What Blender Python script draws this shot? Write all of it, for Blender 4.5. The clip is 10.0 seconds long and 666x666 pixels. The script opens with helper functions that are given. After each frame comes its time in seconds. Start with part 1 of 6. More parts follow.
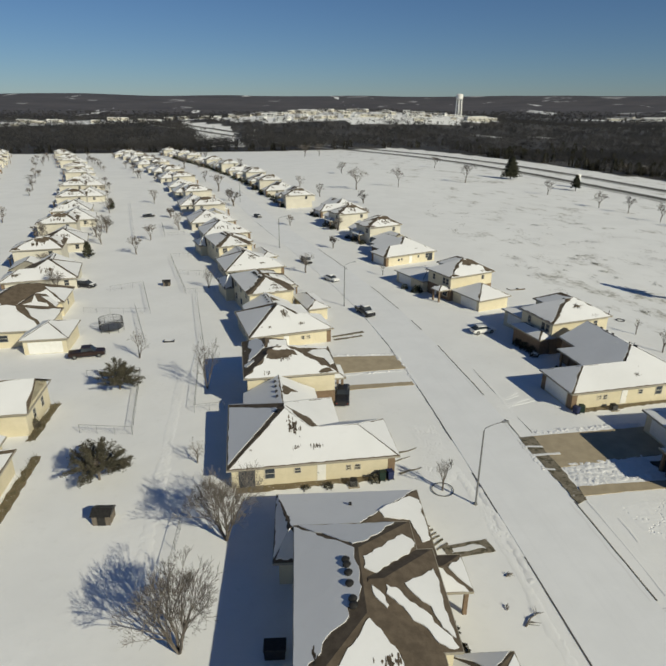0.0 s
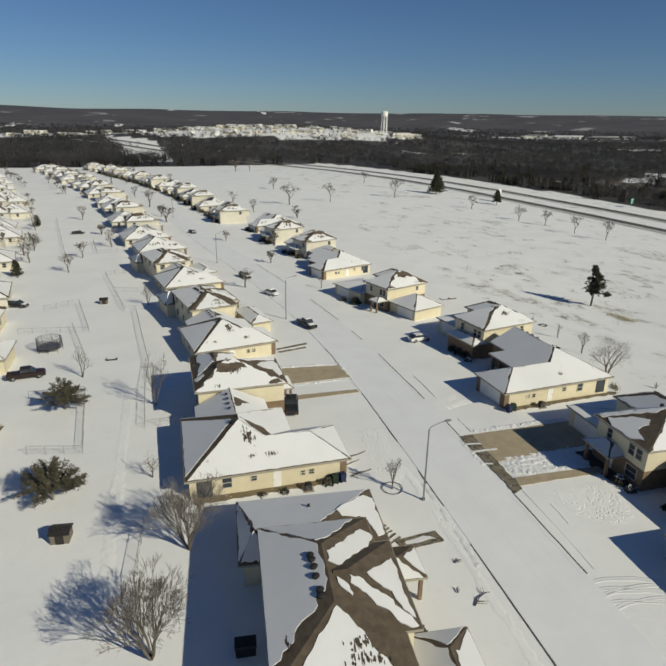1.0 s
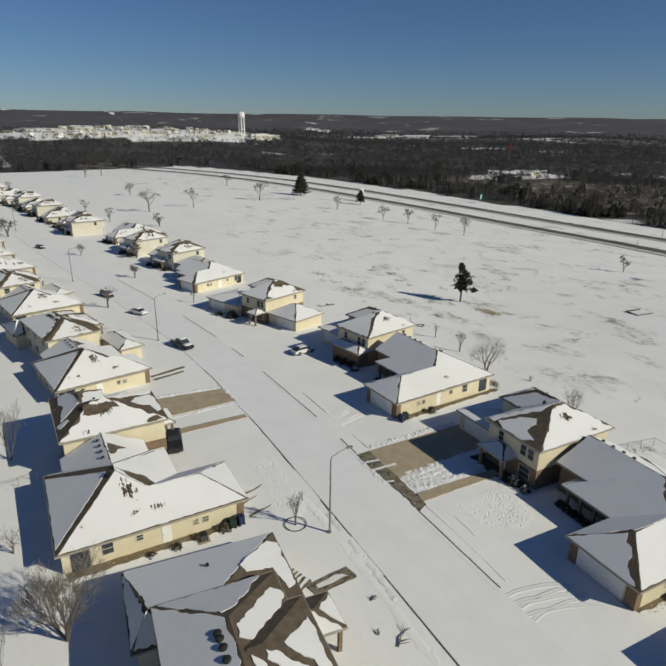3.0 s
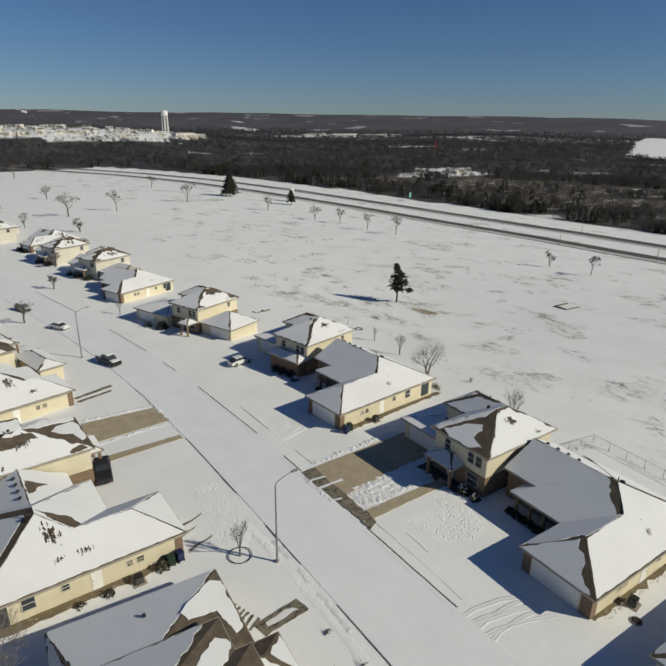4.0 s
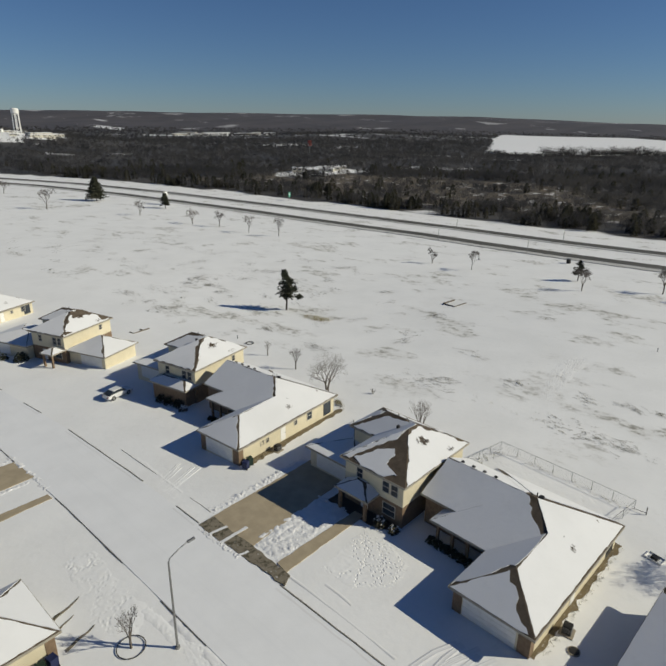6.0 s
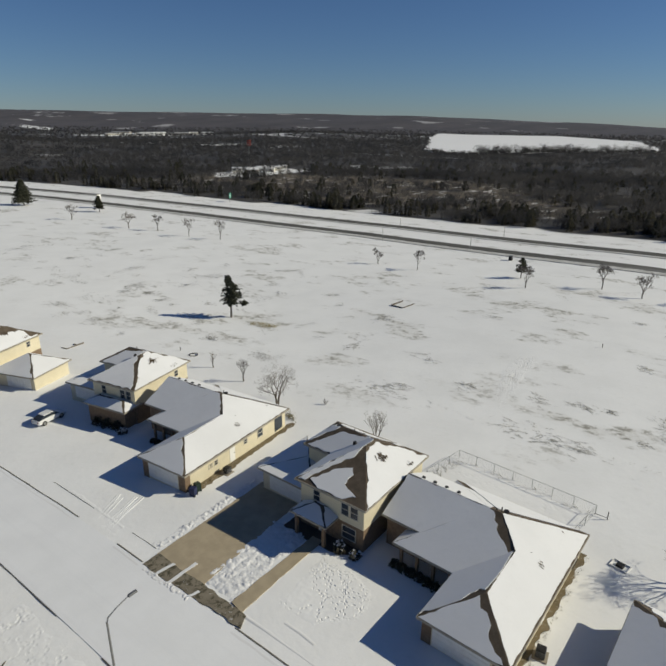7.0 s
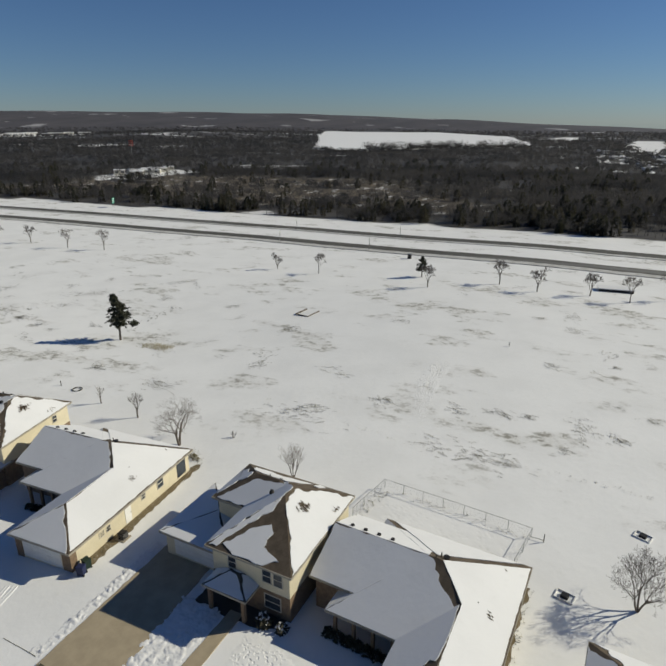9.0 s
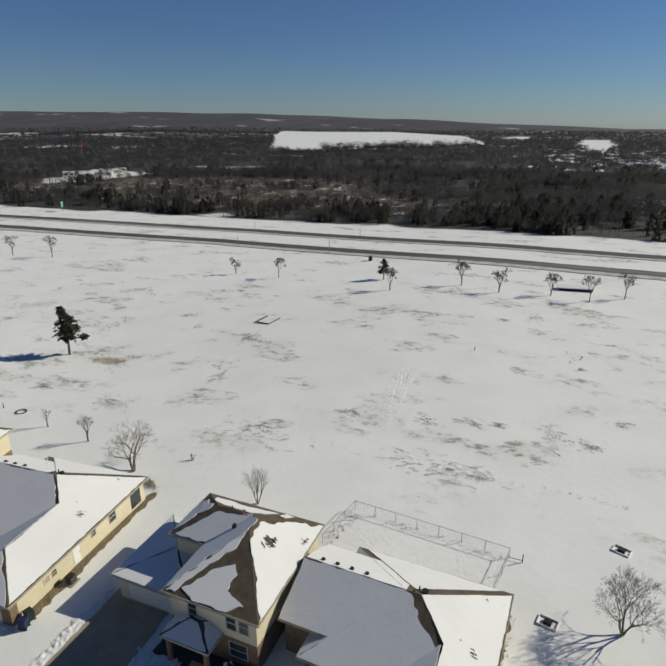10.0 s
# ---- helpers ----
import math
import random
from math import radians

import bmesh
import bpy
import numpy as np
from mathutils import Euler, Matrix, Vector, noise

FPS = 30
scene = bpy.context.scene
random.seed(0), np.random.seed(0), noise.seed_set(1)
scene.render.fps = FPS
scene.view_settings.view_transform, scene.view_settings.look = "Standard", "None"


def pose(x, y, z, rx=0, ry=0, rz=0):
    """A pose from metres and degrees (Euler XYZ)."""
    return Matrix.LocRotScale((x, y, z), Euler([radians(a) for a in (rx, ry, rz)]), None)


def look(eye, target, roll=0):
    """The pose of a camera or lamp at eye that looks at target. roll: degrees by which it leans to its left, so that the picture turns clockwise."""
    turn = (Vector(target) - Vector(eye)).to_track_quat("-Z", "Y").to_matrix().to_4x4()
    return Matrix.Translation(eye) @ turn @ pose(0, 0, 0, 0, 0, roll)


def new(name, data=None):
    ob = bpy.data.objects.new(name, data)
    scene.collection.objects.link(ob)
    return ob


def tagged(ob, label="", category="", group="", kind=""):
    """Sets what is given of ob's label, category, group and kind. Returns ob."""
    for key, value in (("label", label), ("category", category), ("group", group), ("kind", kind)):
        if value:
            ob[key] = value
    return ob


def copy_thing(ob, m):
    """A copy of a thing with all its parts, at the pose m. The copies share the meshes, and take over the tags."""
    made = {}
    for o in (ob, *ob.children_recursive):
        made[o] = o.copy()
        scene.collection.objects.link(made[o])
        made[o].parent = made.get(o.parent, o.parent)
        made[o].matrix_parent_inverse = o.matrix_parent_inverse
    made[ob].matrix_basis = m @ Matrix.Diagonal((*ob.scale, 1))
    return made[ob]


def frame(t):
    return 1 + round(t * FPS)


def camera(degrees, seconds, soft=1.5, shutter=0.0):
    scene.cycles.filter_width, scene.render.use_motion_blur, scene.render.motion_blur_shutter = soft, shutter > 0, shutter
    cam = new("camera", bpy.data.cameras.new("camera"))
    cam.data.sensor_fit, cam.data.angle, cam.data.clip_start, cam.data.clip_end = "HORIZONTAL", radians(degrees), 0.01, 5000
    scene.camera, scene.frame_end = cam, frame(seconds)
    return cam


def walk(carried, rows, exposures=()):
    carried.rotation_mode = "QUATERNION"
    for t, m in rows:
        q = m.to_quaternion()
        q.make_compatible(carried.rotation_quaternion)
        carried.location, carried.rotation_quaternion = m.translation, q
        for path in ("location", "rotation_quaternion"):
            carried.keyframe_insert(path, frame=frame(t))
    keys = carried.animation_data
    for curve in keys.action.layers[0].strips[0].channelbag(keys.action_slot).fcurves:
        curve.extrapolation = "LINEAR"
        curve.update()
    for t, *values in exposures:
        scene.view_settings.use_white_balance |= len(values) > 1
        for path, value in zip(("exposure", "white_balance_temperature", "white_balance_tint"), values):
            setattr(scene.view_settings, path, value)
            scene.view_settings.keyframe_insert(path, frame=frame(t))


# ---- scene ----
import collections

cam = camera(60.3, 10.0, soft=2.0)
PATH = [
    (0, (-4.484, -21.83, 38.1), (-4.227, -19.99, 37.359), 0.2),
    (0.5, (-5.782, -24.353, 38.524), (-5.409, -22.52, 37.816), 0.6),
    (1, (-6.817, -24.522, 38.965), (-6.332, -22.711, 38.27), 0.9),
    (1.5, (-7.059, -23.591, 39.198), (-6.477, -21.806, 38.508), 0.9),
    (2, (-7.099, -22.297, 39.524), (-6.417, -20.547, 38.835), 0.9),
    (2.5, (-6.871, -20.673, 39.672), (-6.087, -18.967, 38.984), 0.9),
    (4, (-4.859, -15.627, 40.209), (-3.777, -14.093, 39.52), 0.8),
    (4.5, (-3.922, -13.907, 40.306), (-2.771, -12.424, 39.616), 0.8),
    (5, (-2.882, -12.224, 40.417), (-1.653, -10.805, 39.726), 0.7),
    (5.5, (-1.778, -10.627, 40.447), (-0.471, -9.28, 39.757), 0.7),
    (7, (2.313, -5.997, 40.589), (3.808, -4.862, 39.899), 0.6),
    (7.5, (3.826, -4.551, 40.669), (5.38, -3.499, 39.978), 0.5),
    (8, (5.451, -3.23, 40.814), (7.056, -2.258, 40.121), 0.4),
    (8.5, (7.138, -1.968, 40.975), (8.782, -1.064, 40.283), 0.3),
    (9, (8.947, -0.832, 41.055), (10.621, 0.014, 40.361), 0.2),
    (9.5, (10.8, 0.237, 41.124), (12.502, 1.025, 40.431), 0.2),
    (10, (12.659, 1.204, 41.281), (14.389, 1.928, 40.587), 0.1),
]
walk(cam, [(t, look(eye, target, roll)) for t, eye, target, roll in PATH], [(0, -0.06, 6940, 5), (1.5, -0.07, 6860, 6), (3.0, -0.1, 6780, 7), (4.5, -0.1, 6740, 7.5), (7, -0.05, 6760, 7.5), (10, -0.03, 6760, 7.5)])

# --- world, sun ---
SUN_ELEV = radians(30.5)
SUN_TO = Vector((0.62 * math.cos(SUN_ELEV), -0.785 * math.cos(SUN_ELEV), math.sin(SUN_ELEV)))
world = bpy.data.worlds.new("winter_sky")
world.use_nodes = True
scene.world = world
wn = world.node_tree.nodes
sky = wn.new("ShaderNodeTexSky")
sky.sky_type = "NISHITA"
sky.sun_disc = False
sky.sun_elevation = SUN_ELEV
sky.sun_rotation = math.atan2(SUN_TO.x, SUN_TO.y)
sky.altitude = 300
sky.air_density = 0.95
sky.dust_density = 0.1
sky.ozone_density = 6.0
vivid = wn.new("ShaderNodeHueSaturation")
vivid.inputs["Saturation"].default_value = 1.0
world.node_tree.links.new(sky.outputs["Color"], vivid.inputs["Color"])
tint = wn.new("ShaderNodeMix")
tint.data_type = "RGBA"
tint.blend_type = "MULTIPLY"
tint.inputs[0].default_value = 1.0
tint.inputs[7].default_value = (0.84, 0.96, 1.17, 1)
world.node_tree.links.new(vivid.outputs["Color"], tint.inputs[6])
world.node_tree.links.new(tint.outputs[2], wn["Background"].inputs["Color"])
wn["Background"].inputs["Strength"].default_value = 0.05
sun_data = bpy.data.lights.new("sun", "SUN")
sun_data.energy = 4.15
sun_data.angle = radians(0.5)
sun_data.color = (1.0, 0.955, 0.815)
sun = new("sun", sun_data)
sun.matrix_world = look(SUN_TO * 100, (0, 0, 0))


# --- materials ---
def nodes_of(name, rough=0.8):
    m = bpy.data.materials.new(name)
    m.use_nodes = True
    nt = m.node_tree
    b = nt.nodes["Principled BSDF"]
    b.inputs["Roughness"].default_value = rough
    b.inputs["Specular IOR Level"].default_value = 0.25
    return m, nt, b


def noise_fac(nt, scale, detail=4.0, stretch=None, rough=0.6):
    co = nt.nodes.new("ShaderNodeNewGeometry").outputs["Position"]
    if stretch:
        mp = nt.nodes.new("ShaderNodeMapping")
        mp.inputs["Scale"].default_value = stretch
        nt.links.new(co, mp.inputs["Vector"])
        co = mp.outputs["Vector"]
    n = nt.nodes.new("ShaderNodeTexNoise")
    nt.links.new(co, n.inputs["Vector"])
    n.inputs["Scale"].default_value = scale
    n.inputs["Detail"].default_value = detail
    n.inputs["Roughness"].default_value = rough
    return n.outputs["Fac"]


def ramp(nt, fac, lo, hi):
    n = nt.nodes.new("ShaderNodeMapRange")
    n.interpolation_type = "SMOOTHSTEP"
    nt.links.new(fac, n.inputs["Value"])
    n.inputs["From Min"].default_value = lo
    n.inputs["From Max"].default_value = hi
    return n.outputs["Result"]


def mix(nt, fac, a, b):
    n = nt.nodes.new("ShaderNodeMix")
    n.data_type = "RGBA"
    for key, v in ((0, fac), (6, a), (7, b)):
        if isinstance(v, bpy.types.NodeSocket):
            nt.links.new(v, n.inputs[key])
        else:
            n.inputs[key].default_value = v if key == 0 else (*v, 1)
    return n.outputs[2]


def bump(nt, bsdf, fac, strength, dist):
    n = nt.nodes.new("ShaderNodeBump")
    n.inputs["Strength"].default_value = strength
    n.inputs["Distance"].default_value = dist
    nt.links.new(fac, n.inputs["Height"])
    if bsdf.inputs["Normal"].links:
        nt.links.new(bsdf.inputs["Normal"].links[0].from_socket, n.inputs["Normal"])
    nt.links.new(n.outputs["Normal"], bsdf.inputs["Normal"])


def mul(nt, a, b):
    n = nt.nodes.new("ShaderNodeMath")
    n.operation = "MULTIPLY"
    for i, v in enumerate((a, b)):
        if isinstance(v, bpy.types.NodeSocket):
            nt.links.new(v, n.inputs[i])
        else:
            n.inputs[i].default_value = v
    return n.outputs[0]


def plain(name, a, b, scale=6.0, rough=0.8, bump_by=0.0, metal=0.0, fine=40.0):
    m, nt, bs = nodes_of(name, rough)
    f1, f2 = noise_fac(nt, scale), noise_fac(nt, fine, 2.0)
    c = mix(nt, ramp(nt, f1, 0.3, 0.7), a, b)
    c = mix(nt, mul(nt, ramp(nt, f2, 0.5, 0.8), 0.5), c, tuple(0.72 * v for v in a))
    nt.links.new(c, bs.inputs["Base Color"])
    bs.inputs["Metallic"].default_value = metal
    if bump_by:
        bump(nt, bs, f2, 0.6, bump_by)
    return m


def snow_material(name, tone=(0.84, 0.85, 0.86), drift=0.12, grain=0.03):
    m, nt, bs = nodes_of(name, 0.75)
    big, mid, fine = noise_fac(nt, 0.12, 5), noise_fac(nt, 1.1, 5), noise_fac(nt, 7.0, 3)
    c = mix(nt, ramp(nt, big, 0.35, 0.7), tone, tuple(0.93 * v for v in tone))
    c = mix(nt, mul(nt, ramp(nt, mid, 0.58, 0.75), 0.25), c, tuple(0.82 * v for v in tone))
    nt.links.new(c, bs.inputs["Base Color"])
    bump(nt, bs, mid, 0.4, drift)
    bump(nt, bs, fine, 0.2, grain)
    return m


SNOW = snow_material("snow_roof", (0.735, 0.735, 0.735), 0.05, 0.015)
LAWN_SNOW = snow_material("snow_lawn", (0.81, 0.81, 0.80), 0.05, 0.015)
SHINGLE = plain("brown_shingles", (0.085, 0.066, 0.048), (0.13, 0.102, 0.074), 1.2, 0.95, 0.02, fine=9)
BRICK = plain("brown_brick", (0.17, 0.118, 0.078), (0.235, 0.165, 0.107), 3.0, 0.9, 0.01, fine=12)
TRIM = plain("grey_fascia", (0.30, 0.27, 0.22), (0.36, 0.33, 0.27), 2.0, 0.6)
WHITE = plain("white_paint", (0.72, 0.71, 0.67), (0.78, 0.77, 0.74), 2.0, 0.5)
FIELD_GRASS = plain("flattened_grass", (0.11, 0.105, 0.085), (0.22, 0.21, 0.175), 0.5, 0.95, fine=4)
FRAME = plain("cream_window_frame", (0.50, 0.46, 0.38), (0.57, 0.53, 0.45), 2.0, 0.5)
GLASS = plain("dark_window_glass", (0.03, 0.035, 0.045), (0.05, 0.06, 0.07), 0.6, 0.08)
DARK = plain("dark_metal", (0.02, 0.019, 0.018), (0.036, 0.034, 0.032), 4.0, 0.5)
GREY_METAL = plain("galvanised_metal", (0.22, 0.22, 0.22), (0.30, 0.30, 0.29), 3.0, 0.45, metal=0.6)
CONCRETE = plain("bare_concrete", (0.30, 0.26, 0.20), (0.37, 0.325, 0.255), 0.6, 0.9, 0.01, fine=14)
BARK = plain("grey_bark", (0.10, 0.085, 0.07), (0.17, 0.145, 0.125), 4.0, 0.95, 0.01)
TWIG = plain("twigs", (0.13, 0.115, 0.10), (0.21, 0.185, 0.165), 1.0, 0.95)
WOOD_TWIG = plain("woodland_twigs", (0.06, 0.06, 0.063), (0.112, 0.106, 0.10), 0.012, 1.0, fine=0.25)


def let_through(m, share):
    """Light passes between the twigs of a crown as well as falling on them."""
    nt = m.node_tree
    b = nt.nodes["Principled BSDF"]
    t = nt.nodes.new("ShaderNodeBsdfTranslucent")
    nt.links.new(b.inputs["Base Color"].links[0].from_socket, t.inputs["Color"])
    x = nt.nodes.new("ShaderNodeMixShader")
    x.inputs[0].default_value = share
    nt.links.new(b.outputs[0], x.inputs[1])
    nt.links.new(t.outputs[0], x.inputs[2])
    nt.links.new(x.outputs[0], nt.nodes["Material Output"].inputs["Surface"])


let_through(WOOD_TWIG, 0.5)
NEEDLE = plain("evergreen_needles", (0.028, 0.031, 0.019), (0.055, 0.056, 0.036), 0.8, 0.9, fine=5)
CEDAR = plain("cedar_foliage", (0.04, 0.042, 0.03), (0.085, 0.078, 0.056), 0.05, 0.95, fine=0.6)
let_through(CEDAR, 0.4)
DRYLEAF = plain("dry_brown_leaves", (0.045, 0.043, 0.03), (0.09, 0.08, 0.055), 0.9, 0.95, fine=6)
SHRUB = plain("dry_shrub", (0.09, 0.08, 0.05), (0.17, 0.15, 0.09), 2.0, 0.95)
STRAW = plain("straw_grass", (0.19, 0.16, 0.075), (0.28, 0.24, 0.13), 1.5, 0.95)
WOODEN = plain("weathered_wood", (0.13, 0.11, 0.085), (0.19, 0.16, 0.13), 2.0, 0.9)
TYRE = plain("tyre_rubber", (0.02, 0.02, 0.02), (0.03, 0.03, 0.03), 6.0, 0.9)
BLUE_BIN = plain("blue_plastic", (0.012, 0.018, 0.06), (0.018, 0.026, 0.08), 3.0, 0.5)
GREEN_BIN = plain("green_plastic", (0.012, 0.028, 0.02), (0.018, 0.036, 0.026), 3.0, 0.5)
CAR_DARK = plain("dark_car_paint", (0.02, 0.021, 0.024), (0.03, 0.03, 0.034), 0.7, 0.25)
CAR_WHITE = plain("white_car_paint", (0.62, 0.62, 0.60), (0.70, 0.70, 0.69), 0.7, 0.25)
CAR_RED = plain("maroon_car_paint", (0.025, 0.016, 0.015), (0.036, 0.022, 0.02), 0.7, 0.3)
SIGN_GREEN = plain("green_sign_sheet", (0.01, 0.20, 0.14), (0.015, 0.24, 0.17), 2.0, 0.4)
RED_PAINT = plain("red_mast_paint", (0.26, 0.04, 0.03), (0.32, 0.06, 0.045), 1.0, 0.6)


def siding(name, a, b):
    m, nt, bs = nodes_of(name, 0.7)
    pos = nt.nodes.new("ShaderNodeNewGeometry").outputs["Position"]
    sep = nt.nodes.new("ShaderNodeSeparateXYZ")
    nt.links.new(pos, sep.inputs[0])
    w = nt.nodes.new("ShaderNodeMath")
    w.operation = "FRACT"
    nt.links.new(mul(nt, sep.outputs[2], 5.0), w.inputs[0])
    c = mix(nt, ramp(nt, noise_fac(nt, 0.5), 0.3, 0.7), a, b)
    c = mix(nt, mul(nt, ramp(nt, w.outputs[0], 0.86, 0.98), 0.35), c, tuple(0.5 * v for v in a))
    c = mix(nt, mul(nt, ramp(nt, noise_fac(nt, 3.0, 4, (1, 1, 0.15)), 0.55, 0.8), 0.2), c, tuple(0.7 * v for v in a))
    nt.links.new(c, bs.inputs["Base Color"])
    bump(nt, bs, w.outputs[0], 0.4, 0.02)
    return m


CREAM = siding("cream_siding", (0.61, 0.545, 0.39), (0.67, 0.60, 0.44))
PALE = siding("pale_siding", (0.55, 0.515, 0.43), (0.61, 0.575, 0.485))


# --- the lie of the land ---
def soft_ramp(v, w):
    v = v / w
    return w * (v if v > 30 else math.log1p(math.exp(v)))


def smooth(a, b, v):
    t = min(1.0, max(0.0, (v - a) / (b - a)))
    return t * t * (3 - 2 * t)


HWY = [(-1500, 300), (-400, 252), (0, 243), (150, 249), (280, 240), (400, 226), (500, 206), (600, 172), (720, 112), (900, 10), (1200, -170), (1600, -420)]


def highway_x(y):
    for (ya, xa), (yb, xb) in zip(HWY, HWY[1:]):
        if ya <= y <= yb:
            return xa + (xb - xa) * (y - ya) / (yb - ya)
    return HWY[0][1] if y < HWY[0][0] else HWY[-1][1]


def ground_z(x, y):
    d = soft_ramp(y - 30, 8)
    z = -4.6 * (1 - math.exp(-d / 105)) - 0.04 * soft_ramp(min(x, 330) - 62, 6)
    z -= 1.9 * math.exp(-(((x - 100) / 42) ** 2) - ((y - 90) / 55) ** 2)
    r = math.hypot(x, y)
    if r > 320:
        z += (-13.5 - z) * smooth(320, 800, r)
        z += 34 * math.exp(-(((x - 260) / 360) ** 2) - ((y - 1245) / 260) ** 2)
        z += 14 * math.exp(-(((x + 250) / 500) ** 2) - ((y - 1500) / 350) ** 2)
        z += 16 * math.exp(-(((x - 1750) / 420) ** 2) - ((y - 1500) / 300) ** 2)
        wob = noise.noise(Vector((x / 900, y / 900, 3.1)))
        fall = 1 - 0.029 * min(33.0, max(0.0, math.degrees(math.atan2(x, y)) - 60))
        z += (106 + 24 * wob) * fall * smooth(2900, 4550, r) + 6 * wob * smooth(900, 1800, r)
    return z


LAKE = ((1061, 572), (1039, 474), (1241, 395), (1450, 215), (1700, 270), (2250, 420), (2900, 880), (2760, 1440), (1900, 1020), (1500, 800))


def in_lake(x, y):
    inside = False
    wob = 40 * noise.noise(Vector((x / 90, y / 90, 9)))
    px, py = x + wob, y + wob
    for (xa, ya), (xb, yb) in zip(LAKE, LAKE[1:] + LAKE[:1]):
        if (ya > py) != (yb > py) and px < xa + (py - ya) / (yb - ya) * (xb - xa):
            inside = not inside
    return inside


def woodland(x, y):
    """How wooded the land is at a place, 0 to 1."""
    n = noise.noise(Vector((x / 230, y / 230, 0.5)))
    east = x - highway_x(y) - 62 - 11 * noise.noise(Vector((y / 40, 0, 7)))
    north = y - 640 - 25 * n - 0.25 * max(0.0, x)
    if y > 600 and x < highway_x(y) + 62:
        w = smooth(-10, 40, north)
        if 755 < y < 1480 and abs(x + 46 + 0.13 * (y - 860)) < 25 + 0.045 * (y - 755) + 8 * n:
            w = 0
    else:
        w = smooth(-5, 10, east)
    if w <= 0:
        return 0.0
    if ((x - 245) / 300) ** 2 + ((y - 1275) / 225) ** 2 < 1 + 0.7 * n:
        return 0.0
    if in_lake(x, y):
        return 0.0
    for cx, cy, rx, ry in ((500, 470, 75, 38), (1500, 2050, 330, 110), (-320, 1500, 600, 200), (1000, 1080, 90, 40), (1700, -25, 400, 60), (2150, 230, 260, 60)):
        if ((x - cx) / rx) ** 2 + ((y - cy) / ry) ** 2 < 1 + 0.8 * n:
            return 0.0
    if ((x - 1050) / 280) ** 2 + ((y - 5) / 105) ** 2 < 1 and noise.noise(Vector((x / 30, y / 30, 6))) > 0.3:
        return 0.0
    return w


def brush(x, y):
    """Open tawny brush between the front trees and the deep woods, 0 to 1."""
    e = x - highway_x(y) - 62
    n = noise.noise(Vector((x / 45, y / 70, 12)))
    north = (0.5 + 0.5 * smooth(60, 260, y)) * (1 - smooth(430, 560, y))
    w = smooth(32, 62, e) * (1 - smooth(190, 300, e)) * north
    return smooth(0.28, 0.55, w * (0.72 + 0.75 * n))


# --- shapes ---
class Shape:
    """Vertices and faces of one part."""

    def __init__(self):
        self.v, self.f = [], []

    def poly(self, *pts):
        n = len(self.v)
        self.v += [tuple(p) for p in pts]
        self.f.append(tuple(range(n, n + len(pts))))
        return self

    def box(self, x0, x1, y0, y1, z0, z1, taper=0.0):
        n = len(self.v)
        t = taper
        self.v += [(x0, y0, z0), (x1, y0, z0), (x1, y1, z0), (x0, y1, z0), (x0 + t, y0 + t, z1), (x1 - t, y0 + t, z1), (x1 - t, y1 - t, z1), (x0 + t, y1 - t, z1)]
        self.f += [tuple(n + i for i in q) for q in ((3, 2, 1, 0), (4, 5, 6, 7), (0, 1, 5, 4), (1, 2, 6, 5), (2, 3, 7, 6), (3, 0, 4, 7))]
        return self

    def tube(self, pts, radii, n=6, cap=True):
        pts = [Vector(p) for p in pts]
        rings = []
        for i, p in enumerate(pts):
            d = (pts[min(i + 1, len(pts) - 1)] - pts[max(i - 1, 0)]).normalized()
            a = d.orthogonal().normalized()
            b = d.cross(a)
            start = len(self.v)
            for k in range(n):
                w = 2 * math.pi * k / n
                self.v.append(tuple(p + radii[i] * (math.cos(w) * a + math.sin(w) * b)))
            rings.append(start)
        for s, e in zip(rings, rings[1:]):
            for k in range(n):
                self.f.append((s + k, s + (k + 1) % n, e + (k + 1) % n, e + k))
        if cap:
            self.f.append(tuple(rings[0] + k for k in reversed(range(n))))
            self.f.append(tuple(rings[-1] + k for k in range(n)))
        return self

    def disc(self, x, y, z0, z1, r, n=14, r1=None):
        r1 = r if r1 is None else r1
        return self.tube([(x, y, z0), (x, y, z1)], [r, r1], n)

    def lump(self, x, y, z, r, h, n=8, seed=0):
        """A low uneven mound."""
        s = len(self.v)
        self.v.append((x, y, z + h))
        for ring, (q, up) in enumerate(((0.55, 0.72), (1.0, -0.05))):
            for k in range(n):
                w = 2 * math.pi * (k + 0.5 * ring) / n
                g = 1 + 0.3 * noise.noise(Vector((x + math.cos(w), y + math.sin(w), seed + ring)))
                self.v.append((x + r * q * g * math.cos(w), y + r * q * g * math.sin(w), z + h * up * g))
        for k in range(n):
            self.f.append((s, s + 1 + k, s + 1 + (k + 1) % n))
            self.f.append((s + 1 + k, s + 1 + n + k, s + 1 + n + (k + 1) % n, s + 1 + (k + 1) % n))
        return self

    def map(self, fn):
        self.v = [tuple(fn(Vector(p))) for p in self.v]
        return self

    def flip(self):
        self.f = [tuple(reversed(q)) for q in self.f]
        return self

    def mesh(self, name, mat, soft=False):
        me = bpy.data.meshes.new(name)
        me.from_pydata(self.v, [], self.f)
        me.materials.append(mat)
        if soft:
            me.polygons.foreach_set("use_smooth", [True] * len(me.polygons))
        me.update()
        return me


def part(name, shape, mat, parent, label="", soft=False):
    ob = new(name, shape.mesh(name, mat, soft))
    if parent is not None:
        ob.parent = parent
    return tagged(ob, label)


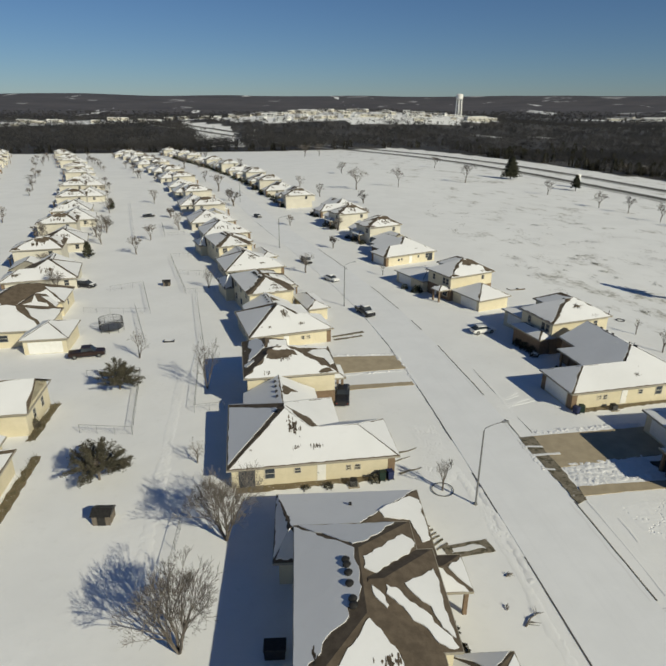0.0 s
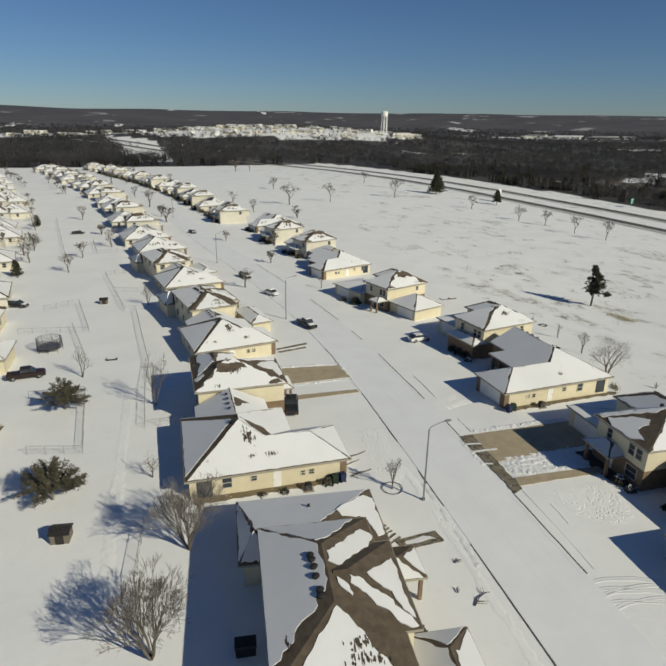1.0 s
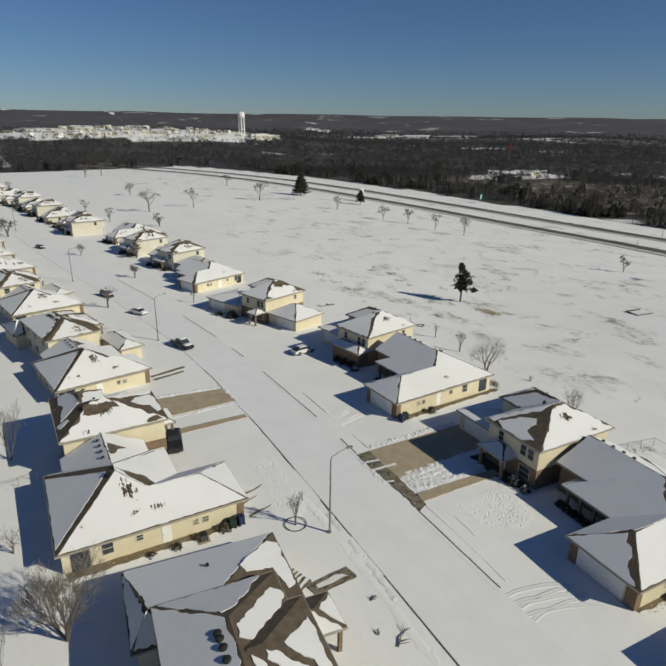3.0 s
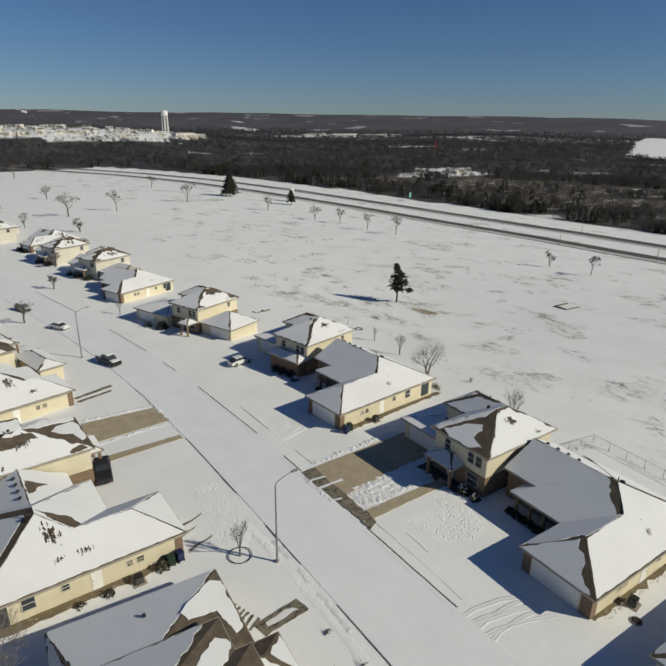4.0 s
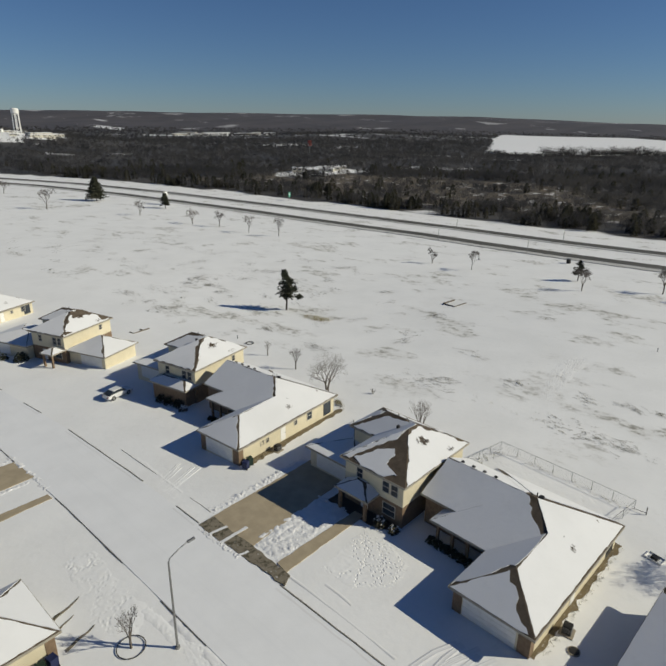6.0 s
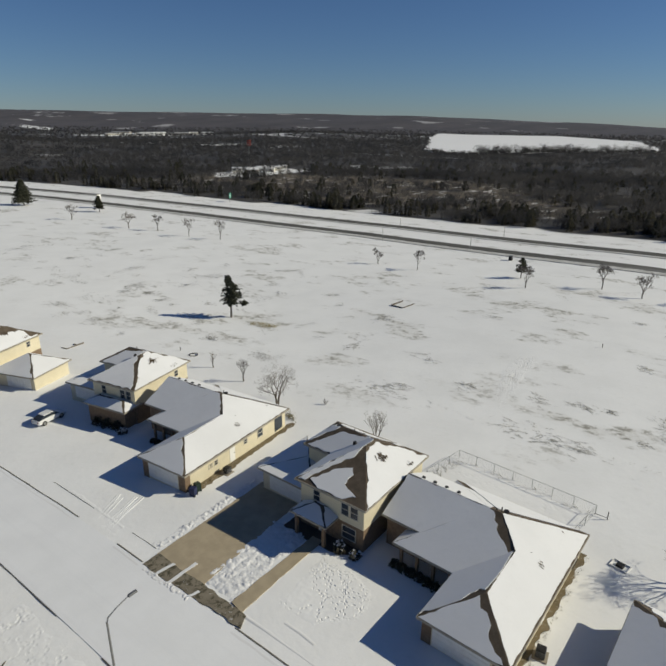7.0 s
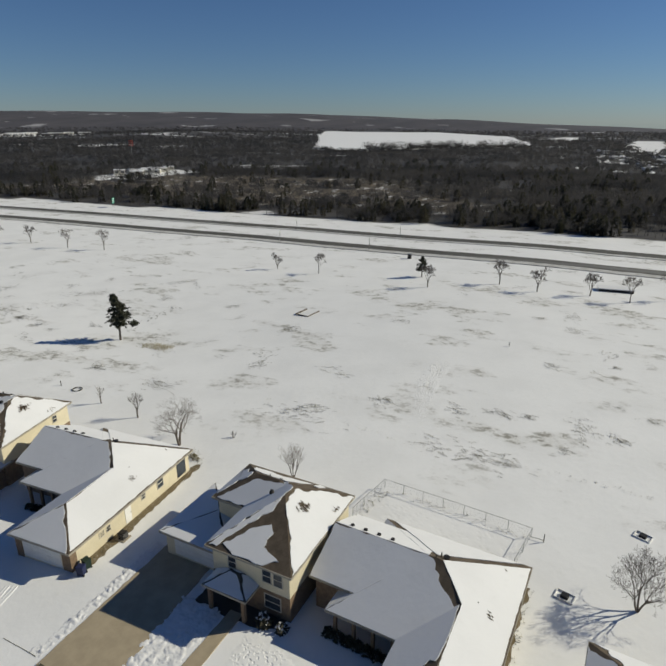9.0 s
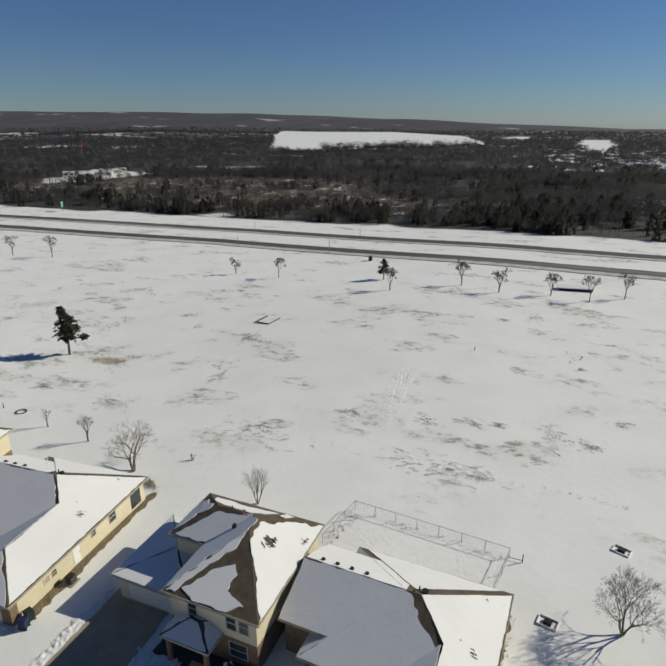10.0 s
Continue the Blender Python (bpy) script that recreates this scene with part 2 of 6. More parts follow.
def thing(name, x, y, z=None, yaw=0.0, label="", category="", group="", kind="", dz=0.0):
    ob = new(name)
    ob.matrix_world = pose(x, y, (ground_z(x, y) if z is None else z) + dz, 0, 0, yaw)
    return tagged(ob, label, category, group, kind)


def single(name, shape, mat, label, category, group="", kind="", soft=False):
    ob = new(name, shape.mesh(name, mat, soft))
    return tagged(ob, label, category, group, kind)


rng = random.Random(7)

# --- ground: one sheet to the horizon ---
def graded(centre, count, reach, k):
    return [centre + reach * math.sinh(k * (2 * i / (count - 1) - 1)) / math.sinh(k) for i in range(count)]


def build_ground():
    xs, ys = graded(40, 250, 4700, 6.2), graded(60, 250, 4700, 6.2)
    verts, wood, open_brush = [], [], []
    for y in ys:
        for x in xs:
            z = ground_z(x, y)
            if abs(x - 30) < 160 and abs(y - 60) < 140:
                z += 0.05 * noise.noise(Vector((x / 6, y / 6, 0)))
            verts.append((x, y, z))
            wood.append(woodland(x, y) if (x > 150 or y > 500) else 0.0)
            open_brush.append(brush(x, y) if 200 < x < 700 else 0.0)
    n = len(xs)
    faces = [(j * n + i, j * n + i + 1, (j + 1) * n + i + 1, (j + 1) * n + i) for j in range(len(ys) - 1) for i in range(n - 1)]
    me = bpy.data.meshes.new("ground")
    me.from_pydata(verts, [], faces)
    me.polygons.foreach_set("use_smooth", [True] * len(me.polygons))
    me.attributes.new("wood", "FLOAT", "POINT").data.foreach_set("value", wood)
    me.attributes.new("brush", "FLOAT", "POINT").data.foreach_set("value", open_brush)
    m, nt, bs = nodes_of("snow_ground", 0.75)
    big, mid, fine = noise_fac(nt, 0.1, 5), noise_fac(nt, 0.9, 5), noise_fac(nt, 5.0, 3)
    snow = mix(nt, ramp(nt, big, 0.35, 0.7), (0.80, 0.80, 0.79), (0.755, 0.755, 0.745))
    snow = mix(nt, mul(nt, ramp(nt, mid, 0.55, 0.78), 0.3), snow, (0.65, 0.65, 0.63))
    # dry grass blown clear of snow in the open field
    pos = nt.nodes.new("ShaderNodeNewGeometry").outputs["Position"]
    sep = nt.nodes.new("ShaderNodeSeparateXYZ")
    nt.links.new(pos, sep.inputs[0])
    field = mul(nt, ramp(nt, sep.outputs[0], 60, 80), ramp(nt, noise_fac(nt, 0.022, 3), 0.30, 0.52))
    wide = noise_fac(nt, 0.085, 6, (1.15, 0.68, 1), 0.62)
    tuft = noise_fac(nt, 0.55, 8, (1.05, 0.8, 1), 0.75)
    stain = mul(nt, ramp(nt, wide, 0.53, 0.66), field)
    snow = mix(nt, mul(nt, mul(nt, stain, ramp(nt, tuft, 0.30, 0.62)), 0.55), snow, (0.42, 0.40, 0.35))
    core = mul(nt, mul(nt, ramp(nt, wide, 0.535, 0.63), ramp(nt, tuft, 0.50, 0.60)), field)
    snow = mix(nt, mul(nt, core, 0.7), snow, (0.16, 0.15, 0.115))
    # leaf litter and brush under the woods, with snow left in the gaps
    att = nt.nodes.new("ShaderNodeAttribute")
    att.attribute_name = "wood"
    litter = mix(nt, ramp(nt, noise_fac(nt, 0.012, 6), 0.35, 0.65), (0.045, 0.045, 0.046), (0.08, 0.074, 0.068))
    litter = mix(nt, ramp(nt, noise_fac(nt, 0.03, 8, (0.6, 1.3, 1), 0.7), 0.69, 0.75), litter, (0.6, 0.6, 0.6))
    litter = mix(nt, ramp(nt, noise_fac(nt, 0.0035, 6, None, 0.65), 0.62, 0.65), litter, (0.66, 0.66, 0.66))
    # haze painted into the colour: litter pales to mauve in the far distance
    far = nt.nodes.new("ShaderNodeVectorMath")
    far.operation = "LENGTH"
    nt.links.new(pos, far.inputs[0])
    haze_tone = mix(nt, ramp(nt, noise_fac(nt, 0.004, 6, (0.5, 1.4, 1), 0.65), 0.35, 0.65), (0.07, 0.066, 0.073), (0.105, 0.097, 0.104))
    litter = mix(nt, mul(nt, ramp(nt, far.outputs["Value"], 2500, 3600), 0.6), litter, haze_tone)
    litter = mix(nt, ramp(nt, noise_fac(nt, 0.0022, 6, (2.6, 0.5, 1), 0.62), 0.635, 0.65), litter, (0.66, 0.66, 0.66))
    att2 = nt.nodes.new("ShaderNodeAttribute")
    att2.attribute_name = "brush"
    tawny = mix(nt, ramp(nt, noise_fac(nt, 0.12, 6), 0.35, 0.65), (0.075, 0.064, 0.05), (0.15, 0.122, 0.085))
    tawny = mix(nt, ramp(nt, noise_fac(nt, 0.07, 8, (0.7, 1.2, 1), 0.7), 0.56, 0.62), tawny, (0.6, 0.59, 0.57))
    litter = mix(nt, att2.outputs["Fac"], litter, tawny)
    edge = noise_fac(nt, 0.06, 5)
    both = nt.nodes.new("ShaderNodeMath")
    both.operation = "ADD"
    nt.links.new(att.outputs["Fac"], both.inputs[0])
    nt.links.new(mul(nt, edge, 0.6), both.inputs[1])
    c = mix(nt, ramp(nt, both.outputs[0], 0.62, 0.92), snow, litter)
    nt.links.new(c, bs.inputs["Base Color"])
    bump(nt, bs, mid, 0.35, 0.09)
    bump(nt, bs, fine, 0.16, 0.02)
    me.materials.append(m)
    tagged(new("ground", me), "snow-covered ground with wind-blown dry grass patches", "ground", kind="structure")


build_ground()


def ribbon(centre, half, lift, name, mat, label, category, ragged=0.0, profile=None):
    """A strip that follows a line of points over the ground. profile: offsets across it with heights."""
    pts = []
    for (xa, ya), (xb, yb) in zip(centre, centre[1:]):
        n = max(1, int(math.hypot(xb - xa, yb - ya) / (3.0 if half > 0.2 else 0.8)))
        pts += [(xa + (xb - xa) * i / n, ya + (yb - ya) * i / n) for i in range(n)]
    pts.append(centre[-1])
    prof = profile or [(-half, lift - 0.12), (-half, lift), (0, lift + 0.01), (half, lift), (half, lift - 0.12)]
    s = Shape()
    for i, (x, y) in enumerate(pts):
        xa, ya = pts[max(i - 1, 0)]
        xb, yb = pts[min(i + 1, len(pts) - 1)]
        d = math.hypot(xb - xa, yb - ya)
        nx, ny = (yb - ya) / d, -(xb - xa) / d
        for o, h in prof:
            o2 = o + ragged * noise.noise(Vector((x / 2, y / 2, o))) * (1 if o else 0)
            px, py = x + nx * o2, y + ny * o2
            s.v.append((px, py, ground_z(px, py) + h))
    k = len(prof)
    for i in range(len(pts) - 1):
        for j in range(k - 1):
            s.f.append((i * k + j, i * k + j + 1, (i + 1) * k + j + 1, (i + 1) * k + j))
    s.flip()
    return single(name, s, mat, label, category, kind="structure")


# street: right kerb and left kerb lines
ROAD = [(22.8, -60), (22.8, 20), (22.9, 50), (22.4, 70), (21.0, 88), (18.6, 106), (14.6, 129), (8.3, 162), (1.5, 196), (-8, 250), (-22, 320), (-44, 400), (-75, 500), (-110, 610), (-150, 720)]


def road_material():
    m, nt, bs = nodes_of("packed_road_snow", 0.7)
    big, fine = noise_fac(nt, 0.25, 5), noise_fac(nt, 4.0, 3)
    lanes = noise_fac(nt, 1.0, 3, (1.6, 0.03, 1))
    c = mix(nt, ramp(nt, big, 0.3, 0.7), (0.785, 0.79, 0.795), (0.745, 0.75, 0.755))
    c = mix(nt, mul(nt, ramp(nt, lanes, 0.52, 0.72), 0.10), c, (0.60, 0.61, 0.63))
    nt.links.new(c, bs.inputs["Base Color"])
    bump(nt, bs, lanes, 0.15, 0.03)
    bump(nt, bs, fine, 0.3, 0.02)
    return m


ROAD_SNOW = road_material()
ribbon(ROAD, 4.25, 0.05, "road", ROAD_SNOW, "residential street under packed snow", "road")


def road_at(y):
    """The street's middle and its heading, in degrees from due north."""
    for (xa, ya), (xb, yb) in zip(ROAD, ROAD[1:]):
        if ya <= y <= yb:
            return xa + (xb - xa) * (y - ya) / (yb - ya), math.degrees(math.atan2(xa - xb, yb - ya))
    return ROAD[-1][0], 20.0


# concrete kept dark: its colour carries the shadow along kerb and gutter
KERB = plain("shade_dark_kerb", (0.13, 0.12, 0.105), (0.20, 0.185, 0.16), 0.8, 0.85, 0.01, fine=5)


def kerb_line(side, name, stretches):
    """The kerb shows only where the plough has bared it; a low ridge of snow lies along its foot."""
    for y0, y1 in stretches:
        line = [(road_at(y0)[0] + side, y0)] + [(x + side, y) for x, y in ROAD if y0 < y < y1] + [(road_at(y1)[0] + side, y1)]
        ribbon(line, 0.1, 0, name, KERB, "bared concrete kerb, coloured dark for the gutter's shade", "kerb", 0.05, profile=[(-0.08, -0.05), (-0.055, 0.085), (0.055, 0.09), (0.08, -0.05)] if side > 0 else [(-0.05, -0.05), (-0.03, 0.06), (0.03, 0.065), (0.05, -0.05)])
        if side < 0:
            continue
        ridge = [(x - 0.55, y) for x, y in line]
        ribbon(ridge, 0.1, 0, "snow_ridge", SNOW, "low ridge of ploughed snow in the gutter", "snow ridge", 0.14, profile=[(-0.4, 0.02), (-0.12, 0.05), (0.1, 0.055), (0.3, 0.02)])


kerb_line(4.32, "kerb_east", ((10.0, 23.0), (36.2, 40.6), (48.0, 68.0), (76.5, 82.2), (90.0, 107.5), (124.0, 150.0)))
kerb_line(-4.32, "kerb_west", ((2.0, 16.2), (22.4, 29.4), (36.5, 52.4), (61.5, 73.4)))

# highway: two carriageways
hw = [(x, y) for y, x in HWY]


def highway_material():
    m, nt, bs = nodes_of("highway_asphalt", 0.75)
    a = noise_fac(nt, 0.05, 6, (1, 0.12, 1))
    b = noise_fac(nt, 0.5, 4, (1, 0.1, 1))
    c = mix(nt, ramp(nt, b, 0.3, 0.7), (0.07, 0.068, 0.06), (0.11, 0.105, 0.09))
    c = mix(nt, mul(nt, ramp(nt, a, 0.52, 0.66), 0.3), c, (0.4, 0.4, 0.39))
    nt.links.new(c, bs.inputs["Base Color"])
    return m


HW_MAT = highway_material()
ribbon([(x - 18.0, y) for x, y in hw], 4.2, 0.25, "road_southbound", HW_MAT, "highway carriageway, ploughed wet asphalt", "road", 0.5)
ribbon([(x + 18.0, y) for x, y in hw], 4.2, 0.25, "road_northbound", HW_MAT, "highway carriageway, ploughed wet asphalt", "road", 0.5)
SHOULDER = plain("salted_shoulder", (0.36, 0.35, 0.33), (0.55, 0.55, 0.54), 0.3, 0.9, fine=2)
ribbon([(x - 25.0, y) for x, y in hw], 2.6, 0.22, "shoulder_west", SHOULDER, "dirty snow along the highway shoulder", "road", 0.5)
ribbon([(x + 11.4, y) for x, y in hw], 1.8, 0.22, "shoulder_median", SHOULDER, "dirty snow along the highway shoulder", "road", 0.5)


def lake_sheet():
    s = Shape()
    ring = []
    for (xa, ya), (xb, yb) in zip(LAKE, LAKE[1:] + LAKE[:1]):
        n = 14
        for i in range(n):
            x, y = xa + (xb - xa) * i / n, ya + (yb - ya) * i / n
            ring.append((x + 30 * noise.noise(Vector((x / 80, y / 80, 1))), y + 22 * noise.noise(Vector((x / 80, y / 80, 4))), -10.5))
    s.v = ring
    s.f = [tuple(range(len(ring)))]
    m = snow_material("lake_ice_snow", (0.79, 0.79, 0.79), 0.0, 0.0)
    single("frozen_lake", s, m, "wide frozen lake covered in clean snow", "lake", kind="structure")


lake_sheet()


def patch(name, corners, lift, mat, label, category, rag=0.25, step=0.6, thick=0.10):
    """A slab with an uneven edge that lies on the ground."""
    out = []
    for (xa, ya), (xb, yb) in zip(corners, corners[1:] + corners[:1]):
        n = max(1, int(math.hypot(xb - xa, yb - ya) / step))
        for i in range(n):
            x, y = xa + (xb - xa) * i / n, ya + (yb - ya) * i / n
            out.append((x + rag * noise.noise(Vector((x, y, 1))), y + rag * noise.noise(Vector((x, y, 5)))))
    s = Shape()
    n = len(out)
    s.v = [(x, y, ground_z(x, y) + lift) for x, y in out] + [(x, y, ground_z(x, y) + lift - thick) for x, y in out]
    s.f = [tuple(range(n))] + [(i, n + i, n + (i + 1) % n, (i + 1) % n) for i in range(n)]
    return single(name, s, mat, label, category, kind="structure")


# --- houses ---
def roof_faces(w):
    x0, y0, x1, y1 = w["r"]
    z, p, ax = w["z"], w.get("p", 0.5), w.get("ax") or ("x" if x1 - x0 >= y1 - y0 else "y")
    lo, hi = w.get("lo", "h"), w.get("hi", "h")
    a0, a1, b0, b1 = (x0, x1, y0, y1) if ax == "x" else (y0, y1, x0, x1)
    half = (b1 - b0) / 2
    bm, top = w.get("bm") or (b0 + b1) / 2, w.get("top") or z + half * p
    r0, r1 = a0 + (half if lo == "h" else 0), a1 - (half if hi == "h" else 0)
    r0, r1 = w.get("r0") or r0, w.get("r1") or r1
    if r0 > r1:
        r0 = r1 = (r0 + r1) / 2
    to = (lambda a, b, c: Vector((a, b, c))) if ax == "x" else (lambda a, b, c: Vector((b, a, c)))
    same = r1 - r0 < 0.05
    faces = []
    for q in (b0, b1):
        pts = [to(a0, q, z), to(a1, q, z), to(r1, bm, top)] + ([] if same else [to(r0, bm, top)])
        faces.append((pts, "side"))
    if lo == "h":
        faces.append(([to(a0, b1, z), to(a0, b0, z), to(r0, bm, top)], "end"))
    if hi == "h":
        faces.append(([to(a1, b0, z), to(a1, b1, z), to(r1, bm, top)], "end"))
    gables = []
    if lo == "g":
        gables.append((to(a0, b0, z), to(a0, b1, z), to(a0, bm, top)))
    if hi == "g":
        gables.append((to(a1, b0, z), to(a1, b1, z), to(a1, bm, top)))
    good = []
    for pts, kind in faces:
        nrm = (pts[1] - pts[0]).cross(pts[2] - pts[0])
        if nrm.z < 0:
            pts = [pts[1], pts[0]] + list(reversed(pts[2:]))
        good.append((pts, kind))
    return good, gables, top


def snow_slab(pts, insets, rag, step, seed, thick=0.055):
    """A layer of snow on one roof face, drawn back from its edges by the given widths, with a torn rim."""
    o = pts[0]
    u = (pts[1] - pts[0]).normalized()
    nrm = (pts[1] - pts[0]).cross(pts[2] - pts[0]).normalized()
    v = nrm.cross(u)
    flat = [((p - o).dot(u), (p - o).dot(v)) for p in pts]
    n = len(flat)
    lines = []
    for i in range(n):
        (ax, ay), (bx, by) = flat[i], flat[(i + 1) % n]
        d = math.hypot(bx - ax, by - ay)
        if d < 1e-6:
            return None
        nx, ny = -(by - ay) / d, (bx - ax) / d
        lines.append((ax + nx * insets[i], ay + ny * insets[i], (bx - ax) / d, (by - ay) / d))
    cor = []
    for i in range(n):
        ax, ay, adx, ady = lines[i - 1]
        bx, by, bdx, bdy = lines[i]
        det = adx * bdy - ady * bdx
        if abs(det) < 1e-6:
            return None
        t = ((bx - ax) * bdy - (by - ay) * bdx) / det
        cor.append((ax + adx * t, ay + ady * t))
    area = sum(cor[i][0] * cor[(i + 1) % n][1] - cor[(i + 1) % n][0] * cor[i][1] for i in range(n)) / 2
    if area < 0.6:
        return None
    rim = []
    for i in range(n):
        (ax, ay), (bx, by) = cor[i], cor[(i + 1) % n]
        d = math.hypot(bx - ax, by - ay)
        dx, dy = (bx - ax) / max(d, 1e-6), (by - ay) / max(d, 1e-6)
        if dx * lines[i][2] + dy * lines[i][3] < 0:
            return None
        k = max(1, int(d / step))
        for j in range(k):
            x, y = ax + dx * d * j / k, ay + dy * d * j / k
            amp = rag * (0.25 if i == 0 else 1.0) * min(1.0, insets[i] * 2.5 + 0.12)
            w = noise.noise(Vector((x * 0.7, y * 0.7, seed))) + 0.6 * noise.noise(Vector((x * 2.3, y * 2.3, seed + 5)))
            w = max(w, -0.25) * amp
            rim.append((x - dy * w, y + dx * w))
    s = Shape()
    m = len(rim)
    for lift in (thick, 0.004):
        for x, y in rim:
            s.v.append(tuple(o + u * x + v * y + nrm * lift))
    s.f = [tuple(range(m))] + [(i, m + i, m + (i + 1) % m, (i + 1) % m) for i in range(m)]
    return s


class House:
    def __init__(self, x, y, yaw, mirror, label, wall=None, near=2, lift=0.0, group="houses along the street"):
        self.ob = thing("house", x, y, None, yaw, label, "house", group, dz=lift)
        self.mirror, self.near, self.yaw = mirror, near, radians(yaw)
        self.wall = wall or CREAM
        self.seed = x * 0.37 + y * 0.11

    def put(self, name, shape, mat, label="", parent=None, soft=False):
        if self.mirror:
            shape.v = [(-x, y, z) for x, y, z in shape.v]
            shape.flip()
        return part(name, shape, mat, parent or self.ob, label, soft)

    def way(self, v):
        x = -v.x if self.mirror else v.x
        return (x * math.cos(self.yaw) - v.y * math.sin(self.yaw), x * math.sin(self.yaw) + v.y * math.cos(self.yaw))

    def wing(self, r, z=2.6, p=0.5, ax=None, lo="h", hi="h", bare=0.5, rim=0.08, over=0.45, foot=-0.8, brick=0.0, walls=True, patchy=0.3, east_wall=None, west_wall=None, nbare=0.35, rag=0.22, snow=None, bm=None, top=None, r0=None, r1=None):
        snow = snow or {}
        w = dict(r=r, z=z, p=p, ax=ax, lo=lo, hi=hi, bm=bm, top=top, r0=r0, r1=r1)
        faces, gables, top = roof_faces(w)
        x0, y0, x1, y1 = r
        if walls:
            a, b, c, d = (west_wall or x0) + over, (east_wall or x1) - over, y0 + over, y1 - over
            if brick:
                self.put("brick_base", Shape().box(a - 0.03, b + 0.03, c - 0.03, d + 0.03, foot, brick), BRICK, "brown brick lower wall")
            s = Shape().box(a, b, c, d, max(foot, brick - 0.05) if brick else foot, z - 0.02)
            for g in gables:
                if ax == "x" or (ax is None and x1 - x0 >= y1 - y0):
                    o = over if g[0].x == x0 else -over
                    q = [Vector((v.x + o, v.y, v.z - 0.06)) for v in g]
                else:
                    o = over if g[0].y == y0 else -over
                    q = [Vector((v.x, v.y + o, v.z - 0.06)) for v in g]
                s.poly(*q)
                s.poly(*reversed(q))
            self.put("wall", s, self.wall)
        s = Shape()
        for pts, _ in faces:
            s.poly(*pts)
            s.poly(*[q - Vector((0, 0, 0.16)) for q in reversed(pts)])
        roof = self.put("roof", s, SHINGLE, "brown asphalt shingles showing between the snow")
        e = Shape()
        t = 0.05
        e.box(x0 - t, x1 + t, y0 - t, y0, z - 0.2, z + 0.015).box(x0 - t, x1 + t, y1, y1 + t, z - 0.2, z + 0.015)
        e.box(x0 - t, x0, y0, y1, z - 0.2, z + 0.015).box(x1, x1 + t, y0, y1, z - 0.2, z + 0.015)
        self.put("fascia", e, TRIM)
        step = 0.45 if self.near > 1 else 1.4
        for k, (pts, kind) in enumerate(faces):
            mid = sum(pts, Vector()) / len(pts)
            nrm = (pts[1] - pts[0]).cross(pts[2] - pts[0]).normalized()
            wx, wy = self.way(nrm)
            side = ("e" if nrm.x > 0 else "w") if abs(nrm.x) > abs(nrm.y) else ("n" if nrm.y > 0 else "s")
            if side in snow:
                for i, flat in enumerate(snow[side]):
                    self.torn(roof, "snow_cover", flat, pts[0], nrm, SNOW, 0.07, "white snow layer", i, rag)
                continue
            n = len(pts)
            ins = [0.02] + [rim] * (n - 1)
            edges = [(pts[i] + pts[(i + 1) % n]) / 2 for i in range(n)]
            ys = [self.way(q)[1] for q in edges]
            if wx < -0.12:
                i = min((1, n - 1), key=lambda q: ys[q])
                ins[i] = bare
                if n == 4:
                    ins[2] = rim + 0.15 * bare
            elif wy > 0.15:
                ins[1], ins[-1] = rim + nbare * bare, rim + nbare * bare
            elif wx > 0.15:
                i = max((1, n - 1), key=lambda q: ys[q])
                ins[i] = rim + 0.3 * bare
            sl = snow_slab(pts, ins, 0.35 + patchy, step, self.seed + k * 3.1 + r[0])
            if sl:
                if self.mirror:
                    sl.v = [(-x, y, z) for x, y, z in sl.v]
                    sl.flip()
                part("snow_cover", sl, SNOW, roof, "white snow layer")
        return top

    def torn(self, parent, name, flat, o, nrm, mat, thick, label, k=0, rag=0.22, step=0.3, lift=0.004):
        """A ragged layer lying on the plane through o; flat holds its outline in plan."""
        s, rim = Shape(), []
        for (xa, ya), (xb, yb) in zip(flat, flat[1:] + flat[:1]):
            d = math.hypot(xb - xa, yb - ya)
            m = max(1, int(d / step))
            for j in range(m):
                x, y = xa + (xb - xa) * j / m, ya + (yb - ya) * j / m
                q = noise.noise(Vector((x * 1.1, y * 1.1, self.seed + k))) + 0.5 * noise.noise(Vector((x * 3.5, y * 3.5, self.seed + k)))
                rim.append((x + rag * q * (yb - ya) / d, y - rag * q * (xb - xa) / d))
        m = len(rim)
        for h in (thick + lift, lift):
            for x, y in rim:
                z = o.z - (nrm.x * (x - o.x) + nrm.y * (y - o.y)) / nrm.z
                s.v.append((x, y, z + h / nrm.z))
        s.f = [tuple(range(m))] + [(i, m + i, m + (i + 1) % m, (i + 1) % m) for i in range(m)]
        if sum(a[0] * c[1] - c[0] * a[1] for a, c in zip(rim, rim[1:] + rim[:1])) < 0:
            s.flip()
        self.put(name, s, mat, label, parent)

    def debris(self, x, y, plane, rx, ry, n, k=0, size=1.0):
        """Small dark shingle spots where the wind has torn the snow; plane: z, slope in x, slope in y."""
        r = random.Random(self.seed + k)
        c, a, b2 = plane
        s = Shape()
        for i in range(n):
            px, py = x + rx * r.gauss(0, 0.5), y + ry * r.gauss(0, 0.5)
            w, l = size * r.uniform(0.03, 0.1), size * r.uniform(0.08, 0.3)
            ring = []
            for q in range(7):
                g = r.uniform(0.6, 1.2)
                dx, dy = w * g * math.cos(0.9 * q), l * g * math.sin(0.9 * q)
                ring.append((px + dx, py + dy, c + a * (px + dx) + b2 * (py + dy) + 0.1))
            s.poly(*ring)
        tagged(self.put("bare_area", s, SHINGLE), "dark shingles bared by wind", kind="stuff")

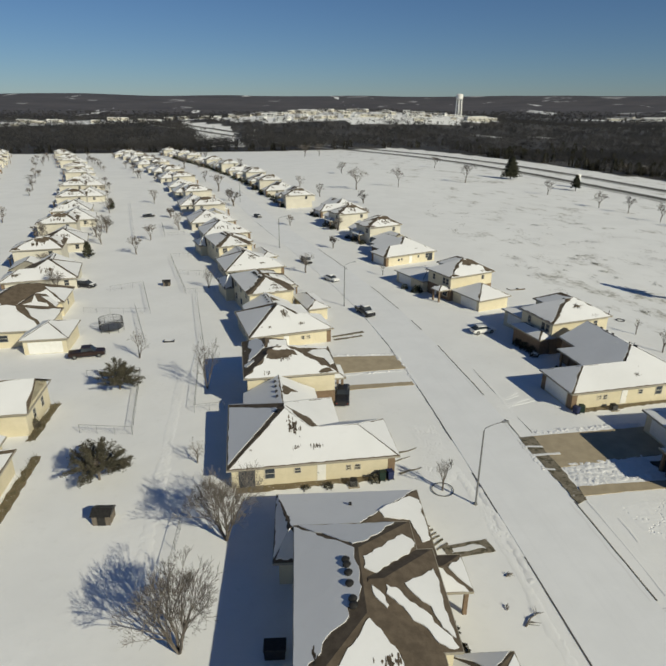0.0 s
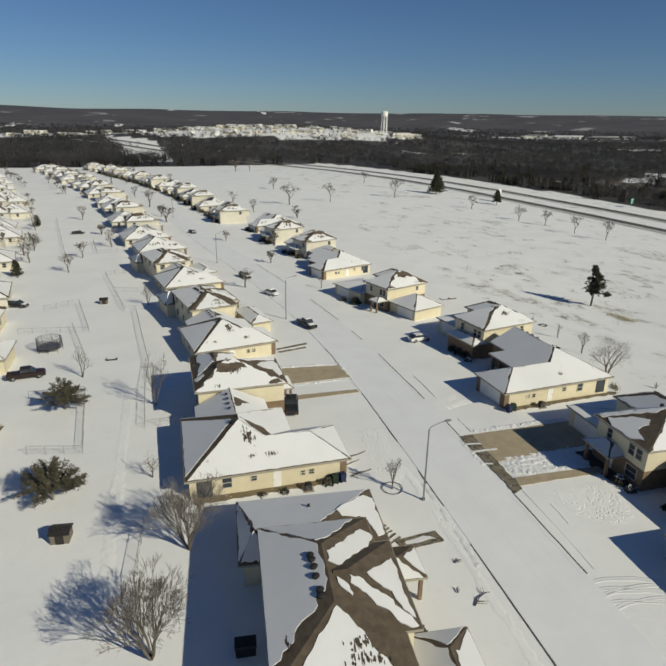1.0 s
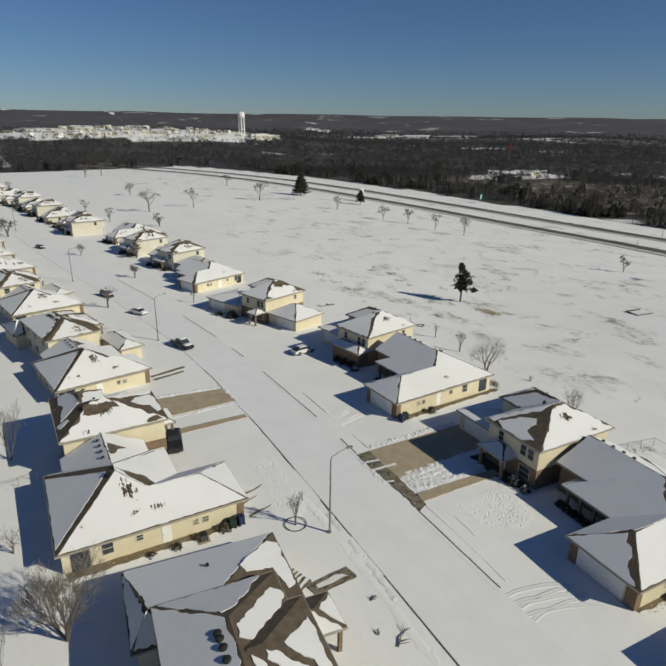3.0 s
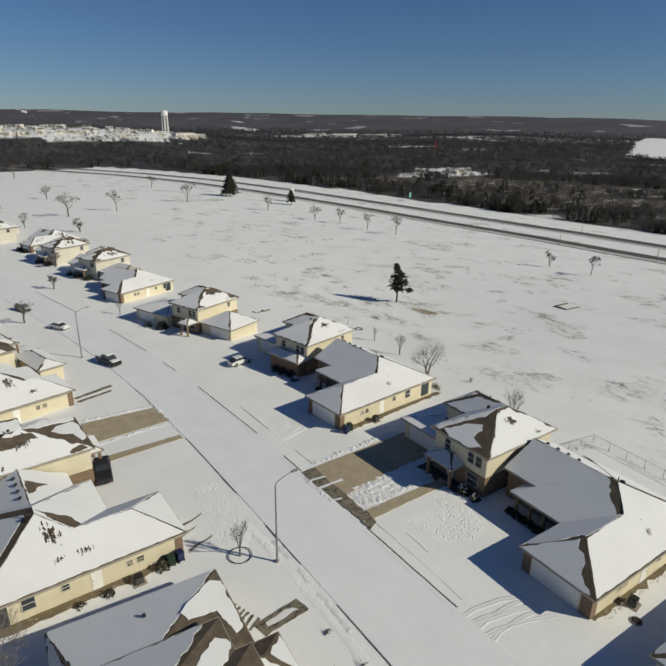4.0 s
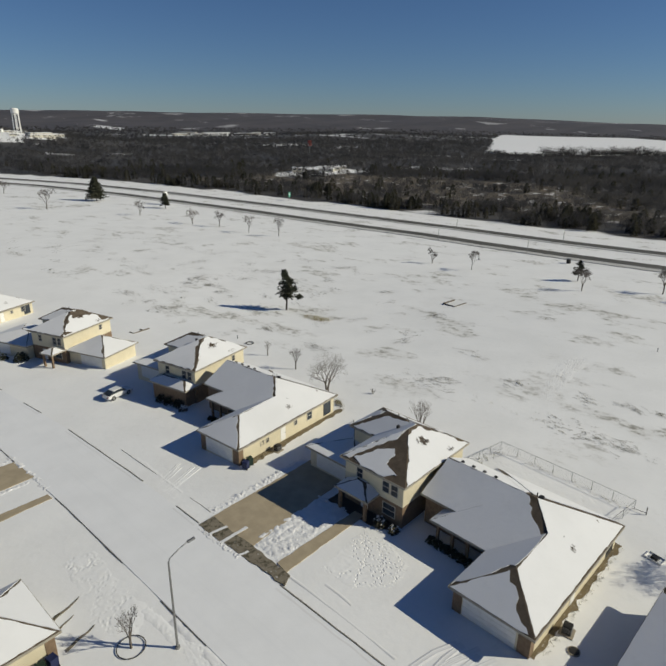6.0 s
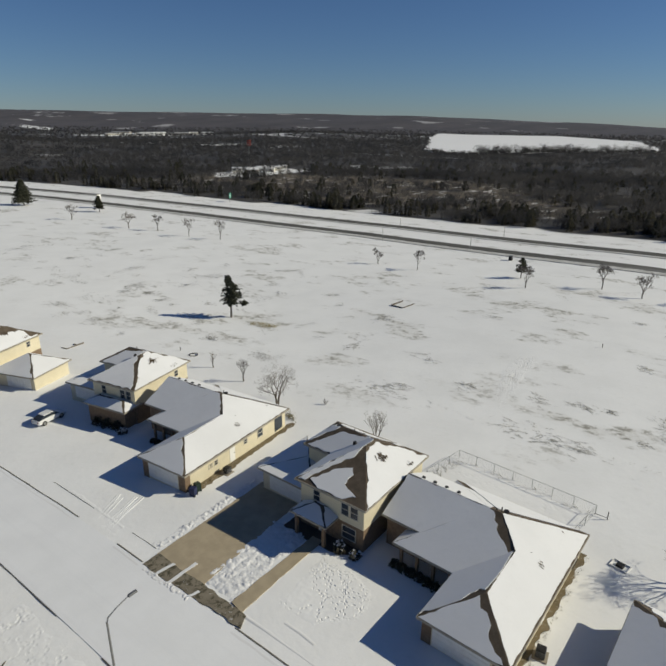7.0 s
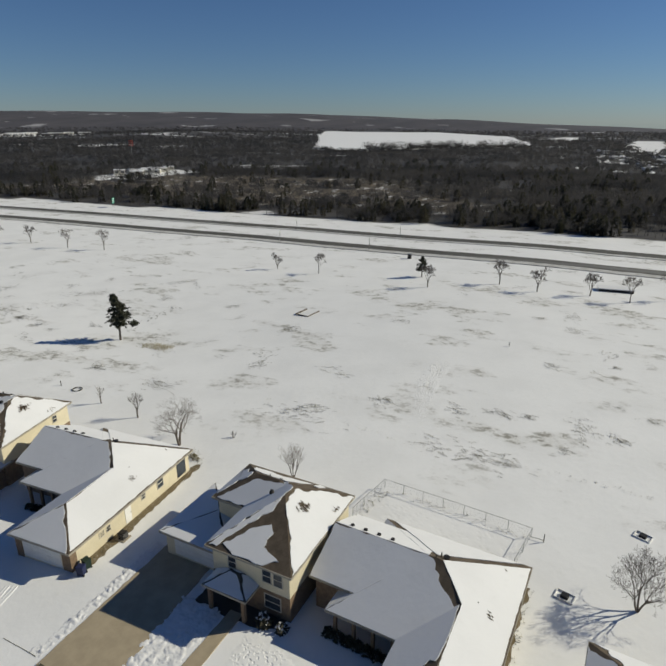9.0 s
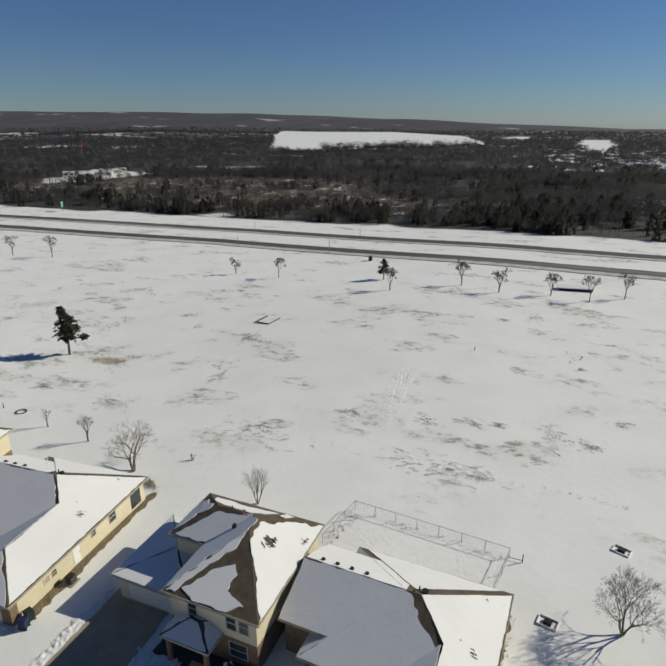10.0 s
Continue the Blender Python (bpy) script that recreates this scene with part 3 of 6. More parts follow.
    def window(self, side, at, pos, z, w=0.9, h=1.2):
        """side: n, s, e, w in the house's own sense; at: the wall's place; pos: along it."""
        o = Shape()
        pane = Shape()
        def slab(s, u0, u1, z0, z1, d):
            d0, d1 = (at - d, at + 0.01) if side in "sw" else (at - 0.01, at + d)
            if side in "sn":
                s.box(u0, u1, d0, d1, z0, z1)
            else:
                s.box(d0, d1, u0, u1, z0, z1)
        t = 0.07
        slab(o, pos - w / 2 - t, pos - w / 2, z - t, z + h + t, 0.06)
        slab(o, pos + w / 2, pos + w / 2 + t, z - t, z + h + t, 0.06)
        slab(o, pos - w / 2, pos + w / 2, z - t, z, 0.08)
        slab(o, pos - w / 2, pos + w / 2, z + h, z + h + t, 0.06)
        slab(o, pos - w / 2, pos + w / 2, z + h / 2 - 0.03, z + h / 2 + 0.03, 0.05)
        win = self.put("window", o, FRAME)
        slab(pane, pos - w / 2, pos + w / 2, z, z + h, 0.02)
        self.put("pane", pane, GLASS, "dark window glass", win)

    def garage_door(self, side, at, a, b, z0=0.05, h=2.1):
        """A slab with raised panels."""
        def slab(u0, u1, q0, q1, d):
            d0, d1 = (at - d, at + 0.01) if side in "sw" else (at - 0.01, at + d)
            return Shape().box(*((u0, u1, d0, d1) if side in "sn" else (d0, d1, u0, u1)), q0, q1)

        door = self.put("garage_door", slab(a, b, z0, z0 + h, 0.03), WHITE, "white panelled garage door")
        if self.near > 1:
            for i in range(4):
                for j in range(4):
                    u = a + (b - a) * (j + 0.5) / 4
                    q = z0 + h * (i + 0.5) / 4
                    self.put("panel", slab(u - (b - a) / 8 + 0.06, u + (b - a) / 8 - 0.06, q - h / 8 + 0.05, q + h / 8 - 0.05, 0.055), WHITE, "", door)

    def door(self, side, at, pos, w=0.95, h=2.05, z0=0.05):
        d0, d1 = (at - 0.06, at + 0.01) if side in "sw" else (at - 0.01, at + 0.06)
        s = Shape()
        s.box(*((pos - w / 2, pos + w / 2, d0, d1) if side in "sn" else (d0, d1, pos - w / 2, pos + w / 2)), z0, z0 + h)
        dr = self.put("door", s, WHITE, "white house door")
        k = Shape()
        e0, e1 = (at - 0.11, at - 0.06) if side in "sw" else (at + 0.06, at + 0.11)
        k.box(*((pos + w / 2 - 0.14, pos + w / 2 - 0.06, e0, e1) if side in "sn" else (e0, e1, pos + w / 2 - 0.14, pos + w / 2 - 0.06)), z0 + 1.0, z0 + 1.08)
        self.put("door_handle", k, DARK, "", dr)

    def vent(self, x, y, z, s=0.18, name="roof_vent"):
        self.put(name, Shape().box(x - s, x + s, y - s, y + s, z - 0.25, z + 0.16, 0.04), DARK, "dark box vent on the roof")

    def pipe(self, x, y, z, h=0.5):
        self.put("vent_pipe", Shape().disc(x, y, z - 0.2, z + h, 0.06, 8), DARK)

    def post(self, x, y, z1, s=0.16):
        self.put("post", Shape().box(x - s, x + s, y - s, y + s, -0.6, z1), BRICK, "brown brick porch pillar")


def house_a(x, y, yaw, mirror=False, near=2, depth=19.5, label="single-storey cream house with a snowy hip roof and front garage", lift=0.0, bare=0.55, wall=None, north=2.75):
    """One storey: a garage wing towards the street, a square hip behind it, a gabled wing at the back."""
    h = House(x, y, yaw, mirror, label, wall, near, lift)
    d = depth
    h.wing((0, -0.02, 15.0, 8.0), z=2.63, p=0.5, ax="x", bare=bare, rim=0.07, east_wall=11.0, snow={"s": []})
    h.wing((d - 13.3, 0, d, 14.4), z=2.6, p=0.5, ax="y", bare=bare, rim=0.03, west_wall=d - 11.3, nbare=0.0, rag=0.07, snow={"s": [[(0.3, 0.1), (d - 0.3, 0.1), (d - 6.65, 6.5), (d - 9.3, 3.98), (4.0, 3.9)]], "e": [[(d - 0.1, 0.9), (d - 0.1, 13.5), (d - 3.2, 10.1), (d - 5.7, 7.5), (d - 5.9, 7.2), (d - 3.5, 4.6)]]})
    h.wing((d - 11.4, 7.8, d - 1.9, 17.0), z=north, p=0.5, ax="y", lo="g", hi="g", bare=0.1, rim=0.05)
    h.garage_door("w", 0.45, 1.7, 6.7)
    h.put("brick_pier", Shape().box(0.40, 1.2, 0.40, 1.5, -0.6, 2.3), BRICK, "brown brick corner")
    h.put("brick_pier", Shape().box(0.40, 1.2, 6.8, 7.7, -0.6, 2.3), BRICK, "brown brick corner")
    ridge = north + 4.75 * 0.5
    cx = d - 6.65
    for i in range(4):
        h.vent(cx + 0.55, 11.4 + 1.35 * i, ridge - 0.2)
    h.pipe(d - 6.5, 7.2, 5.7, 0.35)
    h.pipe(d - 5.9, 6.9, 5.7, 0.3)
    h.put("turbine_vent", Shape().disc(d - 6.0, 6.4, 5.2, 5.85, 0.2, 10, 0.28), DARK, "dark turbine vent")
    h.pipe(d - 8.0, 3.0, 3.9, 0.3)
    h.pipe(d - 2.0, 4.4, 3.3, 0.3)
    if mirror or near < 2:
        o, up = Vector((d - 13.3, 0, 2.6)), Vector((-0.5, 0, 1)).normalized()
        h.torn(h.ob, "bare_patch", [(d - 6.8, 7.2), (d - 8.0, 6.7), (d - 9.4, 6.1), (d - 10.3, 5.0), (d - 9.6, 3.9), (d - 8.2, 5.3)], o, up, SHINGLE, 0.02, "dark shingles bared by wind", 3, 0.3, 0.2, 0.05)
        o2 = Vector((d - 11.4, 7.8, north))
        h.torn(h.ob, "bare_patch", [(d - 6.9, 14.4), (d - 8.9, 13.9), (d - 7.9, 12.9), (d - 6.9, 11.5)], o2, up, SHINGLE, 0.02, "dark shingles bared by wind", 4, 0.25, 0.2, 0.05)
    if mirror and near > 1:
        h.debris(d - 7.5, 4.3, (2.6, 0, 0.5), 0.8, 0.8, 44, 7, 1.2)
        h.debris(d - 9.7, 1.8, (2.6, 0, 0.5), 0.6, 0.2, 22, 8, 0.9)
    if near == 1:
        h.debris(d - 6.5, 3.4, (2.6, 0, 0.5), 2.2, 1.0, 16, 5, 2.6)
        h.debris(4.0, 2.2, (2.63, 0, 0.5), 1.5, 0.6, 8, 6, 2.4)
        # brick facing; its dark colour also gives the recess its porch darkness
        h.put("brick_front", Shape().box(d - 10.92, d - 10.86, 8.0, 13.9, -0.6, 2.55), BRICK, "brown brick recessed wall")
        h.window("s", 0.45, 6.0, 0.9, 1.0, 1.2)
        h.window("s", 0.45, 14.2, 0.9, 1.0, 1.2)
    if near > 1:
        h.debris(11.2, 1.8, (2.6, 0, 0.5), 0.4, 0.3, 16, 0, 0.65)
        h.debris(d - 2.6, 1.9, (2.6, 0, 0.5), 0.15, 0.12, 4, 1, 0.6)
        h.door("s", 0.45, 8.6)
        for pos, w, z0, hh in ((4.6, 0.6, 1.1, 0.6), (5.6, 0.5, 1.1, 0.6), (11.2, 0.6, 1.3, 0.6), (14.2, 1.0, 0.9, 1.2)):
            h.window("s", 0.45, pos, z0, w, hh)
        # flat dark panel in place of the shade inside an open porch corner
        h.put("recess_shade", Shape().box(d - 2.9, d - 1.2, 0.40, 0.46, 0.05, 2.1), GLASS, "dark panel standing in for a shaded porch opening")
        for k in range(3):
            h.window("w", d - 10.99, 9.6 + 1.6 * k, 0.9, 0.9, 1.3)
        # brick facing, its dark colour also deepening the shade under the eave
        h.put("brick_front", Shape().box(d - 10.99, d - 10.86, 8.0, 16.6, -0.6, north - 0.1), BRICK, "brown brick recessed wall")
        for k in range(4):
            h.put("porch_post", Shape().box(d - 12.9, d - 12.62, 8.3 + 1.75 * k, 8.58 + 1.75 * k, -0.6, 2.5), BRICK, "brown brick porch pillar")
        h.window("n", 16.55, d - 6.0, 0.9, 1.2, 1.2)
        for k in range(3):
            h.window("e", d - 0.45, 3.0 + 4.0 * k, 0.9, 1.2, 1.2)
    return h


def house_b(x, y, yaw, mirror=False, near=2, garage="n", label="two-storey cream house with brown brick base and part-bare snowy roof", lift=0.0, bare=2.0, wall=None, porch=(-1.7, 3.6, 2.0, 8.2), snowed=False, south_bare=False, low=(2.1, 8.4, 11.2, 16.7)):
    """Two storeys under a hip, with a porch and a one-storey garage wing."""
    h = House(x, y, yaw, mirror, label, wall, near, lift)
    west = [[(0.6, 7.4), (1.6, 6.6), (2.9, 5.4), (3.6, 4.1), (2.9, 3.6), (1.5, 3.7), (0.9, 1.8), (0.15, 2.9), (0.15, 6.0)], [(0.2, 8.75), (2.4, 7.3), (4.6, 5.8), (6.3, 4.65), (4.9, 4.9), (2.9, 6.3), (1.4, 7.3), (0.3, 7.9)]]
    if snowed:
        west = [[(0.12, 8.7), (3.4, 6.7), (6.2, 4.8), (5.4, 4.2), (4.4, 3.9), (2.7, 2.5), (0.9, 0.9), (0.12, 0.7)]]
    h.wing((0, 0, 12.6, 9.0), z=5.45, p=0.55, ax="x", bare=bare, rim=0.12, brick=2.6 if near > 1 else 0.0, patchy=0.9, r0=6.6, nbare=0.0, snow={"w": west, "e": [[(12.4, 3.9), (11.2, 4.0), (11.0, 3.4), (12.2, 2.8)]]})
    h.wing((5.9, 3.5, 12.55, 12.8), z=5.46, p=0.55, ax="y", bare=0.9, rim=0.22, patchy=0.8, snow={"w": [[(6.0, 12.2), (7.4, 10.7), (8.6, 9.3), (8.8, 7.6), (9.0, 5.6), (7.2, 6.6), (6.1, 7.6), (5.95, 9.6)]], "e": [[(9.5, 6.2), (9.6, 8.0), (9.75, 9.4), (10.5, 10.9), (11.5, 11.2), (11.7, 9.4), (11.3, 7.6), (11.8, 5.8), (11.9, 4.4), (10.6, 5.1)]]})
    h.wing(porch, z=2.75, p=0.45, ax="y", bare=0.2, rim=0.12, walls=False)
    if snowed and not south_bare:
        h.put("porch_wall", Shape().box(porch[0] + 0.5, 0.5, porch[1] + 0.5, porch[3] - 0.5, -0.8, 2.72), BRICK, "brown brick front of the enclosed porch")
    else:
        h.post(porch[0] + 0.4, porch[1] + 0.5, 2.6)
        h.post(porch[0] + 0.4, porch[3] - 0.5, 2.6)
    if "n" in garage:
        h.wing(low, z=2.55, p=0.2 if near > 1 else 0.45, ax="y", bare=0.05, rim=0.05, hi="g" if near < 2 else "h")
        h.garage_door("w", low[0] + 0.45, low[3] - 6.5, low[3] - 1.5)
    if "s" in garage:
        h.wing((0.8, -8.6, 9.6, 0.8), z=2.55, p=0.5, ax="y", bare=0.3, rim=0.08, lo="g" if near < 2 else "h")
        h.garage_door("w", 1.25, -7.4, -2.4)
    if mirror or near < 2 or south_bare:
        o, up = Vector((0, 0, 5.45)), Vector((0, -0.55, 1)).normalized()
        h.torn(h.ob, "bare_patch", [(5.2, 3.0), (7.4, 2.4), (9.3, 2.7), (9.0, 4.1), (6.4, 4.2)], o, up, SHINGLE, 0.02, "dark shingles bared by wind", 3, 0.5, 0.2, 0.05)
        h.torn(h.ob, "bare_patch", [(0.6, 0.1), (2.6, 0.1), (1.9, 0.6), (1.2, 0.7)], o, up, SHINGLE, 0.02, "dark shingles bared by wind", 4, 0.2, 0.25, 0.07)
    h.vent(7.6, 6.7, 7.0)
    h.vent(9.6, 6.9, 7.0)
    h.pipe(9.4, 8.0, 7.0)
    if near == 1:
        h.debris(6.5, 1.6, (5.45, 0, 0.55), 3.0, 0.7, 14, 5, 2.6)
        h.window("w", 0.45, 2.2, 3.5, 1.4, 1.3)
        h.window("s", 0.45, 9.5, 3.6, 1.0, 1.2)
    if near > 1:
        h.window("w", 0.45, 1.6, 3.5, 0.85, 1.3)
        h.window("w", 0.45, 2.75, 3.5, 0.85, 1.3)
        h.window("w", 0.42, 2.2, 0.8, 1.6, 1.4)
        h.window("w", 0.45, 6.4, 3.6, 0.8, 1.2)
        h.door("w", 0.42, 5.6)
        h.window("s", 0.45, 9.5, 3.9, 0.7, 0.9)
        h.window("e", 12.15, 3.0, 3.6, 1.2, 1.2)
        h.window("e", 12.15, 7.5, 3.6, 1.2, 1.2)
        h.window("e", 12.15, 5.0, 0.9, 1.5, 1.3)
        h.debris(7.0, 2.7, (5.45, 0, 0.55), 0.75, 0.45, 60, 0, 0.8)
        h.debris(9.4, 0.5, (5.45, 0, 0.55), 0.6, 0.2, 10, 1, 0.7)
    return h


def house_c(x, y, yaw, mirror=False, near=2, label="large two-storey house with wind-bared brown hip roof", lift=0.0, wall=None):
    """Two storeys under crossed hips, with a low wing behind and a porch and garage towards the street."""
    h = House(x, y, yaw, mirror, label, wall, near, lift)
    sliver = [(5.4, 8.0), (6.0, 7.5), (6.4, 6.5), (6.1, 6.2), (5.4, 7.4)]
    north = [(5.1, 10.6), (5.9, 11.6), (8.6, 14.2), (9.3, 14.0), (9.5, 13.2), (5.8, 9.2), (5.1, 9.5)]
    h.wing((-0.1, 0.65, 9.6, 16.3), z=5.4, p=0.385, ax="y", bare=1.1, rim=0.1, patchy=0.4, snow={"e": [sliver, north], "s": [[(1.0, 0.75), (8.1, 0.75), (6.4, 3.2), (4.85, 5.15), (3.2, 3.2)]], "n": [[(0.3, 16.15), (8.3, 16.15), (6.2, 13.6), (5.2, 12.3), (4.4, 12.2)]]})
    strip = [(6.4, 8.0), (7.3, 7.5), (9.1, 5.8), (10.6, 4.05), (9.9, 3.95), (8.0, 5.8), (6.3, 7.4)]
    east = [(7.8, 8.4), (9.2, 9.6), (10.4, 10.7), (10.5, 9.4), (10.4, 7.2), (10.6, 4.7), (9.8, 5.3), (9.4, 6.9), (8.6, 7.1)]
    h.wing((3.0, 3.8, 10.85, 13.0), z=5.41, p=0.395, ax="x", r0=5.2, snow={"s": [strip], "e": [east], "n": [], "w": []})
    corner = [(7.4, 18.9), (11.0, 22.6), (11.75, 22.3), (11.8, 17.1), (10.9, 16.3), (10.4, 17.9), (10.2, 18.9), (7.7, 18.1)]
    h.wing((-1.9, 15.0, 11.9, 24.0), z=2.7, p=0.385, ax="x", bm=16.25, top=5.33, r0=-0.4, r1=5.4, bare=0.2, rim=0.08, snow={"e": [corner], "s": [[(-1.65, 15.06), (-0.05, 15.06), (-0.05, 16.0), (-0.45, 16.15)]], "w": [[(-1.84, 23.4), (-1.84, 15.4), (-0.6, 16.2)]]})
    h.wing((9.9, 11.2, 13.9, 15.2), z=2.65, p=0.4, ax="x", r0=11.5, bare=0.5, rim=0.2, walls=False)
    h.post(13.5, 11.6, 2.6)
    h.post(13.5, 14.8, 2.6)
    h.wing((10.5, -4.6, 15.2, 5.8), z=2.66, p=0.42, ax="y", bare=0.2, rim=0.15)
    for vx, vy in ((4.0, 10.6), (4.05, 10.1), (4.1, 9.3), (4.1, 8.3), (4.2, 6.9), (4.2, 6.4)):
        vz = 5.4 + 0.385 * vx
        hood = Shape().tube([(vx - 0.25, vy, vz - 0.3), (vx - 0.25, vy, vz + 0.02), (vx - 0.25, vy, vz + 0.12), (vx - 0.25, vy, vz + 0.2)], [0.2, 0.34, 0.3, 0.12], 12)
        h.put("roof_vent", hood, DARK, "round dark vent hood on the roof")
    h.debris(6.0, 2.6, (5.15, 0, 0.385), 0.8, 0.4, 26)
    h.debris(6.3, 1.7, (5.15, 0, 0.385), 1.5, 0.4, 34, 1)
    h.debris(1.2, 3.6, (5.4, 0.385, 0), 0.25, 0.7, 12, 2)
    h.vent(5.0, 20.6, 4.0, 0.16)
    if near == 1:
        for k in range(3):
            h.window("s", 1.1, 2.0 + 2.8 * k, 3.6, 1.2, 1.2)
            h.window("s", 1.1, 2.0 + 2.8 * k, 0.9, 1.2, 1.3)
        for k in range(3):
            h.window("w", 0.35, 3.0 + 4.5 * k, 3.6, 1.2, 1.2)
    if near > 1:
        for k in range(3):
            h.window("w", 0.35, 4.0 + 4.5 * k, 3.6, 1.0, 1.2)
            h.window("w", 0.35, 4.0 + 4.5 * k, 0.9, 1.2, 1.2)
        h.window("e", 10.4, 8.5, 3.6, 1.4, 1.2)
        h.window("e", 10.4, 6.5, 0.9, 1.4, 1.3)
        h.door("e", 10.4, 12.0)
        h.window("n", 23.55, 3.0, 0.9, 1.2, 1.2)
        h.window("n", 23.55, 8.0, 0.9, 1.2, 1.2)
        h.window("s", 1.1, 4.0, 3.6, 1.2, 1.2)
        h.garage_door("e", 14.75, -3.6, 1.4)
    return h


def house_row(y0, y1, gap, side, mirror, seed, labels):
    r = random.Random(seed)
    y, k = y0, seed
    while y < y1:
        cx, yaw = road_at(y)
        x = cx + side(y) + r.uniform(-1.5, 1.5)
        kind = (house_a, house_b, house_a, house_a, house_b)[k % 5]
        yaw += r.uniform(-2, 2)
        if kind is house_a:
            house_a(x, y, yaw, mirror, 1, r.uniform(15.2, 19.5), labels[0], bare=r.uniform(0.4, 1.6), wall=PALE)
        else:
            house_b(x, y, yaw, mirror, 1, r.choice("ns"), labels[1], bare=2.0, wall=PALE)
        y += gap + (2 if kind is house_a else 0) + r.uniform(-1, 2)
        k += 1


# near rows, street side by street side
house_a(35.2, 2.2, -1.5, north=3.5)
house_b(41.0, 19.2, 0.0)
house_a(36.9, 41.6, 5.0, depth=20.3, north=3.5, bare=0.22)
house_b(44.1, 61.4, 12.0, lift=0.2, porch=(-2.0, 0.3, 1.6, 8.4), snowed=True, bare=0.5)
house_b(37.4, 93.4, 20.0, garage="ns", porch=(-2.6, 0.4, 0.8, 3.4), snowed=True, south_bare=True, low=(-1.2, 8.4, 8.6, 20.0), label="two-storey cream house with low wings either side and a half-bare roof")
house_a(30.4, 125.6, 21.0, depth=17.3)
house_b(31.5, 153.5, 22.0, garage="ns", near=1, label="two-storey house with patchy snow on a brown roof", wall=PALE)
house_b(25.5, 179.0, 20.0, garage="n", near=1, wall=PALE)
house_a(22.0, 204.0, 18.0, near=1, wall=PALE)
house_row(229.0, 610.0, 18.6, lambda y: 15.0, False, 1, ("small pale house with a patchy snowy hip roof", "two-storey pale house with brown shingles showing through snow"))
h = House(33.3, -18.3, -2.0, False, "single-storey house with snow-covered hip roof at the field edge")
h.wing((0, 0, 14.6, 15.2), z=2.6, p=0.5, ax="y", bare=0.2, rim=0.25, patchy=0.5)
h.wing((-6.0, 2.0, 5.0, 9.8), z=2.61, p=0.5, ax="x", bare=0.4, rim=0.1)
h.garage_door("w", -5.55, 3.4, 8.4)
h.window("n", 14.75, 9.5, 0.9, 1.2, 1.2)
h.window("n", 14.75, 5.0, 0.9, 1.2, 1.2)
h.window("e", 14.15, 10.0, 0.9, 1.5, 1.2)
h.vent(12.6, 11.6, 3.6, 0.12)

house_c(-3.5, 0.5, -4.5)
house_a(10.2, 30.0, 1.0, mirror=True, depth=18.7, bare=0.15)
house_b(5.9, 46.9, 2.0, mirror=True)
house_a(8.8, 72.3, 11.0, mirror=True, depth=15.2, bare=0.15)
house_c(-6.0, 85.5, 14.0)
house_a(3.2, 119.5, 13.0, mirror=True, depth=15.4)
house_c(-14.0, 131.0, 17.0, near=1)
house_row(166.0, 610.0, 18.6, lambda y: -14.0, True, 2, ("small pale house with a patchy snowy hip roof", "two-storey pale house with brown shingles showing through snow"))
# the next street over
house_a(-51.0, 22.0, 1.0, near=1, label="single-storey house with snowy roof and dark windward eave", bare=1.2)
h = House(-47.6, 44.2, 1.0, False, "single-storey cream house with a gable over the side yard", None, 1)
h.wing((0, 0, 14.5, 9.6), z=3.3, p=0.52, ax="x", hi="g", bare=2.2, rim=0.2, patchy=0.9)
h.wing((-4.0, -6.5, 6.0, 3.0), z=3.0, p=0.5, ax="y", bare=0.8, rim=0.12)
h.window("e", 14.05, 3.2, 1.0, 0.9, 1.3)
h.window("e", 14.05, 6.4, 1.0, 0.9, 1.3)
h.vent(9.0, 5.6, 5.5)
h = House(-44.4, 73.0, 2.0, False, "cream house with a white garage door towards the drive", None, 1)
h.wing((0, 0, 7.9, 9.0), z=2.75, p=0.42, ax="y", bare=0.3, rim=0.1)
h.garage_door("s", 0.45, 1.2, 6.7)
h.wing((-15.0, 4.0, 3.4, 16.0), z=3.0, p=0.5, ax="x", bare=2.4, rim=0.4, patchy=1.0)
h.window("s", 4.45, -4.0, 1.0, 1.6, 1.2)
h = House(-58.0, 93.0, 4.0, False, "cream house with most snow blown off its roof", None, 1)
h.wing((0, 0, 15.0, 11.0), z=3.0, p=0.5, ax="x", bare=3.6, rim=0.35, snow={"s": [[(8.2, 0.2), (14.4, 0.2), (11.2, 3.6), (9.4, 2.6)], [(0.6, 0.2), (3.4, 0.3), (2.0, 1.3)]], "n": [[(1.0, 10.8), (14.0, 10.8), (10.0, 7.0), (5.0, 7.2)]]})
h.wing((6.0, -3.0, 14.0, 5.0), z=2.9, p=0.5, ax="y", bare=2.4, rim=0.5, patchy=1.2)
h.window("e", 14.55, 5.0, 1.0, 1.2, 1.2)
house_row(112.0, 620.0, 18.8, lambda y: -77.0 - 0.02 * y, False, 3, ("pale house on the next street with patchy snow", "two-storey house on the next street with part-bare roof"))
house_row(150.0, 620.0, 18.8, lambda y: -118.0 - 0.02 * y, True, 4, ("pale house on the next street with patchy snow", "two-storey house on the next street with part-bare roof"))

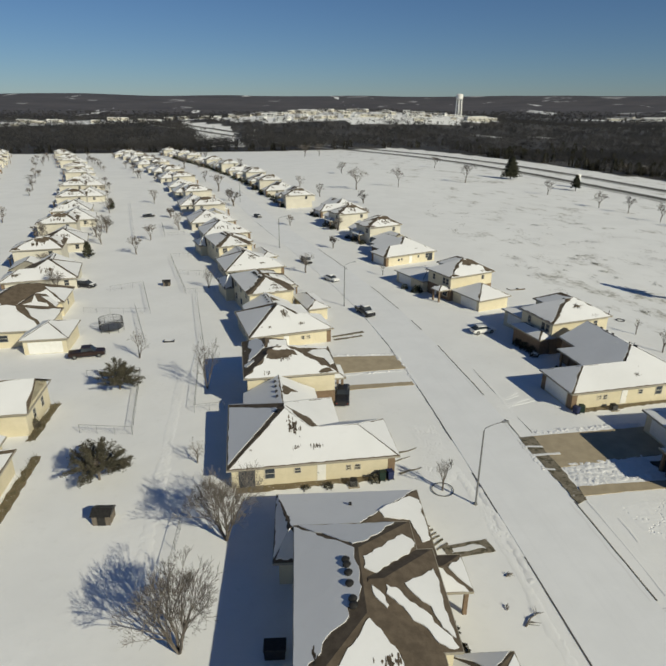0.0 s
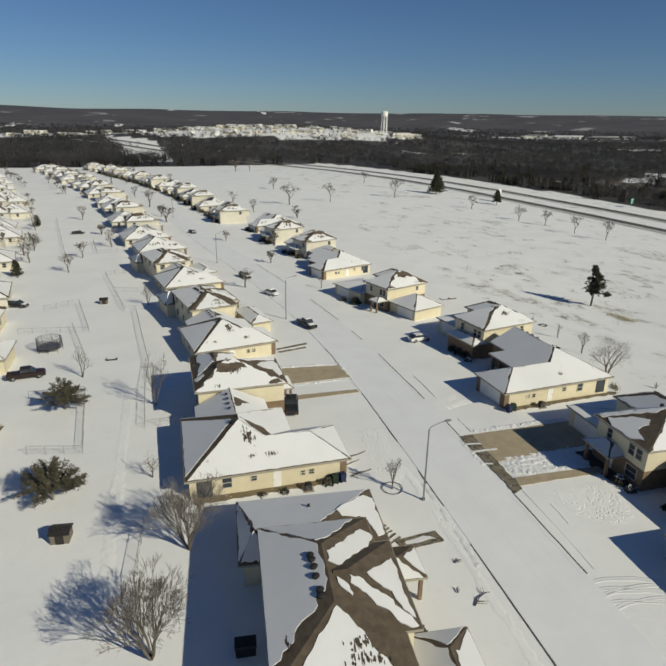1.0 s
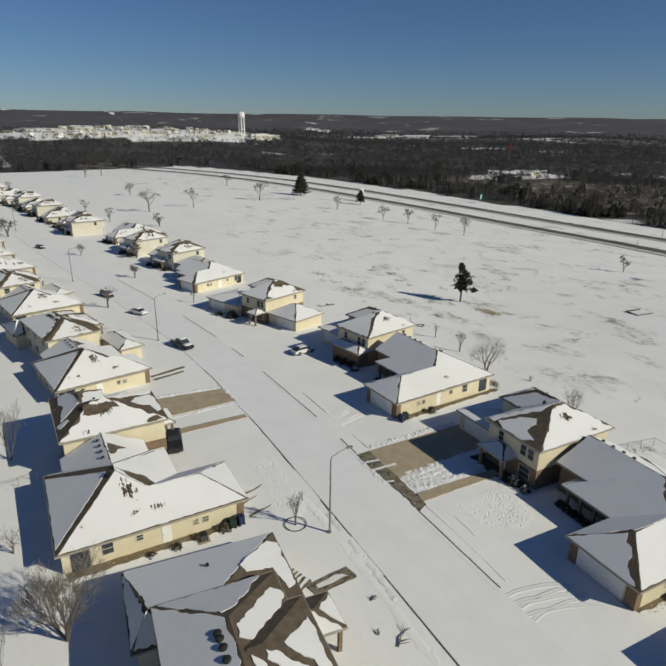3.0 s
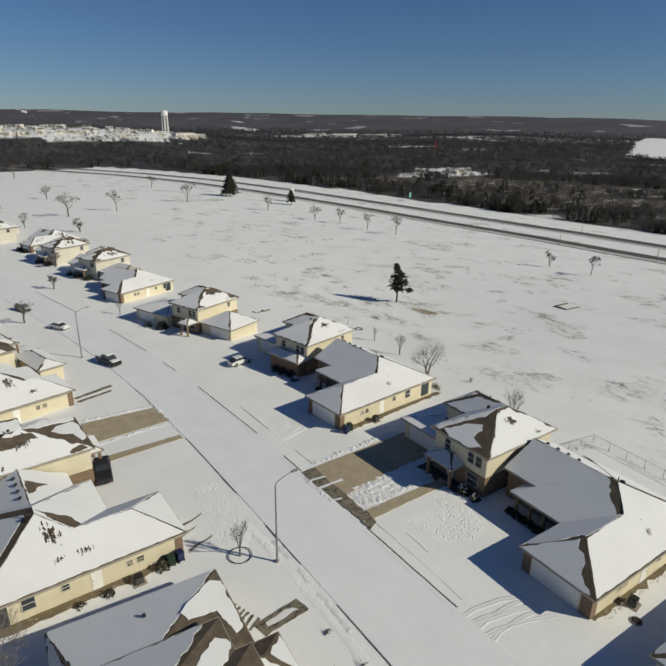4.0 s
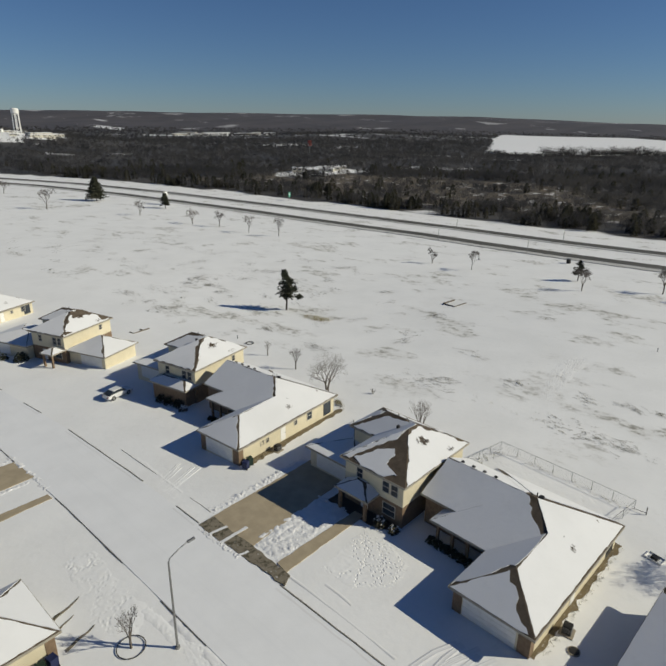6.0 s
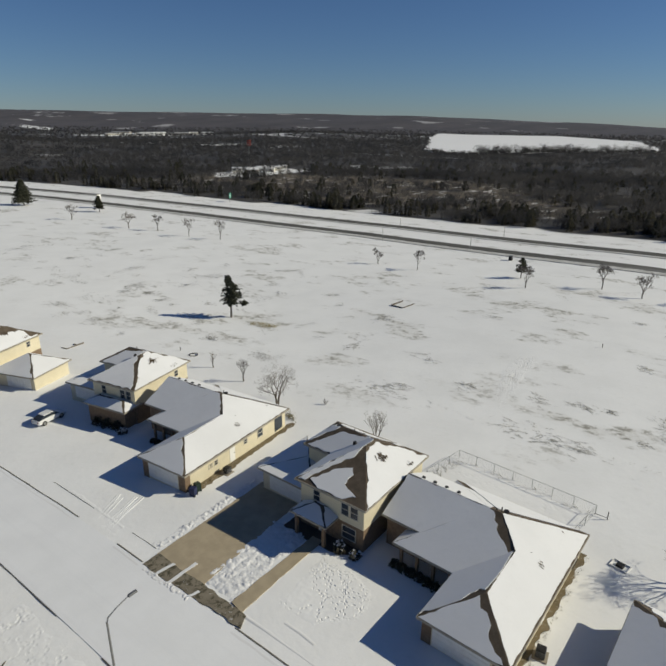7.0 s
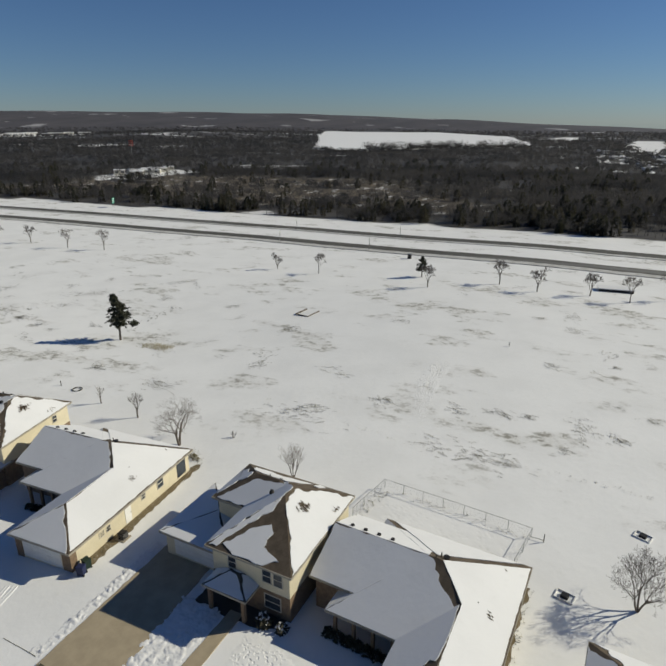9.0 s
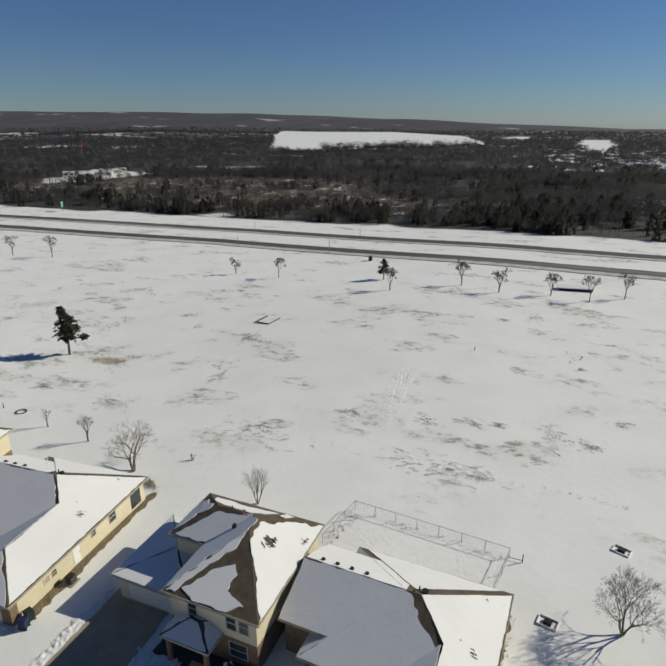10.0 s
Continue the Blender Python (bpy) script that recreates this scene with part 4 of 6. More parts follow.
# --- drives, paths and bare ground ---
def spotted(name, base, lo, hi, scale=0.9, dark=None):
    m, nt, bs = nodes_of(name, 0.85)
    c = mix(nt, ramp(nt, noise_fac(nt, 0.7, 4), 0.3, 0.7), base, tuple(1.22 * v for v in base))
    if dark:
        c = mix(nt, ramp(nt, noise_fac(nt, 1.9, 6, None, 0.7), 0.47, 0.6), c, dark)
    c = mix(nt, ramp(nt, noise_fac(nt, scale, 7, None, 0.7), lo, hi), c, (0.78, 0.78, 0.78))
    nt.links.new(c, bs.inputs["Base Color"])
    bump(nt, bs, noise_fac(nt, 12, 3), 0.4, 0.02)
    return m


DRIVE = spotted("drive_concrete", (0.335, 0.278, 0.193), 0.72, 0.75, 1.6)
SLUSH = spotted("slushy_soil", (0.18, 0.157, 0.118), 0.63, 0.69, 2.2, (0.07, 0.062, 0.04))
patch("driveway", [(28.7, 36.0), (44.5, 36.4), (44.0, 30.2), (28.6, 29.0)], 0.07, DRIVE, "shovelled tan concrete driveway", "driveway", 0.15)
patch("path", [(28.9, 25.4), (40.3, 25.2), (40.3, 23.9), (28.6, 23.8)], 0.075, DRIVE, "shovelled concrete front path", "path", 0.12)
patch("verge", [(26.95, 35.9), (28.95, 35.9), (28.8, 33.0), (28.75, 29.1), (28.75, 25.6), (28.6, 23.2), (27.35, 22.7), (27.2, 28.6), (26.95, 32.8)], 0.085, SLUSH, "muddy slabs with old slush at the drive's mouth", "verge", 0.22, 0.2)
patch("driveway_west", [(7.6, 65.2), (18.2, 64.4), (18.6, 58.9), (7.4, 58.3)], 0.07, DRIVE, "shovelled tan concrete driveway", "driveway", 0.15)
patch("path_west", [(7.3, 53.8), (18.2, 53.8), (18.3, 52.7), (7.3, 52.2)], 0.075, DRIVE, "shovelled concrete front path", "path", 0.12)
patch("track_west", [(8.8, 75.2), (15.0, 77.2), (15.2, 76.5), (9.0, 74.5)], 0.06, SLUSH, "tyre rut in the snow", "track", 0.2)
for x0, y0, x1, y1, w in ((10.4, 34.1, 13.5, 35.3, 0.2), (10.2, 32.7, 12.2, 33.6, 0.16), (10.4, 30.4, 12.9, 31.2, 0.17)):
    patch("track_west", [(x0, y0 - w), (x1, y1 - w), (x1 + 0.3, y1), (x0, y0 + w)], 0.06, SLUSH, "short dark rut melted beside the garage", "track", 0.14, 0.2)
patch("track_west_b", [(8.9, 73.6), (14.4, 75.0), (14.6, 74.5), (9.1, 73.0)], 0.06, SLUSH, "tyre rut in the snow", "track", 0.2)
for x0, y0, x1, y1, w in ((26.8, 33.7, 28.9, 33.45, 0.17), (26.75, 31.8, 30.3, 31.75, 0.19), (26.9, 29.0, 28.0, 28.7, 0.14)):
    patch("verge_snow", [(x0, y0 - w), (x1, y1 - w), (x1, y1 + w), (x0, y0 + w)], 0.11, SNOW, "strip of snow left between muddy slabs", "snow", 0.1, 0.16)
# bed coloured near black to deepen the shade beside the porch
SHADE_BED = spotted("shade_dark_bed", (0.06, 0.052, 0.042), 0.66, 0.72, 1.3)
patch("shade_bed", [(39.8, 28.8), (39.4, 24.8), (39.7, 21.4), (41.0, 19.9), (42.8, 19.9), (42.0, 28.8)], 0.055, SHADE_BED, "dark bed along the house front, coloured for its shade", "flower bed", 0.3, 0.4)
SOILMIX = spotted("soil_strip", (0.15, 0.118, 0.07), 0.56, 0.72, 4.5)
patch("soil_strip_a", [(-7.6, 29.0), (9.6, 29.6), (9.6, 30.5), (-7.6, 30.2)], 0.05, SOILMIX, "bare soil along the sunny wall", "soil", 0.35, 0.5)
patch("soil_strip_b", [(35.8, 2.15), (55.0, 1.6), (55.0, 2.7), (35.8, 2.9)], 0.05, SOILMIX, "bare soil along the sunny wall", "soil", 0.45, 0.22)
patch("soil_strip_c", [(37.8, 41.0), (58.2, 43.2), (58.0, 44.1), (37.6, 42.3)], 0.05, SOILMIX, "bare soil along the sunny wall", "soil", 0.45, 0.22)
patch("flower_bed", [(11.3, 18.6), (15.9, 18.9), (16.2, 17.3), (11.7, 16.9)], 0.06, SLUSH, "rectangular flower bed with bare soil", "flower bed", 0.18, 0.3)
patch("bed_snow", [(12.2, 18.2), (15.2, 18.4), (15.4, 17.8), (12.4, 17.5)], 0.09, SNOW, "patch of snow left in the flower bed", "snow", 0.3, 0.2)
# thin dark slabs painted where grass casts its shadows on the snow
for k in range(7):
    patch("grass_shadow", [(9.4 + 0.25 * k, 21.6 - 0.55 * k), (10.9 + 0.2 * k, 22.0 - 0.5 * k), (10.9 + 0.2 * k, 21.8 - 0.5 * k), (9.4 + 0.25 * k, 21.4 - 0.55 * k)], 0.06, SLUSH, "dark streak painted for grass shadow by the house corner", "grass", 0.14, 0.25)
patch("soil_strip_d", [(8.6, 5.6), (9.6, 5.6), (9.9, 10.4), (8.9, 10.4)], 0.06, SLUSH, "shrubby bed beside the porch", "flower bed", 0.3, 0.5)


def footprints(corners, seed):
    """Winding walks over a plot: for each square metre the prints that reach it, with their heading."""
    r = random.Random(seed)
    xs, ys = [p[0] for p in corners], [p[1] for p in corners]
    wide, deep = max(xs) - min(xs), max(ys) - min(ys)
    found = collections.defaultdict(list)
    for _ in range(max(2, int(wide * deep / 4))):
        x, y = r.uniform(min(xs), max(xs)), r.uniform(min(ys), max(ys))
        turn = r.uniform(0, 6.28) if min(wide, deep) > 4 else (1.57 if deep > wide else 0.0) + r.uniform(-0.2, 0.2)
        for k in range(r.randint(14, 40)):
            turn += r.gauss(0, 0.28 if min(wide, deep) > 4 else 0.12)
            x, y = x + 0.4 * math.cos(turn), y + 0.4 * math.sin(turn)
            side, share = (0.13 if k % 2 else -0.13) + r.gauss(0, 0.03), r.uniform(0.3, 1.0)
            px, py = x - side * math.sin(turn), y + side * math.cos(turn)
            for i in (-1, 0, 1):
                for j in (-1, 0, 1):
                    found[int(px) + i, int(py) + j].append((px, py, math.cos(turn), math.sin(turn), share))
    return found


def relief(name, corners, label, top, cell=0.14, size=0.5, hollow=0.0, soft=0.5, seed=0, category="snow bank"):
    """Worked snow: a fine sheet with clods, ridges and dents that sinks into the ground at its rim."""
    xs, ys = [p[0] for p in corners], [p[1] for p in corners]
    x0, y0 = min(xs), min(ys)
    nx, ny = int((max(xs) - x0) / cell) + 2, int((max(ys) - y0) / cell) + 2
    sides = list(zip(corners, corners[1:] + corners[:1]))
    s, at = Shape(), {}
    prints = footprints(corners, seed) if hollow else {}
    for j in range(ny):
        for i in range(nx):
            x, y = x0 + i * cell, y0 + j * cell
            inside, near = False, 9.0
            for (xa, ya), (xb, yb) in sides:
                if (ya > y) != (yb > y) and x < xa + (y - ya) / (yb - ya) * (xb - xa):
                    inside = not inside
                l2 = (xb - xa) ** 2 + (yb - ya) ** 2
                t = min(1.0, max(0.0, ((x - xa) * (xb - xa) + (y - ya) * (yb - ya)) / l2))
                near = min(near, math.hypot(x - xa - t * (xb - xa), y - ya - t * (yb - ya)))
            near = near if inside else -near
            if near < -0.3:
                continue
            f = smooth(-0.25, soft, near + 0.25 * noise.noise(Vector((x * 1.3, y * 1.3, seed))))
            n1 = noise.noise(Vector((x / size, y / size, seed + 3)))
            n2 = noise.noise(Vector((x / size * 2.6, y / size * 2.6, seed + 8)))
            if hollow:
                h = 0.02 + 0.012 * n1
                for px, py, c, sn, share in prints.get((int(x), int(y)), ()):
                    deep = hollow * share
                    u, v = (x - px) * c + (y - py) * sn, (y - py) * c - (x - px) * sn
                    q = (u / 0.13) ** 2 + (v / 0.055) ** 2
                    if q < 6:
                        h += deep * (0.22 * math.exp(-((q - 2.6) ** 2)) - math.exp(-q))
            else:
                rough = noise.turbulence(Vector((x / size * 0.6, y / size * 0.6, seed + 4)), 4, True)
                h = top * (0.95 * rough + 0.3 * n1 + 0.15 * n2 + 0.35 * noise.noise(Vector((x * 0.5, y * 0.5, seed))))
            at[i, j] = len(s.v)
            s.v.append((x, y, ground_z(x, y) - 0.07 + f * (0.07 + h)))
    for (i, j), k in at.items():
        q = (at.get((i + 1, j)), at.get((i + 1, j + 1)), at.get((i, j + 1)))
        if None not in q:
            s.f.append((k,) + q)
    single(name, s, SNOW if category == "snow bank" else LAWN_SNOW, label, category, kind="stuff", soft=True)


def bank(x0, y0, x1, y1, w, top, label, seed=0, size=0.45):
    d = math.hypot(x1 - x0, y1 - y0)
    nx, ny = -(y1 - y0) / d * w / 2, (x1 - x0) / d * w / 2
    relief("snow_bank", [(x0 - nx, y0 - ny), (x1 - nx, y1 - ny), (x1 + nx, y1 + ny), (x0 + nx, y0 + ny)], label, top, cell=0.1, seed=seed, size=size, soft=w * 0.45)


bank(29.0, 36.95, 44.6, 37.0, 1.9, 0.2, "lumpy bank of shovelled snow beside a driveway", 1, 0.34)
relief("snow_bank", [(28.9, 29.9), (39.9, 30.4), (40.2, 25.5), (28.9, 25.3)], "churned heap of shovelled snow between drive and path", 0.17, cell=0.085, size=0.5, seed=2)
bank(18.75, 55.0, 18.3, 66.5, 1.1, 0.22, "ploughed snow ridge along the kerb", 3)
bank(8.0, 66.0, 17.8, 65.3, 1.0, 0.2, "lumpy bank of shovelled snow beside a driveway", 4)
bank(8.0, 57.6, 18.0, 58.3, 0.9, 0.2, "lumpy bank of shovelled snow beside a driveway", 5)
bank(26.6, 36.4, 26.75, 28.6, 0.75, 0.16, "clods of ploughed snow along the muddy verge", 8, 0.25)
bank(17.9, 13.0, 18.2, 27.0, 1.2, 0.09, "ploughed snow ridge along the kerb", 7, 1.1)
relief("trodden_snow", [(29.6, 23.4), (39.6, 23.5), (40.0, 18.5), (38.2, 14.6), (34.5, 14.0), (30.6, 17.5)], "trampled front lawn snow with many footprints", 0.1, 0.05, 0.42, 0.13, 1.8, 11, "snow")
relief("trodden_snow", [(14.0, 42.0), (18.2, 41.0), (18.2, 29.5), (15.0, 26.5), (11.8, 30.5)], "trampled verge snow with many footprints", 0.1, 0.1, 0.5, 0.13, 1.4, 19, "snow")
relief("trodden_snow", [(16.2, 1.0), (17.9, 1.0), (17.8, 30.0), (16.4, 30.0)], "line of footprints along the kerb", 0.1, 0.14, 0.7, 0.09, 0.6, 12, "snow")
relief("trodden_snow", [(-16.8, 16.0), (-14.6, 16.0), (-15.4, 62.0), (-17.8, 62.0)], "line of footprints across the backyard snow", 0.1, 0.16, 0.8, 0.08, 0.8, 13, "snow")
relief("trodden_snow", [(28.6, 42.0), (29.6, 42.0), (30.0, 54.0), (29.0, 54.0)], "line of footprints along the kerb", 0.1, 0.14, 0.7, 0.08, 0.5, 14, "snow")
relief("trodden_snow", [(57.6, 20.4), (63.5, 19.4), (62.1, 3.2), (57.4, 3.9)], "churned snow inside the fenced yard", 0.1, 0.15, 0.9, 0.07, 0.6, 16, "snow")


# --- tyre tracks pressed into the snow ---
def tyre_track(points, label="tyre track pressed into snow"):
    for off in (-0.75, 0.75):
        line = [(x, y + off) if abs(points[-1][0] - points[0][0]) > abs(points[-1][1] - points[0][1]) else (x + off, y) for x, y in points]
        ribbon(line, 0.1, 0, "tyre_track", SNOW, label, "tyre track", 0.06, [(-0.34, -0.02), (-0.16, 0.035), (-0.07, 0.02), (0.07, 0.02), (0.16, 0.035), (0.34, -0.02)])


for y0, ym, y1, xe in ((6.2, 6.9, 6.4, 33.2), (7.6, 7.2, 5.2, 33.8), (8.3, 8.3, 6.8, 33.0)):
    tyre_track([(24.4, y0), (28.2, ym), (31.0, (ym + y1) / 2 + 0.15), (xe, y1)])
for line in ([(26.8, 45.9), (29.0, 46.5), (30.3, 47.1), (32.5, 48.3)], [(26.9, 45.3), (29.4, 46.2), (32.2, 47.4)], [(27.0, 44.2), (30.0, 45.0), (33.3, 46.3)], [(26.9, 43.8), (29.5, 44.4), (31.5, 45.1)], [(26.9, 42.4), (28.3, 43.7), (30.6, 44.6), (33.7, 45.6)]):
    ribbon(line, 0.1, 0, "tyre_track", LAWN_SNOW, "tyre rut fanning into a snowed drive", "tyre track", 0.16, [(-0.34, -0.03), (-0.2, 0.02), (-0.08, 0.002), (0.08, 0.002), (0.2, 0.026), (0.34, -0.03)])
for x, y0, y1 in ((29.16, 48.2, 57.0), (29.2, 36.8, 40.9)):
    ribbon([(x, y0), (x + 0.03, (y0 + y1) / 2), (x, y1)], 0.022, 0.03, "path_edge", SLUSH, "bared edge of a snowed-over pavement", "path", 0.03)


for x0, y0, x1, y1 in ((26.3, 22.0, 25.3, 9.0), (25.7, 24.5, 24.9, 11.0), (28.5, 23.4, 28.2, 10.4), (30.1, 20.0, 29.9, 16.6), (23.0, 13.6, 22.6, 10.8), (26.9, 46.5, 25.9, 38.4)):
    ribbon([(x0, y0), ((x0 + x1) / 2 + 0.08, (y0 + y1) / 2), (x1, y1)], 0.1, 0, "tyre_track", SNOW, "long rut ridge in the snow along the kerb", "tyre track", 0.08, [(-0.3, -0.02), (-0.12, 0.03), (0.0, 0.04), (0.2, -0.02)])
relief("trodden_snow", [(17.6, 25.1), (19.6, 20.9), (19.4, 16.9), (18.8, 13.9), (16.6, 14.6), (16.4, 21.5)], "kerbside snow churned by boots", 0.1, 0.08, 0.5, 0.11, 0.6, 17, "snow")
relief("trodden_snow", [(79.0, 18.5), (87.0, 20.0), (100.0, 22.5), (113.0, 23.0), (114.0, 29.0), (100.0, 29.5), (86.0, 25.5), (79.0, 22.0)], "wide trail of old footprints across the field", 0.05, 0.12, 0.6, 0.16, 2.2, 27, "snow")
relief("trodden_snow", [(26.4, 46.6), (28.6, 45.0), (28.4, 40.8), (26.6, 41.0)], "kerbside snow churned by boots", 0.1, 0.1, 0.5, 0.11, 0.6, 18, "snow")


def bared_patch(s, r, x, y, half, heading, dense):
    """Wisps of flattened dead grass drawn out along the wind, thinning towards the rim."""
    c, n = math.cos(heading), math.sin(heading)
    for _ in range(int((7 + 3.6 * half) * dense)):
        u, v = r.gauss(0, 0.45 * half), r.gauss(0, 0.5 + 0.13 * half)
        wx, wy = x + u * c - v * n, y + u * n + v * c
        t = 0.6 * heading + 0.4 * 1.75 + r.gauss(0, 0.3)
        step, l = r.uniform(0.06, 0.15), r.uniform(0.15, 0.95)
        for k in range(int(2 * l / step)):
            q = -l + k * step
            j = r.gauss(0, 0.07 + 0.08 * (1 - abs(q) / l))
            px, py = wx + q * math.cos(t) - j * math.sin(t), wy + q * math.sin(t) + j * math.cos(t)
            z = ground_z(px, py) + 0.07
            a, fl, fw = t + r.gauss(0, 0.5), r.uniform(0.04, 0.15), r.uniform(0.015, 0.045)
            ring = []
            for i in range(5):
                dx, dy = fl * math.cos(1.257 * i) * r.uniform(0.7, 1.2), fw * math.sin(1.257 * i) * r.uniform(0.7, 1.2)
                ring.append((px + dx * math.cos(a) - dy * math.sin(a), py + dx * math.sin(a) + dy * math.cos(a), z))
            s.poly(*ring)


def field_grass():
    r = random.Random(31)
    s = Shape()
    for x, y, half, heading in ((94.3, 59.0, 3.1, 3.07), (87.4, 29.8, 2.9, 0.61), (211.0, 14.1, 4.1, 1.89), (91.1, 11.7, 2.5, 0.95), (91.9, 7.5, 0.8, 1.88), (91.7, -0.3, 4.4, 0.41), (99.6, -9.5, 1.4, 1.2), (121.4, -3.6, 0.9, 1.72), (116.5, 6.9, 1.9, 0.64), (153.8, 6.7, 4.7, 0.19), (142.1, 5.3, 3.1, 0.51), (148.7, 13.6, 1.7, 1.63), (132.6, 43.3, 2.3, 1.48), (90.6, -4.8, 1.9, 0.4), (181.0, 9.6, 2.9, 1.76), (76.5, 14.2, 6.9, 1.47), (79.8, 39.7, 4.4, 1.79), (77.2, 40, 6.5, 1.6), (76.8, 8.6, 3.0, 1.5)):
        bared_patch(s, r, x, y, half, heading, 1.9)
    for x, y, half, heading in ((105.6, 188.1, 5.7, 0.14), (110.3, 159.1, 4.9, 0.03), (96.7, 139.6, 3.4, 3.12), (90.8, 135.7, 1.8, 2.91), (95.0, 130.2, 1.7, 1.95), (92.8, 121.6, 1.7, 0.03), (142.4, 119.7, 6.1, 2.73), (128.0, 89.7, 2.4, 2.32), (79.6, 86.6, 2.9, 1.73), (78.1, 69.5, 4.9, 1.56), (71.5, 134.7, 5.1, 1.76), (71.2, 116.2, 2.6, 2.05), (117.0, 65.4, 3.7, 3.06), (119.0, 133.5, 9.0, 2.2)):
        bared_patch(s, r, x, y, half, heading, 2.6)
    for x, y, half, heading in ((89.6, 161.2, 2.4, 0.28), (82.4, 136.4, 6.4, 1.82), (124.5, 173.1, 4.5, 0.17), (101.5, 77.7, 3.3, 2.7), (95.5, 68.6, 1.8, 1.57), (101.3, 62.8, 2.6, 0.16), (94.1, 81.5, 5.5, 0.2), (97.5, 45.0, 4.2, 1.43), (89.2, 17.2, 2.1, 0.96), (109.2, 131.5, 10.3, 1.66), (121.0, 82.2, 4.3, 2.88), (89.5, 18.1, 3.1, 0.59), (179.9, 23.0, 4.7, 2.43), (163.0, 35.7, 2.8, 0.92), (116.8, -1.0, 2.0, 0.41), (127.8, -2.6, 3.3, 2.88), (169.2, 16.2, 2.8, 1.68), (95.2, 40.5, 1.9, 1.37), (102.4, -4.6, 1.0, 1.18), (83.8, 1.5, 1.3, 1.05), (76.9, 12.0, 1.4, 1.14), (125.1, -9.5, 2.1, 1.55), (161.9, 17.9, 6.4, 1.74), (98.2, 60.1, 2.4, 2.93)):
        bared_patch(s, r, x, y, half, heading, 0.75)
    for _ in range(75):
        bared_patch(s, r, r.uniform(66, 145), r.uniform(96, 235), r.uniform(1.0, 5.0), r.uniform(0.2, 1.9), 1.0)
    single("field_grass", s, FIELD_GRASS, "streaks of dead grass blown bare in the field snow", "grass", kind="stuff")


field_grass()

# --- street lamps ---
def street_lamp(x, y, side=1, h=9.1, label="tall grey steel street lamp with a curved arm"):
    ob = thing("street_lamp", x, y, None, 0, label, "street lamp", "street lamps")
    part("base", Shape().disc(0, 0, -0.1, 0.22, 0.22, 10, 0.19), GREY_METAL, ob)
    part("pole", Shape().tube([(0, 0, 0.2), (0, 0, h * 0.5), (0, 0, h - 0.35)], [0.11, 0.095, 0.075], 8), GREY_METAL, ob)
    pts = [(0, 0, h - 0.45), (0.12 * side, 0, h - 0.05), (0.9 * side, 0, h + 0.3), (1.9 * side, 0, h + 0.55)]
    part("arm", Shape().tube(pts, [0.055, 0.05, 0.045, 0.04], 6), GREY_METAL, ob)
    hd = Shape().box(1.75, 2.45, -0.13, 0.13, h + 0.47, h + 0.62, 0.04)
    hd.v = [(v[0] * side, v[1], v[2]) for v in hd.v]
    part("lamp_head", hd if side > 0 else hd.flip(), GREY_METAL, ob)


street_lamp(16.8, 24.0)
street_lamp(14.0, 93.3)
street_lamp(3.2, 153.6)
street_lamp(-10.0, 250.8)


# --- fences ---
def wire_fence(points, label="low chain-link fence with steel posts", h=1.2, gap=2.6, group="backyard fences", near=True):
    x0, y0 = points[0]
    ob = thing("fence", x0, y0, None, 0, label, "fence", group)
    base = ground_z(x0, y0)
    loc = lambda x, y, z: (x - x0, y - y0, ground_z(x, y) + z - base)
    for (xa, ya), (xb, yb) in zip(points, points[1:]):
        n = max(1, round(math.hypot(xb - xa, yb - ya) / gap))
        spots = [(xa + (xb - xa) * i / n, ya + (yb - ya) * i / n) for i in range(n + 1)]
        for x, y in spots[: n if (xb, yb) != points[-1] else n + 1]:
            part("post", Shape().tube([loc(x, y, -0.2), loc(x, y, h + 0.04)], [0.028, 0.028], 5), GREY_METAL, ob)
        rail = Shape()
        for z, r in ((h, 0.024),):
            rail.tube([loc(x, y, z) for x, y in spots], [r] * (n + 1), 4)
        part("rail", rail, GREY_METAL, ob)
        wires = Shape()
        m = max(2, int(math.hypot(xb - xa, yb - ya) / (0.28 if near else 0.8)))
        for i in range(m):
            for s in (1, -1):
                t0, t1 = i / m, min(1.0, max(0.0, (i + s * 1.2 * 0.28 / 0.28) / m))
                p, q = (xa + (xb - xa) * t0, ya + (yb - ya) * t0), (xa + (xb - xa) * t1, ya + (yb - ya) * t1)
                wires.tube([loc(*p, 0.03), loc(*q, h)], [0.004, 0.004], 3, False)
        part("wire_mesh", wires, GREY_METAL, ob)


wire_fence([(57.2, 21.0), (64.0, 19.9), (62.6, 2.7), (57.0, 3.5)], "chain-link backyard fence behind the corner house")
wire_fence([(-27.5, 44.7), (-20.8, 43.2), (-23.1, 62.4), (-31.0, 62.3)])
wire_fence([(-40.0, 95.5), (-26.4, 93.4), (-31.3, 115.3), (-38.2, 111.6)], near=False)
wire_fence([(-24.6, 75.9), (-30.0, 97.0)], near=False)
wire_fence([(-9.6, 48.6), (-13.6, 48.3), (-14.2, 62.0), (-14.0, 72.0), (-16.2, 90.0), (-17.9, 105.0)], near=False)
wire_fence([(-12.4, 11.0), (-13.2, 18.5), (-12.7, 27.0)])
wire_fence([(-14.0, 107.2), (-20.6, 107.2), (-28.4, 144.0), (-19.0, 146.0)], near=False)
wire_fence([(-24.4, 125.0), (-16.0, 123.0)], near=False)
wire_fence([(-28.0, 177.5), (-34.2, 175.5), (-38.0, 197.0)], near=False)
wire_fence([(-43.4, 172.4), (-59.5, 252.0)], near=False)
